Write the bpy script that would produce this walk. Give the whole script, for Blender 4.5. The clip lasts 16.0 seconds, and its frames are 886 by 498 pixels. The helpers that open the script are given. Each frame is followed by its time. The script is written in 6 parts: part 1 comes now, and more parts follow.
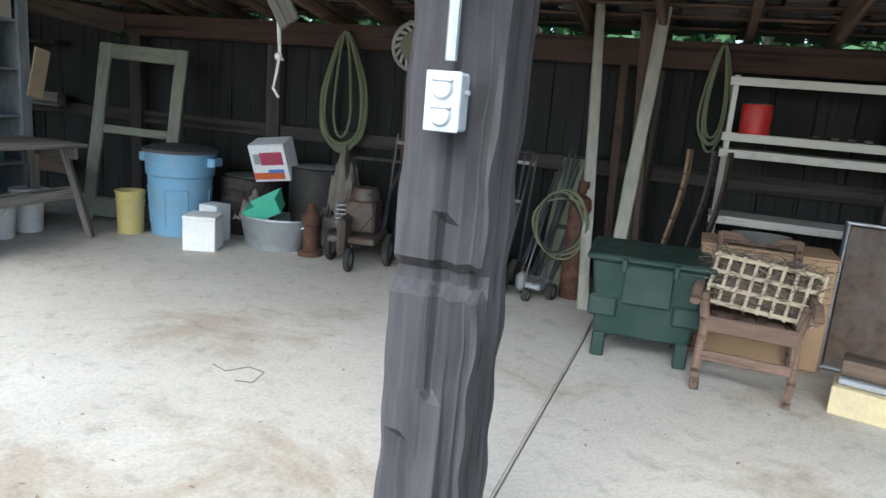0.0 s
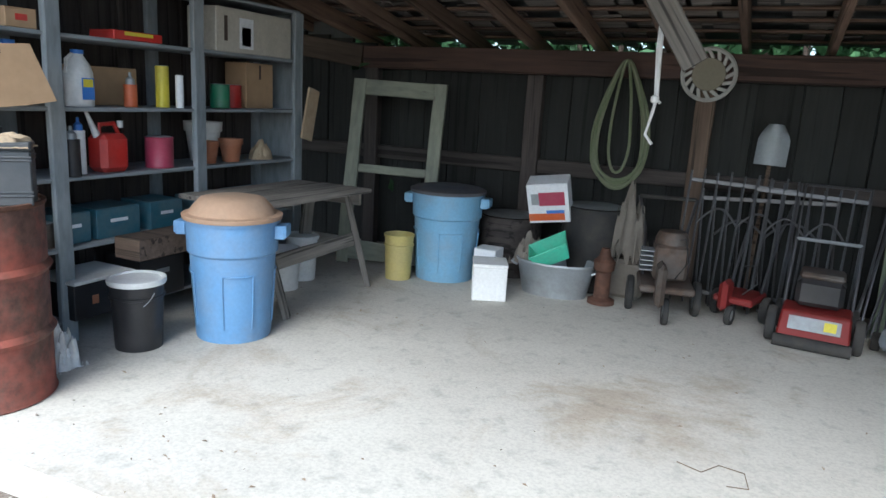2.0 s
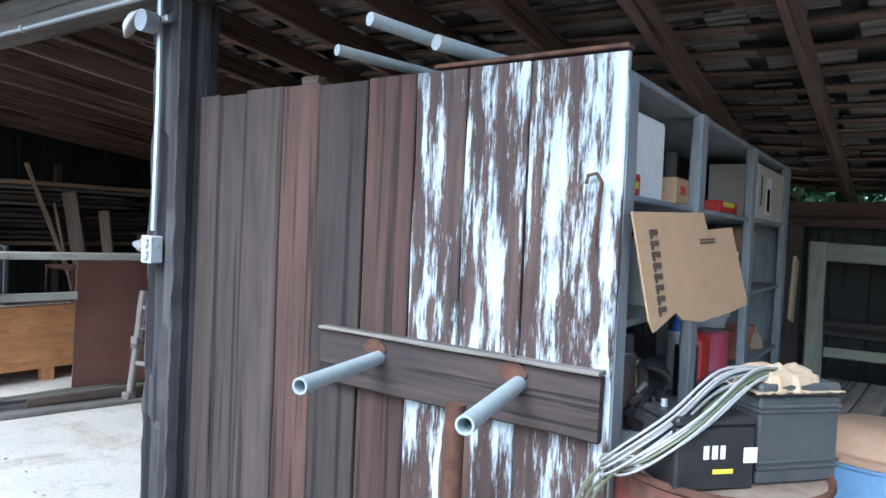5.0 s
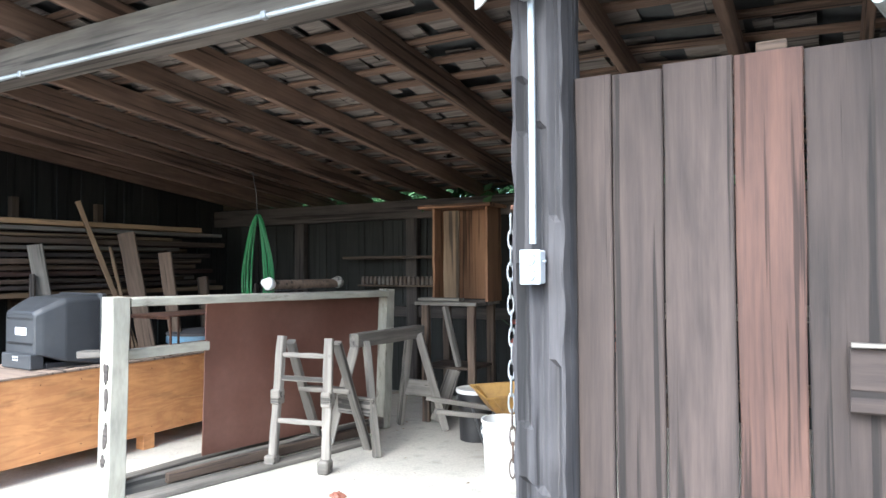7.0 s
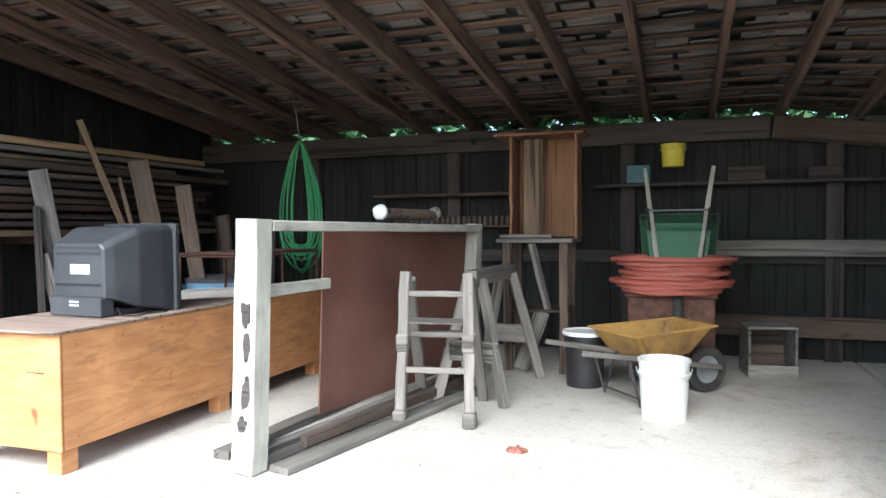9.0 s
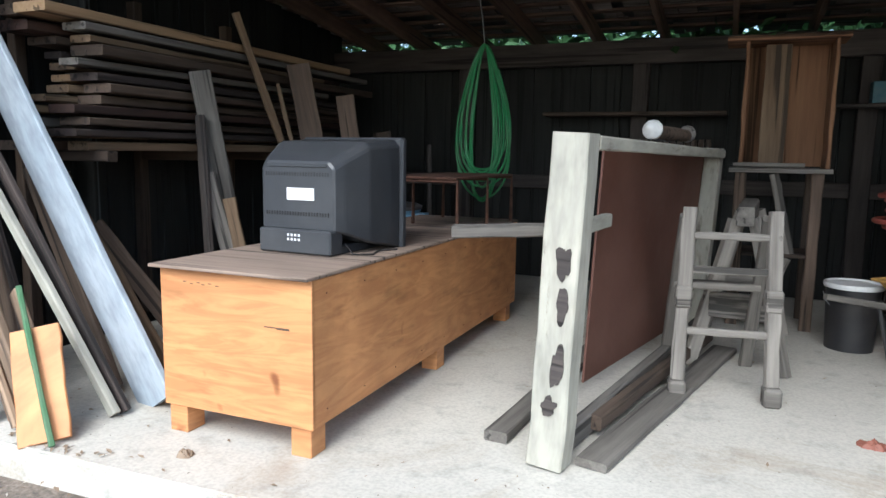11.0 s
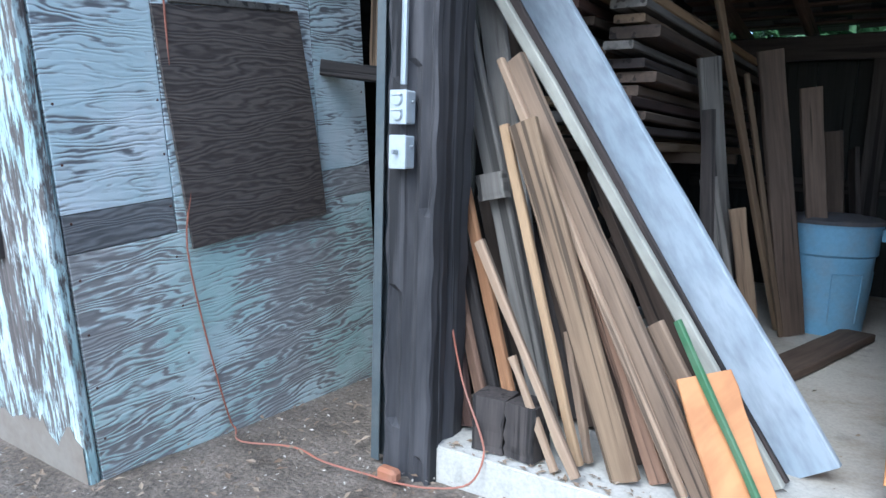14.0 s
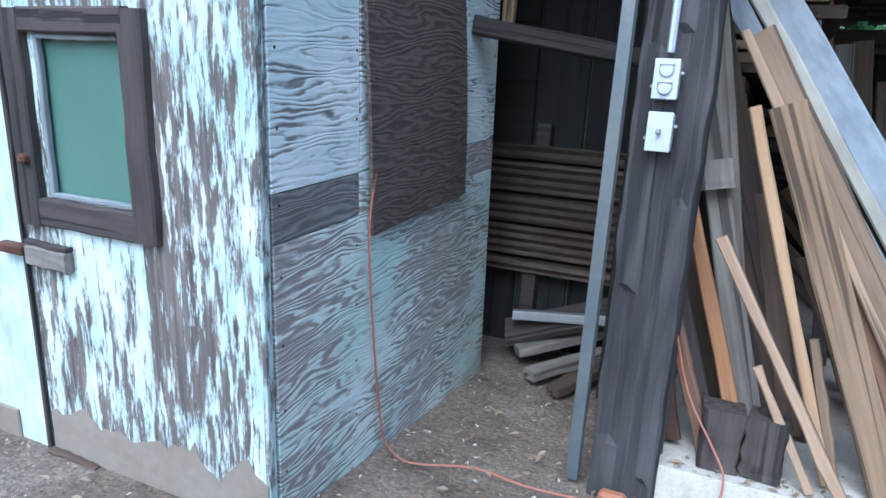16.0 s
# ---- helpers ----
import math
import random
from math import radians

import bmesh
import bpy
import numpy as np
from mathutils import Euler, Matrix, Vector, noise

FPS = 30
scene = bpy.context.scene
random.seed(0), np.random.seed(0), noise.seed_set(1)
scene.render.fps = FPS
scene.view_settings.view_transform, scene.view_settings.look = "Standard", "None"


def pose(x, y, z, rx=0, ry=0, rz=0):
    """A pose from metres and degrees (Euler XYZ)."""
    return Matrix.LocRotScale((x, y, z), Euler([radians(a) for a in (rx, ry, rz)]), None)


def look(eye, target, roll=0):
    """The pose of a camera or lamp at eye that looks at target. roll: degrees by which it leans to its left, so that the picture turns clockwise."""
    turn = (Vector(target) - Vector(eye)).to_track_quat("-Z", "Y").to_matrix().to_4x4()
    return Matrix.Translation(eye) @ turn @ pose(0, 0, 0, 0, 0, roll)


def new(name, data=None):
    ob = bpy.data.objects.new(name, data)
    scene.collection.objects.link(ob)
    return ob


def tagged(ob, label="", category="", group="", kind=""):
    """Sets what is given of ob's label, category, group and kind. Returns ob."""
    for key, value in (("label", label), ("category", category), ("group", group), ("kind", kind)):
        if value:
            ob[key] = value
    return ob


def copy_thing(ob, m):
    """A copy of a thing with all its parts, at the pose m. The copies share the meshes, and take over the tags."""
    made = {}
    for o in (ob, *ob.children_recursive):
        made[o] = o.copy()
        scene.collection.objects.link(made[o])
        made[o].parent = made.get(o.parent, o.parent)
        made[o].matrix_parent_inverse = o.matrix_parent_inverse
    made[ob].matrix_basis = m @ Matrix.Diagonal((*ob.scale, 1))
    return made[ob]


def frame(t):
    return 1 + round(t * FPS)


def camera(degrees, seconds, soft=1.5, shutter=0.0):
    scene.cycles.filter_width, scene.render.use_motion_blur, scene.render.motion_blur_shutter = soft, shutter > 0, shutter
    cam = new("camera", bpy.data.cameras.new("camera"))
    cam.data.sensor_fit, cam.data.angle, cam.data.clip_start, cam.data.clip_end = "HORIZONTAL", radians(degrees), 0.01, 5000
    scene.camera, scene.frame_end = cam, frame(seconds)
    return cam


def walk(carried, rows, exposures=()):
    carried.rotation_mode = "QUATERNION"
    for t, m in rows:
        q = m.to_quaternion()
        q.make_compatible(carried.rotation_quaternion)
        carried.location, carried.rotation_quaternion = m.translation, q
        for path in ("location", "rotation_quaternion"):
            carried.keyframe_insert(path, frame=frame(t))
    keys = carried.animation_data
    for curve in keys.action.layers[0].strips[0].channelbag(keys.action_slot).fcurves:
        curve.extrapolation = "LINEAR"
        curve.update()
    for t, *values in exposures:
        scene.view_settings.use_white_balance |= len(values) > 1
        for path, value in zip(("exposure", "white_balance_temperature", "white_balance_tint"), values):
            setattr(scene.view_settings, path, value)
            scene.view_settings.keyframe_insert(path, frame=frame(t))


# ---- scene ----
cam = camera(65.4, 16.0)
PATH = [
    (0, (-0.969, 0.762, 1.341), (-1.633, 2.598, 0.909), 4.8),
    (0.5, (-1.375, 0.671, 1.372), (-2.047, 2.504, 0.941), 4.4),
    (1, (-1.734, 0.576, 1.394), (-2.398, 2.416, 0.978), 4.3),
    (1.5, (-2.203, 0.522, 1.473), (-2.871, 2.357, 1.039), 3.8),
    (2, (-2.829, 0.473, 1.439), (-3.645, 2.247, 1.010), 3.2),
    (2.5, (-3.433, 0.550, 1.403), (-4.435, 2.225, 0.967), 2.8),
    (3, (-3.899, 0.554, 1.378), (-5.004, 2.162, 0.935), 2.8),
    (3.5, (-4.319, 0.511, 1.387), (-5.440, 2.109, 0.954), 3.6),
    (4, (-4.719, 0.412, 1.454), (-5.852, 2.028, 1.126), 3.9),
    (4.5, (-5.116, 0.292, 1.506), (-6.241, 1.939, 1.360), 3.8),
    (5, (-5.479, 0.200, 1.530), (-6.616, 1.845, 1.471), 2.6),
    (7.5, (-7.828, -0.381, 1.325), (-8.725, 1.406, 1.388), -0.9),
    (8, (-8.319, -0.42, 1.265), (-9.13, 1.408, 1.297), -1.1),
    (10.5, (-10.124, -0.138, 1.107), (-10.692, 1.768, 0.895), 0.5),
    (11, (-10.521, -0.008, 1.14), (-11.282, 1.822, 0.867), 0.9),
    (11.5, (-10.936, -0.045, 1.15), (-11.871, 1.7, 0.865), 1.5),
    (12, (-11.32, -0.049, 1.121), (-12.417, 1.601, 0.851), 1.6),
    (12.5, (-11.653, -0.13, 1.136), (-12.791, 1.491, 0.858), 1.8),
    (13, (-11.949, -0.182, 1.135), (-13.098, 1.431, 0.852), 1.7),
    (13.5, (-12.291, -0.293, 1.126), (-13.417, 1.335, 0.84), 1.7),
    (14, (-12.628, -0.391, 1.108), (-13.729, 1.253, 0.823), 1.7),
    (14.5, (-12.945, -0.46, 1.084), (-13.999, 1.215, 0.802), 1.8),
    (15, (-13.255, -0.514, 1.082), (-14.244, 1.197, 0.774), 2.2),
    (15.5, (-13.565, -0.573, 1.07), (-14.46, 1.182, 0.726), 3.3),
    (16, (-13.844, -0.633, 1.058), (-14.638, 1.169, 0.71), 4.7),
]
EXPOSURES = ((0.0, 1.6, 5700, 3), (2.5, 1.45, 5500, 4), (3.5, 1.25, 5300, 5), (4.2, 1.25, 5200, 5), (5.2, 1.6, 5200, 5), (7.3, 2.55, 5700, 4), (8.2, 2.55, 5700, 4), (10.3, 1.45, 5750, 4), (11.5, 1.35, 5600, 4), (13.5, 1.15, 5100, 3), (15.0, 1.05, 5000, 4), (16.0, 1.0, 5000, 5))
walk(cam, [(t, look(eye, target, roll)) for t, eye, target, roll in PATH], EXPOSURES)

# ---- world, sun, exposure ----
world = bpy.data.worlds.new("world")
scene.world = world
world.use_nodes = True
sky = world.node_tree.nodes.new("ShaderNodeTexSky")
sky.sky_type = "NISHITA"
sky.sun_disc = False
sky.sun_elevation, sky.sun_rotation = radians(46), radians(180)
sky.dust_density = 3.0
back = world.node_tree.nodes["Background"]
back.inputs["Strength"].default_value = 0.15
world.node_tree.links.new(sky.outputs["Color"], back.inputs["Color"])
sun = new("sun", bpy.data.lights.new("sun", "SUN"))
sun.data.energy, sun.data.angle, sun.data.color = 1.3, radians(40), (1.0, 0.98, 0.96)
sun.matrix_world = look((-6.6, -12, 12.4), (-7, 0, 0))

# ---- materials ----


class Nodes:
    """A small helper round one material's node tree."""

    def __init__(self, name):
        self.mat = bpy.data.materials.new(name)
        self.mat.use_nodes = True
        self.t = self.mat.node_tree
        self.b = self.t.nodes["Principled BSDF"]
        co = self.t.nodes.new("ShaderNodeTexCoord")
        info = self.t.nodes.new("ShaderNodeObjectInfo")
        self.rand = info.outputs["Random"]
        add = self.t.nodes.new("ShaderNodeVectorMath")
        add.operation = "ADD"
        mul = self.t.nodes.new("ShaderNodeMath")
        mul.operation = "MULTIPLY"
        mul.inputs[1].default_value = 37.0
        self.t.links.new(self.rand, mul.inputs[0])
        self.t.links.new(co.outputs["Object"], add.inputs[0])
        self.t.links.new(mul.outputs[0], add.inputs[1])
        self.co = add.outputs[0]

    def noise(self, scale, detail=4, stretch=(1, 1, 1), rough=0.6, warp=0.0):
        mp = self.t.nodes.new("ShaderNodeMapping")
        mp.inputs["Scale"].default_value = stretch
        self.t.links.new(self.co, mp.inputs[0])
        n = self.t.nodes.new("ShaderNodeTexNoise")
        n.inputs["Scale"].default_value = scale
        n.inputs["Detail"].default_value = detail
        n.inputs["Roughness"].default_value = rough
        n.inputs["Distortion"].default_value = warp
        self.t.links.new(mp.outputs[0], n.inputs["Vector"])
        return n.outputs["Fac"]

    def wave(self, scale, stretch=(1, 1, 1), distort=6, axis="Y"):
        mp = self.t.nodes.new("ShaderNodeMapping")
        mp.inputs["Scale"].default_value = stretch
        self.t.links.new(self.co, mp.inputs[0])
        n = self.t.nodes.new("ShaderNodeTexWave")
        n.bands_direction = axis
        n.inputs["Scale"].default_value = scale
        n.inputs["Distortion"].default_value = distort
        n.inputs["Detail"].default_value = 3
        n.inputs["Detail Scale"].default_value = 0.8
        self.t.links.new(mp.outputs[0], n.inputs["Vector"])
        return n.outputs["Fac"]

    def ramp(self, fac, *stops):
        r = self.t.nodes.new("ShaderNodeValToRGB")
        e = r.color_ramp.elements
        while len(e) < len(stops):
            e.new(0.5)
        for k, (p, c) in zip(e, stops):
            k.position = p
            k.color = (*c, 1) if len(c) == 3 else c
        self.t.links.new(fac, r.inputs[0])
        return r.outputs[0]

    def mix(self, a, b, fac, kind="MIX"):
        m = self.t.nodes.new("ShaderNodeMix")
        m.data_type, m.blend_type = "RGBA", kind
        for socket, v in ((m.inputs[0], fac), (m.inputs[6], a), (m.inputs[7], b)):
            if isinstance(v, (int, float)):
                socket.default_value = v
            elif isinstance(v, tuple):
                socket.default_value = (*v, 1)
            else:
                self.t.links.new(v, socket)
        return m.outputs[2]

    def done(self, color, rough=0.8, metal=0.0, bump=None, strength=0.3, distance=0.01):
        if isinstance(color, tuple):
            self.b.inputs["Base Color"].default_value = (*color, 1)
        else:
            self.t.links.new(color, self.b.inputs["Base Color"])
        if isinstance(rough, (int, float)):
            self.b.inputs["Roughness"].default_value = rough
        else:
            self.t.links.new(rough, self.b.inputs["Roughness"])
        self.b.inputs["Metallic"].default_value = metal
        if bump is not None:
            bp = self.t.nodes.new("ShaderNodeBump")
            bp.inputs["Strength"].default_value = strength
            bp.inputs["Distance"].default_value = distance
            self.t.links.new(bump, bp.inputs["Height"])
            self.t.links.new(bp.outputs[0], self.b.inputs["Normal"])
        return self.mat


def grey(v):
    return (v, v, v)


def wood(name, light, dark, rough=0.85, grain=1.0, vary=0.5, stain=0.5):
    """Weathered wood with its grain along the local x axis."""
    n = Nodes(name)
    fine = n.noise(38 * grain, 5, (0.05, 1, 1), 0.7)
    broad = n.noise(7 * grain, 3, (0.12, 1, 1), 0.6, 1.5)
    spots = n.noise(2.3, 4, (0.5, 1, 1))
    c = n.mix(n.ramp(fine, (0.3, dark), (0.68, light)), n.ramp(broad, (0.3, dark), (0.7, light)), 0.5)
    c = n.mix(c, n.ramp(spots, (0.3, grey(0.35)), (0.62, grey(1.0))), stain, "MULTIPLY")
    cracks = n.ramp(n.noise(26 * grain, 3, (0.022, 1, 1), 0.5), (0.37, grey(0.12)), (0.43, grey(1.0)))
    c = n.mix(c, cracks, 0.75, "MULTIPLY")
    c = n.mix(c, n.ramp(n.noise(6, 2, (0.5, 1, 1)), (0.2, (0.25, 0.18, 0.14)), (0.27, grey(1.0))), 0.7, "MULTIPLY")
    c = n.mix(c, n.ramp(n.rand, (0.0, grey(1 - vary)), (1.0, grey(1.0))), 1.0, "MULTIPLY")
    return n.done(c, rough, 0, n.mix(fine, cracks, 0.6), 0.7, 0.006)


def peeling(name, paints, light, dark, cover=0.5, stretch=(0.25, 1, 1), scale=9, rough=0.75, clump=0.45):
    """Old paint that flakes off weathered wood; the grain runs along the local x axis."""
    n = Nodes(name)
    fine = n.noise(34, 5, (0.05, 1, 1), 0.7)
    w = n.mix(n.ramp(fine, (0.3, dark), (0.7, light)), n.ramp(n.noise(3, 3), (0.3, grey(0.4)), (0.7, grey(1))), 0.6, "MULTIPLY")
    flakes = n.noise(scale, 8, stretch, 0.75)
    big = n.noise(1.6, 3, (0.6, 1, 1))
    both = n.mix(flakes, big, clump)
    mask = n.ramp(both, (1 - cover - 0.035, grey(0)), (1 - cover + 0.02, grey(1)))
    p = n.ramp(n.noise(2.1, 4), (0.35, paints[0]), (0.65, paints[1]))
    p = n.mix(p, n.ramp(n.noise(22, 3, stretch), (0.3, grey(0.6)), (0.6, grey(1))), 0.7, "MULTIPLY")
    c = n.mix(w, p, mask)
    return n.done(c, rough, 0, n.mix(fine, mask, 0.5), 0.5, 0.004)


def plain(name, color, rough=0.5, metal=0.0, dirt=0.35, dust=(0.3, 0.27, 0.23), scale=5, bump=0.1):
    n = Nodes(name)
    d = n.ramp(n.noise(scale, 6), (0.42, grey(0)), (0.75, grey(dirt)))
    c = n.mix(color, dust, d)
    c = n.mix(c, n.ramp(n.noise(scale * 9, 3), (0.3, grey(0.8)), (0.7, grey(1))), 0.6, "MULTIPLY")
    return n.done(c, n.ramp(n.noise(scale * 2, 4), (0.3, grey(rough * 0.85)), (0.7, grey(min(1, rough * 1.2)))), metal, n.noise(60, 3), bump, 0.002)


def rusty(name, paint, rust=(0.16, 0.06, 0.03), amount=0.5, rough=0.65, metal=0.2):
    n = Nodes(name)
    f = n.mix(n.noise(4, 6, (1, 1, 1), 0.7), n.noise(1.2, 3), 0.4)
    mask = n.ramp(f, (0.95 - amount - 0.12, grey(0)), (0.95 - amount + 0.12, grey(1)))
    r = n.ramp(n.noise(18, 5), (0.3, tuple(v * 0.35 for v in rust)), (0.7, rust))
    return n.done(n.mix(paint, r, mask), rough, metal, n.noise(40, 4), 0.25, 0.003)


def concrete(name):
    n = Nodes(name)
    a = n.ramp(n.noise(0.5, 6, (1, 1, 1), 0.65), (0.3, (0.42, 0.395, 0.345)), (0.7, (0.57, 0.545, 0.485)))
    stain = n.ramp(n.noise(0.9, 7, (1, 1, 1), 0.7, 0.6), (0.34, (0.7, 0.61, 0.52)), (0.46, grey(1)))
    c = n.mix(a, stain, 0.75, "MULTIPLY")
    c = n.mix(c, n.ramp(n.noise(70, 3), (0.32, grey(0.75)), (0.6, grey(1))), 0.7, "MULTIPLY")
    c = n.mix(c, n.ramp(n.noise(9, 5), (0.3, grey(0.6)), (0.45, grey(1))), 0.5, "MULTIPLY")
    return n.done(c, 0.85, 0, n.noise(50, 5), 0.2, 0.004)


def soil(name):
    n = Nodes(name)
    c = n.ramp(n.noise(2.5, 8, (1, 1, 1), 0.75), (0.3, (0.12, 0.095, 0.07)), (0.55, (0.27, 0.22, 0.175)), (0.75, (0.4, 0.35, 0.29)))
    c = n.mix(c, n.ramp(n.noise(55, 4), (0.35, grey(0.45)), (0.65, grey(1.0))), 0.9, "MULTIPLY")
    return n.done(c, 0.95, 0, n.noise(45, 6), 0.8, 0.02)


def plywood(name, light, dark):
    n = Nodes(name)
    w = n.noise(5, 4, (0.35, 0.35, 2.2), 0.55, 2.5)
    c = n.ramp(w, (0.38, light), (0.6, dark))
    c = n.mix(c, n.ramp(n.noise(9, 3, (0.3, 0.3, 1.6)), (0.3, grey(0.7)), (0.42, grey(1))), 0.8, "MULTIPLY")
    c = n.mix(c, n.ramp(n.noise(4, 5, (0.4, 1, 1)), (0.3, grey(0.72)), (0.65, grey(1))), 0.8, "MULTIPLY")
    knots = n.ramp(n.noise(5.5, 2), (0.24, (0.3, 0.16, 0.08)), (0.3, grey(1)))
    c = n.mix(c, knots, 0.8, "MULTIPLY")
    return n.done(c, 0.6, 0, n.noise(60, 3, (0.1, 1, 1)), 0.15, 0.002)


def weathered_ply(name, paints, light, dark, cover):
    """Plywood whose raised grain carries what is left of its blue-white paint."""
    n = Nodes(name)
    w = n.mix(n.wave(9, (1, 0.3, 1.6), 30, "Z"), n.noise(11, 6, (1, 0.25, 2.4), 0.65, 2.0), 0.5)
    fine = n.noise(60, 4, (1, 0.12, 1))
    wood_c = n.ramp(n.mix(w, fine, 0.35), (0.25, dark), (0.75, light))
    big = n.noise(1.9, 4)
    flake = n.mix(n.mix(w, n.noise(14, 6, (1, 0.4, 1)), 0.55), big, 0.5)
    mask = n.ramp(flake, (1 - cover - 0.04, grey(0)), (1 - cover + 0.03, grey(1)))
    p = n.ramp(n.noise(2.6, 4), (0.4, paints[0]), (0.62, paints[1]))
    return n.done(n.mix(wood_c, p, mask), 0.6, 0, n.mix(w, mask, 0.4), 0.5, 0.006)


def glassy(name, tint, rough=0.08):
    n = Nodes(name)
    n.b.inputs["Transmission Weight"].default_value = 0.0
    return n.done(n.ramp(n.noise(1.5, 4), (0.3, tint), (0.7, tuple(v * 1.25 for v in tint))), rough, 0)


def leafy(name, a, b):
    n = Nodes(name)
    m = n.done(n.ramp(n.noise(3, 3), (0.3, a), (0.7, b)), 0.6)
    n.b.inputs["Subsurface Weight"].default_value = 0.0
    return m


OLD = wood("old_wood", (0.2, 0.14, 0.1), (0.07, 0.048, 0.035))
DARK = wood("dark_wood", (0.11, 0.09, 0.08), (0.028, 0.024, 0.023), vary=0.3)
BROWN = wood("brown_wood", (0.095, 0.07, 0.06), (0.031, 0.024, 0.022), vary=0.35)
BROWNRED = wood("red_brown_wood", (0.14, 0.075, 0.055), (0.05, 0.03, 0.026), vary=0.4)
GREYW = wood("grey_wood", (0.36, 0.33, 0.29), (0.13, 0.115, 0.1), vary=0.45)
TAN = wood("tan_wood", (0.4, 0.28, 0.17), (0.18, 0.11, 0.065), vary=0.55)
PALE = wood("pale_wood", (0.5, 0.34, 0.19), (0.32, 0.2, 0.11), vary=0.3, stain=0.25)
BEAM = wood("rafter_wood", (0.36, 0.24, 0.17), (0.12, 0.075, 0.055), vary=0.4)
CREAMW = peeling("cream_painted_wood", ((0.44, 0.42, 0.35), (0.34, 0.33, 0.28)), (0.24, 0.21, 0.17), (0.09, 0.075, 0.06), 0.6)
WHITEPLANK = peeling("flaking_white_paint", ((0.48, 0.57, 0.61), (0.62, 0.68, 0.71)), (0.12, 0.075, 0.06), (0.035, 0.024, 0.023), 0.465, (0.13, 1, 1), 17, clump=0.3)
BLUEBOARD = peeling("blue_grey_board", ((0.3, 0.35, 0.4), (0.38, 0.42, 0.46)), (0.24, 0.22, 0.2), (0.1, 0.085, 0.075), 0.66, (0.3, 1, 1), 3)
SHEDPAINT = peeling("flaking_mint_paint", ((0.5, 0.69, 0.68), (0.72, 0.8, 0.8)), (0.26, 0.23, 0.21), (0.06, 0.05, 0.047), 0.5, (0.17, 1, 1), 34, clump=0.32)
SHEDSMOOTH = peeling("chalky_white_paint", ((0.5, 0.62, 0.64), (0.66, 0.72, 0.72)), (0.4, 0.38, 0.35), (0.2, 0.18, 0.16), 0.66, (0.3, 1, 1), 8, clump=0.6)
SHEDPLY = weathered_ply("weathered_blue_plywood", ((0.5, 0.66, 0.62), (0.68, 0.77, 0.75)), (0.52, 0.51, 0.49), (0.21, 0.2, 0.19), 0.485)
UPPERPLY = weathered_ply("paint_worn_plywood", ((0.6, 0.72, 0.73), (0.76, 0.82, 0.83)), (0.4, 0.42, 0.43), (0.15, 0.15, 0.155), 0.545)
DARKSTRIP = weathered_ply("grey_weathered_plywood", ((0.2, 0.22, 0.22), (0.25, 0.27, 0.27)), (0.26, 0.26, 0.26), (0.1, 0.1, 0.1), 0.35)
DARKPLY = weathered_ply("dark_weathered_plywood", ((0.2, 0.19, 0.17), (0.24, 0.22, 0.19)), (0.17, 0.14, 0.12), (0.05, 0.04, 0.036), 0.3)
SHELFP = peeling("grey_painted_shelf", ((0.22, 0.25, 0.27), (0.28, 0.3, 0.31)), (0.18, 0.16, 0.14), (0.08, 0.07, 0.06), 0.75)
PLY = plywood("plywood", (0.62, 0.3, 0.12), (0.5, 0.22, 0.085))
PLYTOP = wood("dusty_plywood_top", (0.32, 0.24, 0.19), (0.2, 0.145, 0.11), vary=0.1, stain=0.3)
MASONITE = plain("brown_hardboard", (0.12, 0.05, 0.034), 0.6, dirt=0.5, dust=(0.22, 0.12, 0.09), scale=2)
CONC = concrete("concrete")
SOIL = soil("soil")
# dark boards taken down to near black, with the interior's shade in their colour
BACKW = wood("shade_dark_boards", (0.03, 0.032, 0.029), (0.011, 0.012, 0.011), vary=0.4)
SHAKE = wood("roof_shakes", (0.44, 0.4, 0.36), (0.08, 0.065, 0.055), vary=0.7)
ROOFD = plain("roof_underlay", (0.1, 0.11, 0.11), 0.95, dirt=0.6, dust=(0.05, 0.05, 0.05))
BLUEP = plain("blue_plastic", (0.14, 0.29, 0.51), 0.5, dirt=0.3)
BLUEP2 = plain("pale_blue_plastic", (0.2, 0.4, 0.58), 0.55, dirt=0.4)
TANLID = plain("dusty_tan_lid", (0.4, 0.26, 0.17), 0.8, dirt=0.7, dust=(0.36, 0.28, 0.21), scale=3)
DARKLID = plain("dusty_dark_lid", (0.06, 0.065, 0.08), 0.7, dirt=0.7, dust=(0.18, 0.15, 0.13), scale=3)
BLACKP = plain("black_plastic", (0.018, 0.018, 0.02), 0.45, dirt=0.25, dust=(0.12, 0.1, 0.09))
TVGREY = plain("charcoal_plastic", (0.035, 0.038, 0.044), 0.45, dirt=0.3, dust=(0.1, 0.1, 0.1), scale=2)
WHITEP = plain("white_plastic", (0.75, 0.75, 0.73), 0.5, dirt=0.3)
YELLOWP = plain("yellow_plastic", (0.5, 0.42, 0.14), 0.55, dirt=0.5, dust=(0.4, 0.33, 0.2))
GREENP = plain("mint_plastic", (0.1, 0.55, 0.36), 0.5, dirt=0.25)
DKGREEN = plain("dark_green_plastic", (0.013, 0.042, 0.033), 0.5, dirt=0.35, dust=(0.1, 0.12, 0.1))
GREENH = plain("green_hose_rubber", (0.02, 0.2, 0.06), 0.45, dirt=0.2)
OLIVEH = plain("olive_hose_rubber", (0.14, 0.17, 0.09), 0.6, dirt=0.4)
REDH = plain("red_hose_rubber", (0.4, 0.1, 0.07), 0.6, dirt=0.35, dust=(0.35, 0.2, 0.17))
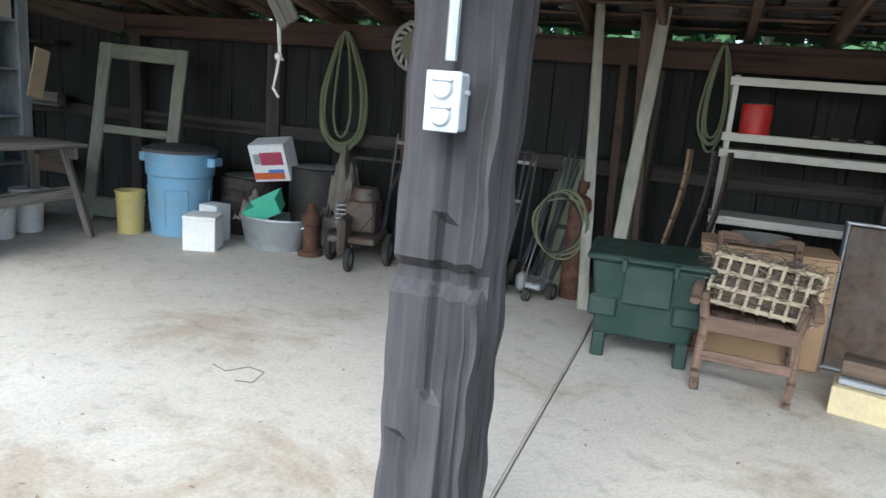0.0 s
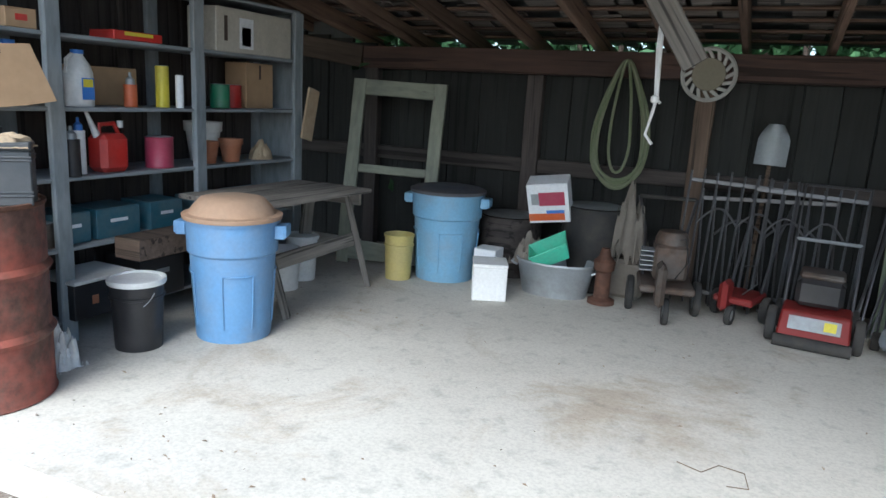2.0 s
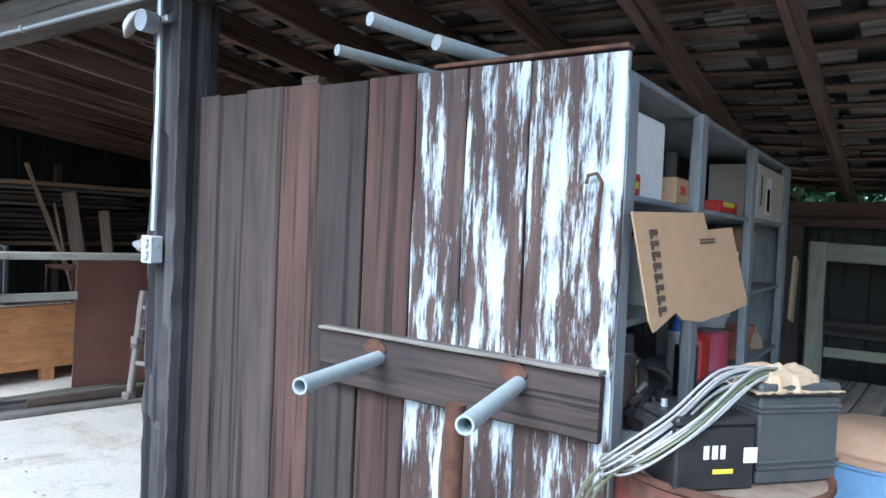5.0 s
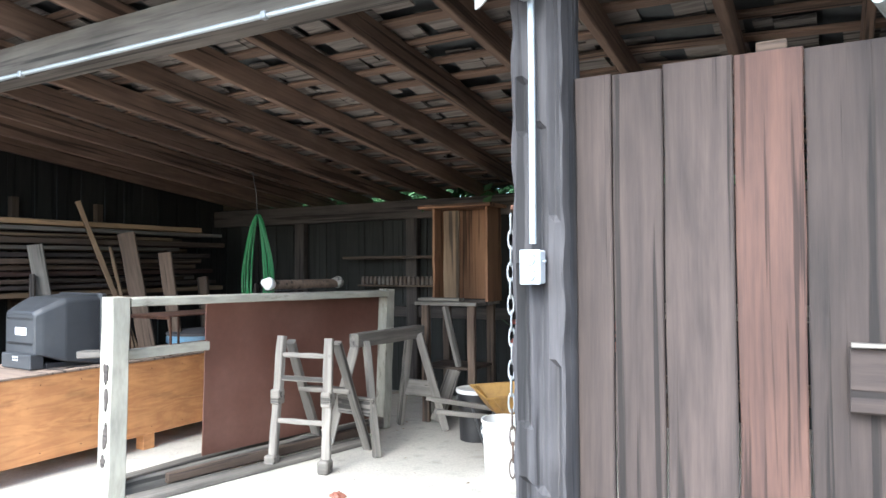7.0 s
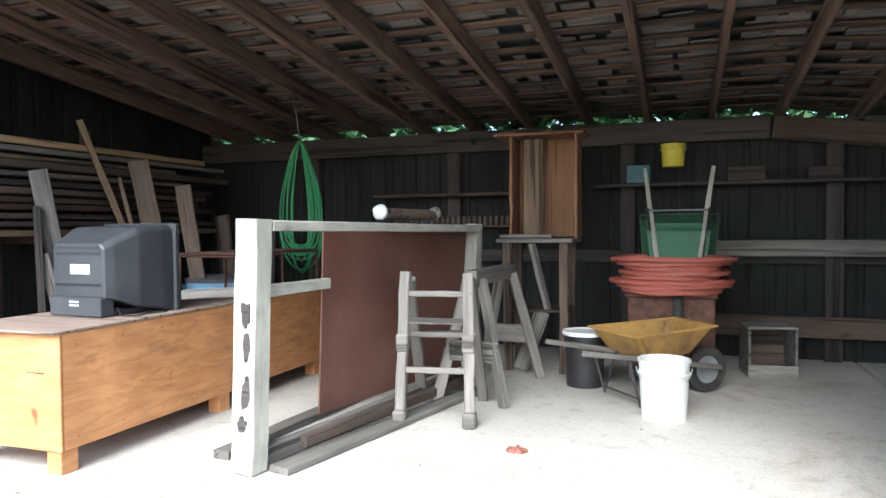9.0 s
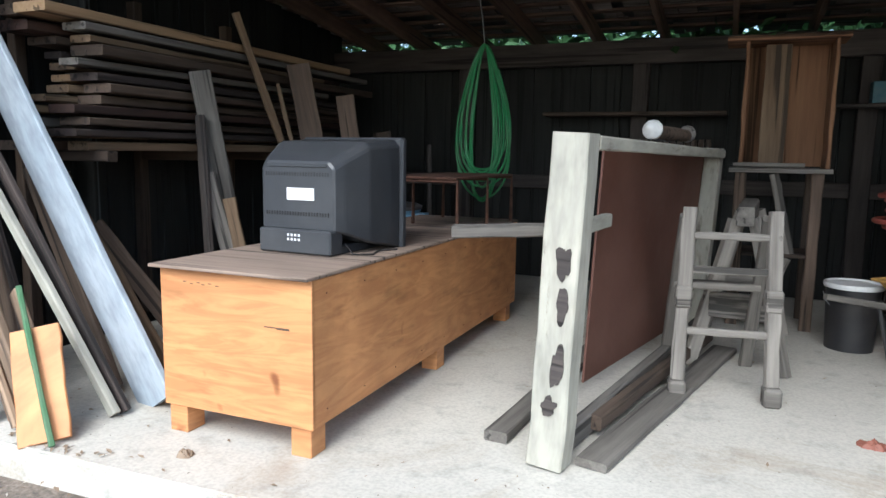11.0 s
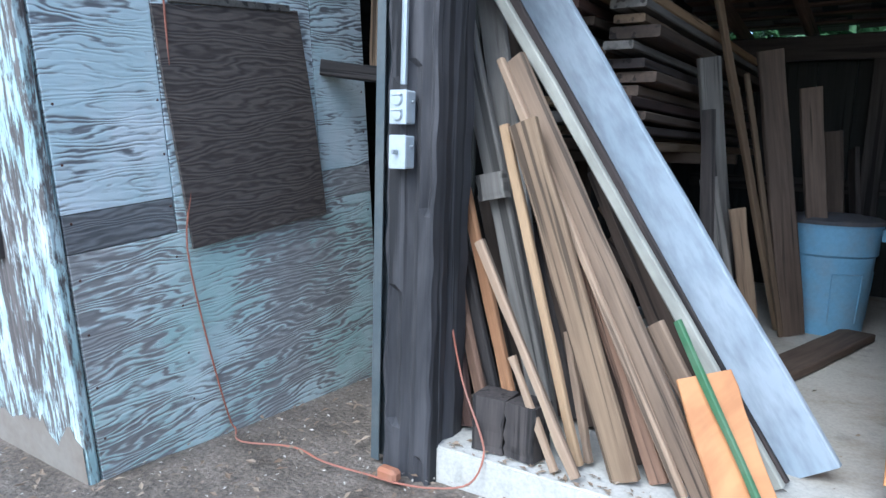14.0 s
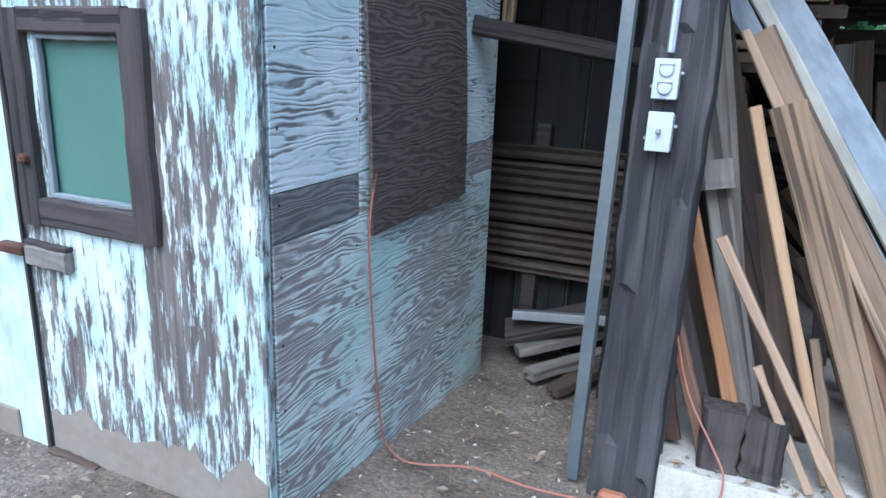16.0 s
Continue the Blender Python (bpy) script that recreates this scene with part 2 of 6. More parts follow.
REDP = plain("red_plastic", (0.5, 0.025, 0.02), 0.45, dirt=0.2)
ORANGE = plain("orange_paint", (0.6, 0.12, 0.03), 0.5, dirt=0.3)
FOAM = plain("white_foam", (0.82, 0.82, 0.8), 0.8, dirt=0.2, dust=(0.5, 0.47, 0.42))
CARD = plain("cardboard", (0.42, 0.28, 0.16), 0.9, dirt=0.25, dust=(0.34, 0.22, 0.13), scale=2)
PRINTD = plain("dark_print", (0.07, 0.05, 0.04), 0.9, dirt=0.1)
GALV = plain("galvanised_steel", (0.42, 0.45, 0.47), 0.5, 0.6, dirt=0.5, dust=(0.25, 0.23, 0.2))
CONDUIT = plain("conduit_steel", (0.5, 0.55, 0.58), 0.42, 0.5, dirt=0.2)
BOXGREY = plain("grey_enamel", (0.52, 0.57, 0.6), 0.5, 0.1, dirt=0.3)
PVC = plain("grey_pipe", (0.36, 0.43, 0.44), 0.6, 0, dirt=0.45, dust=(0.25, 0.22, 0.19))
DRUM = rusty("drum_red", (0.36, 0.085, 0.055), (0.15, 0.075, 0.055), 0.5, 0.7, 0.1)
RUST = rusty("rusted_iron", (0.1, 0.05, 0.035), (0.14, 0.065, 0.04), 0.55, 0.8, 0.2)
IRON = rusty("black_iron", (0.1, 0.1, 0.105), (0.08, 0.055, 0.045), 0.3, 0.4, 0.6)
MACHINE = rusty("old_machine_grey", (0.12, 0.11, 0.1), (0.12, 0.07, 0.045), 0.45, 0.6, 0.3)
MOWRED = rusty("mower_red", (0.2, 0.02, 0.018), (0.1, 0.05, 0.04), 0.35, 0.5, 0.1)
BARROWY = rusty("barrow_yellow", (0.4, 0.23, 0.06), (0.2, 0.11, 0.05), 0.4, 0.6, 0.1)
BARROWG = rusty("barrow_green", (0.05, 0.14, 0.075), (0.1, 0.08, 0.05), 0.38, 0.6, 0.1)
RUBBER = plain("tyre_rubber", (0.02, 0.02, 0.02), 0.8, dirt=0.5, dust=(0.14, 0.12, 0.1))
CLAY = plain("terracotta", (0.36, 0.14, 0.07), 0.85, dirt=0.4, dust=(0.35, 0.28, 0.22))
CLOTH = plain("tan_cloth", (0.46, 0.36, 0.24), 0.95, dirt=0.5, dust=(0.3, 0.2, 0.12), scale=12)
SACK = plain("grey_canvas", (0.17, 0.15, 0.125), 0.95, dirt=0.4)
WIRE = plain("silver_cable", (0.42, 0.43, 0.43), 0.5, 0.2, dirt=0.3)
CORD = plain("orange_cord", (0.36, 0.13, 0.08), 0.6, dirt=0.3)
PANE = glassy("dusty_green_pane", (0.085, 0.165, 0.135))
LABELW = plain("white_label", (0.78, 0.8, 0.82), 0.6, dirt=0.05)
BLUEL = plain("blue_label", (0.06, 0.2, 0.6), 0.5, dirt=0.1)
YEL = plain("yellow_paint", (0.7, 0.6, 0.05), 0.5, dirt=0.2)
TEAL = plain("teal_box", (0.03, 0.12, 0.16), 0.6, dirt=0.4)
MAGENTA = plain("red_can", (0.4, 0.05, 0.1), 0.4, dirt=0.2)
HAY = wood("straw", (0.42, 0.35, 0.26), (0.14, 0.11, 0.08))
WICKER = plain("cream_wicker", (0.55, 0.47, 0.34), 0.8, dirt=0.5, dust=(0.25, 0.18, 0.12), scale=12)
LEAF = leafy("leaf_green", (0.03, 0.085, 0.025), (0.06, 0.14, 0.05))
DRYLEAF = leafy("dry_leaf", (0.16, 0.1, 0.06), (0.34, 0.27, 0.19))
CHIP = leafy("pale_chip", (0.4, 0.36, 0.3), (0.62, 0.58, 0.5))
TIN = plain("corrugated_tin", (0.24, 0.2, 0.17), 0.6, 0.4, dirt=0.6, dust=(0.16, 0.08, 0.05), scale=3)

# ---- mesh helpers ----


def ob_of(name, bm, mat, parent=None, m=None, smooth=False, bevel=0.0):
    if bevel:
        bmesh.ops.bevel(bm, geom=bm.edges[:], offset=bevel, segments=1, affect="EDGES", clamp_overlap=True)
    me = bpy.data.meshes.new(name)
    bmesh.ops.recalc_face_normals(bm, faces=bm.faces[:])
    bm.to_mesh(me)
    bm.free()
    me.materials.append(mat)
    if smooth:
        me.shade_smooth()
        me.set_sharp_from_angle(angle=radians(35))
    ob = new(name, me)
    if m is not None:
        ob.matrix_basis = m
    if parent is not None:
        ob.parent = parent
    return ob


def empty(name, m, label, category, group="", kind=""):
    e = new(name)
    e.matrix_basis = m
    e.empty_display_size = 0.05
    return tagged(e, label, category, group, kind)


def bx(bm, c, s, m=None):
    """A box with centre c and size s."""
    r = bmesh.ops.create_cube(bm, size=1, matrix=Matrix.Translation(c) @ Matrix.Diagonal((*s, 1)))
    if m is not None:
        bmesh.ops.transform(bm, matrix=m, verts=r["verts"])
    return r["verts"]


def box(name, c, s, mat, parent=None, bevel=0.004, m=None):
    bm = bmesh.new()
    bx(bm, (0, 0, 0), s)
    return ob_of(name, bm, mat, parent, (m or Matrix()) @ Matrix.Translation(c), bevel=bevel)


def lathe(bm, profile, seg=28, m=None):
    """Turns (radius, height) pairs round z."""
    rings = []
    for r, z in profile:
        if r < 1e-5:
            rings.append([bm.verts.new((0, 0, z))])
        else:
            rings.append([bm.verts.new((r * math.cos(2 * math.pi * i / seg), r * math.sin(2 * math.pi * i / seg), z)) for i in range(seg)])
    for a, b in zip(rings, rings[1:]):
        for i in range(seg):
            j = (i + 1) % seg
            if len(a) == 1 and len(b) > 1:
                bm.faces.new((a[0], b[i], b[j]))
            elif len(b) == 1 and len(a) > 1:
                bm.faces.new((a[i], a[j], b[0]))
            elif len(a) > 1:
                bm.faces.new((a[i], a[j], b[j], b[i]))
    if m is not None:
        bmesh.ops.transform(bm, matrix=m, verts=[v for ring in rings for v in ring])


def turned(name, profile, mat, parent=None, m=None, seg=28):
    bm = bmesh.new()
    lathe(bm, profile, seg)
    return ob_of(name, bm, mat, parent, m, smooth=True)


def tube(bm, pts, r, seg=8, closed=False):
    """A round bar swept along points."""
    pts = [Vector(p) for p in pts]
    rings = []
    up = Vector((0.13, 0.21, 0.97)).normalized()
    for i, p in enumerate(pts):
        a = pts[i - 1] if (i or closed) else p
        b = pts[(i + 1) % len(pts)] if (i + 1 < len(pts) or closed) else p
        d = (b - a).normalized()
        u = d.cross(up)
        if u.length < 0.05:
            u = d.cross(Vector((1, 0, 0)))
        u.normalize()
        w = d.cross(u)
        rings.append([bm.verts.new(p + r * (u * math.cos(2 * math.pi * k / seg) + w * math.sin(2 * math.pi * k / seg))) for k in range(seg)])
    n = len(rings)
    for i in range(n if closed else n - 1):
        a, b = rings[i], rings[(i + 1) % n]
        for k in range(seg):
            bm.faces.new((a[k], a[(k + 1) % seg], b[(k + 1) % seg], b[k]))
    if not closed:
        bm.faces.new(rings[0][::-1])
        bm.faces.new(rings[-1])


def rod(name, pts, r, mat, parent=None, m=None, seg=8, closed=False):
    bm = bmesh.new()
    tube(bm, pts, r, seg, closed)
    return ob_of(name, bm, mat, parent, m, smooth=True)


def along(a, b, roll=0.0):
    """A pose at the middle of a-b whose x axis runs from a to b."""
    a, b = Vector(a), Vector(b)
    q = (b - a).to_track_quat("X", "Z")
    return Matrix.Translation((a + b) / 2) @ q.to_matrix().to_4x4() @ Matrix.Rotation(radians(roll), 4, "X")


RND = random.Random(7)


def plank_mesh(name, length, w, t, mat, wear=0.004, cuts=7, cracked=False):
    """A sawn board along x with slightly uneven edges."""
    bm = bmesh.new()
    nx = cuts
    rows = []
    for i in range(nx + 1):
        x = -length / 2 + length * i / nx
        j = [RND.uniform(-wear, wear) for _ in range(8)]
        ex = RND.uniform(-wear, wear) * 2 if i in (0, nx) else 0
        c = min(0.006, t * 0.2, w * 0.2)
        y0, y1, z0, z1 = -w / 2 + j[0], w / 2 + j[1], -t / 2 + j[2] * 0.4, t / 2 + j[3] * 0.4
        sec = [(y0 + c, z0), (y1 - c, z0), (y1, z0 + c), (y1, z1 - c), (y1 - c, z1), (y0 + c, z1), (y0, z1 - c), (y0, z0 + c)]
        rows.append([bm.verts.new((x + ex, y, z)) for y, z in sec])
    for a, b in zip(rows, rows[1:]):
        for k in range(8):
            bm.faces.new((a[k], a[(k + 1) % 8], b[(k + 1) % 8], b[k]))
    bm.faces.new(rows[0][::-1])
    bm.faces.new(rows[-1])
    bmesh.ops.recalc_face_normals(bm, faces=bm.faces[:])
    me = bpy.data.meshes.new(name)
    bm.to_mesh(me)
    bm.free()
    me.materials.append(mat)
    return me


def plank(name, a, b, w, t, mat, parent=None, roll=0.0, wear=0.004):
    a, b = Vector(a), Vector(b)
    ob = new(name, plank_mesh(name, (b - a).length, w, t, mat, wear))
    ob.matrix_basis = along(a, b, roll)
    if parent is not None:
        ob.parent = parent
    return ob


def bars(parent, m, rects, mat, name="print"):
    """Thin printed bars: rects of x, y, width, height on the plane z = 0 of m."""
    for x, y, w, h in rects:
        bm = bmesh.new()
        bx(bm, (x, y, 0), (w, h, 0.001))
        ob_of(name, bm, mat, parent, m)


def smooth(pts, steps=5):
    """A rounded course through the points."""
    out = []
    for i in range(len(pts) - 1):
        p0, p1, p2, p3 = [Vector(pts[max(0, min(len(pts) - 1, i + k))]) for k in (-1, 0, 1, 2)]
        for q in range(steps):
            t = q / steps
            out.append(0.5 * ((2 * p1) + (p2 - p0) * t + (2 * p0 - 5 * p1 + 4 * p2 - p3) * t * t + (3 * p1 - p0 - 3 * p2 + p3) * t ** 3))
    return out + [Vector(pts[-1])]


CYC = Matrix(((0, 1, 0, 0), (0, 0, 1, 0), (1, 0, 0, 0), (0, 0, 0, 1)))


def stud(name, x, y, z0, z1, w, t, mat, parent=None, turn=0.0, wear=0.004, lean=(0, 0)):
    """An upright board: w along x, t along y, turned about z by degrees."""
    ob = new(name, plank_mesh(name, z1 - z0, w, t, mat, wear))
    ob.matrix_basis = Matrix.Translation((x, y, (z0 + z1) / 2)) @ pose(0, 0, 0, lean[0], lean[1], turn) @ CYC
    if parent is not None:
        ob.parent = parent
    return ob


# ---- ground, slab, walls, roof ----
BACK_Y, LEFT_X, RIGHT_X, GROUND_Z = 6.3, -14.35, 2.0, -0.12


def roof_z(y, x=-3.0):
    """Underside of the rafters; the old roof is twisted and lies flatter over the second bay."""
    k = min(1.0, max(0.0, (-6.2 - x) / 2.2))
    return 2.66 - (0.177 - 0.064 * k) * (y - 2.0)


def edge_y(x):
    """Front edge of the slab."""
    return 1.66 + (x + 14.05) * 0.033


bm = bmesh.new()
N = 60
grid = {}
for i in range(N + 1):
    for j in range(N + 1):
        u, v = 2 * i / N - 1, 2 * j / N - 1
        x, y = -7 + math.copysign(abs(u) ** 2.6, u) * 300 + u * 12, 1 + math.copysign(abs(v) ** 2.6, v) * 300 + v * 7
        near = 0.022 if abs(u) < 0.8 and abs(v) < 0.8 else 0.0
        grid[i, j] = bm.verts.new((x, y, GROUND_Z - 0.015 + near * noise.noise((x * 1.7, y * 1.7, 0))))
for i in range(N):
    for j in range(N):
        bm.faces.new((grid[i, j], grid[i + 1, j], grid[i + 1, j + 1], grid[i, j + 1]))
tagged(ob_of("ground", bm, SOIL, smooth=True), "bare brown soil with wood chips and dead leaves", "ground", kind="structure")


def slab(x0, x1):
    bm = bmesh.new()
    n = max(2, int((x1 - x0) / 0.25))
    front = [(x0 + (x1 - x0) * i / n, edge_y(x0 + (x1 - x0) * i / n) + 0.012 * noise.noise((i * 0.9, x0, 3))) for i in range(n + 1)]
    top = [bm.verts.new((x, y, 0)) for x, y in front] + [bm.verts.new((x1, BACK_Y + 0.1, 0)), bm.verts.new((x0, BACK_Y + 0.1, 0))]
    f = bm.faces.new(top)
    r = bmesh.ops.extrude_face_region(bm, geom=[f])
    bmesh.ops.translate(bm, vec=(0, 0, -0.3), verts=[v for v in r["geom"] if isinstance(v, bmesh.types.BMVert)])
    bmesh.ops.bevel(bm, geom=[e for e in bm.edges if all(abs(v.co.z) < 1e-4 for v in e.verts)], offset=0.008, segments=2, affect="EDGES")
    return ob_of("slab", bm, CONC)


floor = empty("floor", Matrix(), "pale worn concrete slab with a straight joint and stains", "floor", kind="structure")
for a, b in ((-14.05, -7.72), (-7.71, -1.475), (-1.467, 2.4)):
    slab(a, b).parent = floor

wall_back = empty("wall_back", Matrix(), "dark board wall, deepened for shade, under low eaves with light showing above", "wall", kind="structure")
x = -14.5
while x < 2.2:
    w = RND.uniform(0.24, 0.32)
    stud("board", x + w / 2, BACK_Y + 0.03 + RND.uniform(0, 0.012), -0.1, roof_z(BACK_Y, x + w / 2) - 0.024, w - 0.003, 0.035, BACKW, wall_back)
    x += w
box("backing", (-2.1, BACK_Y + 0.075, 0.885), (8.9, 0.02, 1.97), ROOFD, wall_back)
box("backing", (-10.6, BACK_Y + 0.075, 1.0), (8.0, 0.02, 2.2), ROOFD, wall_back)
plank("rail", (-6.4, BACK_Y - 0.05, 1.77), (2.2, BACK_Y - 0.05, 1.77), 0.1, 0.2, BROWNRED, wall_back)
plank("rail", (-14.5, BACK_Y - 0.05, 2.03), (-8.4, BACK_Y - 0.05, 2.03), 0.1, 0.2, DARK, wall_back)
plank("rail", (-8.39, BACK_Y - 0.05, 2.03), (-6.41, BACK_Y - 0.05, 1.77), 0.1, 0.2, OLD, wall_back)
plank("rail", (-14.5, BACK_Y - 0.03, 0.9), (2.2, BACK_Y - 0.03, 0.9), 0.06, 0.12, DARK, wall_back)
for x in (-12.9, -11.3, -9.6, -7.9, -6.3, -4.7, -3.33, -1.4, 0.3):
    stud("stud", x, BACK_Y - 0.05, 0, roof_z(BACK_Y, x) - 0.24, 0.14, 0.09, DARK if x != -3.33 else OLD, wall_back)


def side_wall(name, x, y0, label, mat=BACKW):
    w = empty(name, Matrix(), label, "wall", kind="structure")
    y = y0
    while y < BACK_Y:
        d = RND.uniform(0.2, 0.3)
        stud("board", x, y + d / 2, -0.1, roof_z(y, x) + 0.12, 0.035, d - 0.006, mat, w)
        y += d
    return w


# both end walls use the board colour that has shade darkened into it
side_wall("wall_left", LEFT_X, 2.4, "dark boarded end wall behind the lumber, deepened for shade")
side_wall("wall_right", RIGHT_X, 2.1, "dark boarded end wall of the shed, deepened for shade")

# low partition of boards behind the shelf unit, between the two bays
part_wall = empty("wall_partition", Matrix(), "dark boards dividing the two bays behind the shelves", "wall", kind="structure")
y = 2.12
while y < 5.0:
    stud("board", -6.62, y + 0.13, 0, 2.02, 0.03, 0.25, DARK, part_wall)
    y += 0.257

roof = empty("roof", Matrix(), "rough rafters under broken wooden shakes", "roof", kind="structure")
x = -14.6
while x < 2.3:
    me_y0, me_y1 = 1.25, 6.9
    plank("rafter", (x, me_y0, roof_z(me_y0, x) + 0.075), (x + RND.uniform(-0.03, 0.03), me_y1, roof_z(me_y1, x) + 0.075), 0.05, 0.15, BEAM, roof, wear=0.006)
    x += 0.575
y = 1.25
while y < 6.9:
    for xa, xb in ((-14.9, -8.405), (-8.4, -6.205), (-6.2, 2.4)):
        plank("batten", (xa, y, roof_z(y, xa) + 0.165), (xb, y, roof_z(y, xb) + 0.165), 0.1, 0.02, BEAM, roof)
    y += 0.27
bm = bmesh.new()
y = 1.2
while y < 6.9:
    x = -14.9
    while x < 2.4:
        w = RND.uniform(0.09, 0.26)
        if RND.random() < 0.55:
            bx(bm, (0, 0, 0), (w, RND.uniform(0.2, 0.36), 0.012), Matrix.Translation((x + w / 2, y + RND.uniform(-0.06, 0.06), roof_z(y, x) + 0.186)) @ pose(0, 0, 0, -9 + RND.uniform(-2, 2), RND.uniform(-2, 2), RND.uniform(-3, 3)))
        x += w + RND.uniform(0.0, 0.12)
    y += 0.14
tagged(ob_of("shake", bm, SHAKE, roof), kind="stuff")
bm = bmesh.new()
felt = {}
for i in range(17):
    for j in range(2):
        for k in range(2):
            px, py = -15.0 + 17.6 * i / 16, (1.1, 7.0)[j]
            felt[i, j, k] = bm.verts.new((px, py, roof_z(py, px) + 0.232 + 0.03 * k))
for i in range(16):
    q = [[felt[i + e, j, k] for e in (0, 1)] for j in (0, 1) for k in (0, 1)]
    bm.faces.new((q[0][0], q[0][1], q[2][1], q[2][0]))
    bm.faces.new((q[1][0], q[3][0], q[3][1], q[1][1]))
    bm.faces.new((q[0][0], q[1][0], q[1][1], q[0][1]))
    bm.faces.new((q[2][0], q[2][1], q[3][1], q[3][0]))
for i in (0, 16):
    bm.faces.new((felt[i, 0, 0], felt[i, 1, 0], felt[i, 1, 1], felt[i, 0, 1]))
tagged(ob_of("ceiling", bm, ROOFD), "grey roofing felt over the shakes", "ceiling", kind="structure")

header = empty("header_beam", Matrix(), "long grey timber beam along the open front", "beam", kind="structure")
plank("beam", (-14.7, 2.0, 2.56), (-8.19, 2.0, 2.56), 0.14, 0.19, GREYW, header)
plank("beam", (-8.18, 2.0, 2.56), (-1.40, 2.0, 2.56), 0.14, 0.19, GREYW, header)
plank("beam", (-1.39, 2.0, 2.56), (2.3, 2.0, 2.56), 0.14, 0.19, GREYW, header)


def timber(name, m, h, w, d, mat, label, notches=()):
    """A rough old post with worn faces and notches cut in its front."""
    bm = bmesh.new()
    bx(bm, (0, 0, h / 2), (w, d, h))
    for k in range(1, 90):
        bmesh.ops.bisect_plane(bm, geom=bm.verts[:] + bm.edges[:] + bm.faces[:], plane_co=(0, 0, h * k / 90), plane_no=(0, 0, 1))
    cols = (-0.4, -0.27, -0.245, -0.1, 0.03, 0.055, 0.2, 0.3, 0.32, 0.42)
    for k in cols:
        bmesh.ops.bisect_plane(bm, geom=bm.verts[:] + bm.edges[:] + bm.faces[:], plane_co=(w * k, 0, 0), plane_no=(1, 0, 0))
    for k in (-0.25, -0.02, 0.0, 0.2):
        bmesh.ops.bisect_plane(bm, geom=bm.verts[:] + bm.edges[:] + bm.faces[:], plane_co=(0, d * k, 0), plane_no=(0, 1, 0))
    seed = RND.uniform(0, 50)
    for v in bm.verts:
        p = v.co.copy()
        edge = (abs(p.x) > w * 0.45) + (abs(p.y) > d * 0.45)
        a = 0.014 if edge > 1 else 0.006
        v.co.x += a * (noise.noise((p.z * 7, p.x * 20, seed)) - (0.5 if p.x > 0 else -0.5) * (edge > 1))
        v.co.y += a * (noise.noise((p.z * 8, p.x * 30, seed + 9)) + (0.6 if p.y < 0 else 0))
        if p.y < -d * 0.4:
            for c in (-0.2575, 0.0425, 0.31):
                if abs(p.x / w - c) < 0.02 and noise.noise((p.z * 1.6, c * 40, seed)) > -0.12:
                    v.co.y += 0.022
                    v.co.x += 0.004 * noise.noise((p.z * 12, c, seed))
            zz = p.z + 0.035 * noise.noise((p.x * 45, seed, 2))
            for z0, z1, deep in notches:
                if z0 < zz < z1:
                    v.co.y += deep
        elif p.x > w * 0.4 and abs(p.y / d + 0.01) < 0.02:
            v.co.x -= 0.015
    post = empty(name, m, label, "post", kind="")
    bmesh.ops.transform(bm, matrix=CYC.inverted() @ Matrix.Translation((0, 0, 0)), verts=bm.verts[:])
    ob_of("timber", bm, mat, post, CYC)
    return post


POSTW = wood("post_wood", (0.105, 0.099, 0.102), (0.022, 0.022, 0.026), grain=0.8, vary=0.05, stain=0.8)
timber("timber_post", pose(-1.485, 2.240, 0, 0, 0.4, 0), 2.47, 0.224, 0.236, POSTW, "dark weathered timber post with notches and an outlet box", ((0.921, 0.974, 0.04), (0.974, 1.599, 0.012), (1.599, 1.647, 0.034)))
timber("timber_post", pose(-8.185, 2.055, 0), 2.47, 0.2, 0.2, POSTW, "dark weathered timber post at the edge of the plank wall")
timber("timber_post", pose(-14.115, 1.72, GROUND_Z - 0.03), 2.62, 0.225, 0.24, POSTW, "grey-black cracked timber post standing in the soil")


def conduit(x, y, z0, z1, label, pieces):
    c = empty("outlet_box", pose(x, y, z0), label, "outlet box", "outlet boxes on the posts")
    rod("conduit", ((0, 0, 0.02), (0, 0.004, 0.6), (0, -0.002, z1 - z0)), 0.0125, CONDUIT, c)
    for i, kind in enumerate(pieces):
        z = -0.06 - i * 0.155
        body = box("body", (0, 0, z), (0.072, 0.052, 0.115), BOXGREY, c, 0.005)
        box("cover", (0, -0.029, z), (0.074, 0.006, 0.118), BOXGREY, c, 0.002)
        if kind == "outlet":
            for dz in (0.026, -0.026):
                turned("flap", ((0, 0.012), (0.019, 0.01), (0.023, 0), (0.024, -0.003)), BOXGREY, c, pose(0, -0.032, z + dz, 90), 14)
                box("hinge", (0, -0.04, z + dz + 0.016), (0.044, 0.012, 0.007), BOXGREY, c, 0.002)
        else:
            box("toggle", (0, -0.045, z), (0.012, 0.03, 0.016), GALV, c, 0.003)
        for sx in (-1, 1):
            box("screw", (sx * 0.041, 0.0, z + 0.02 * sx), (0.012, 0.01, 0.01), GALV, c, 0.002)
    return c


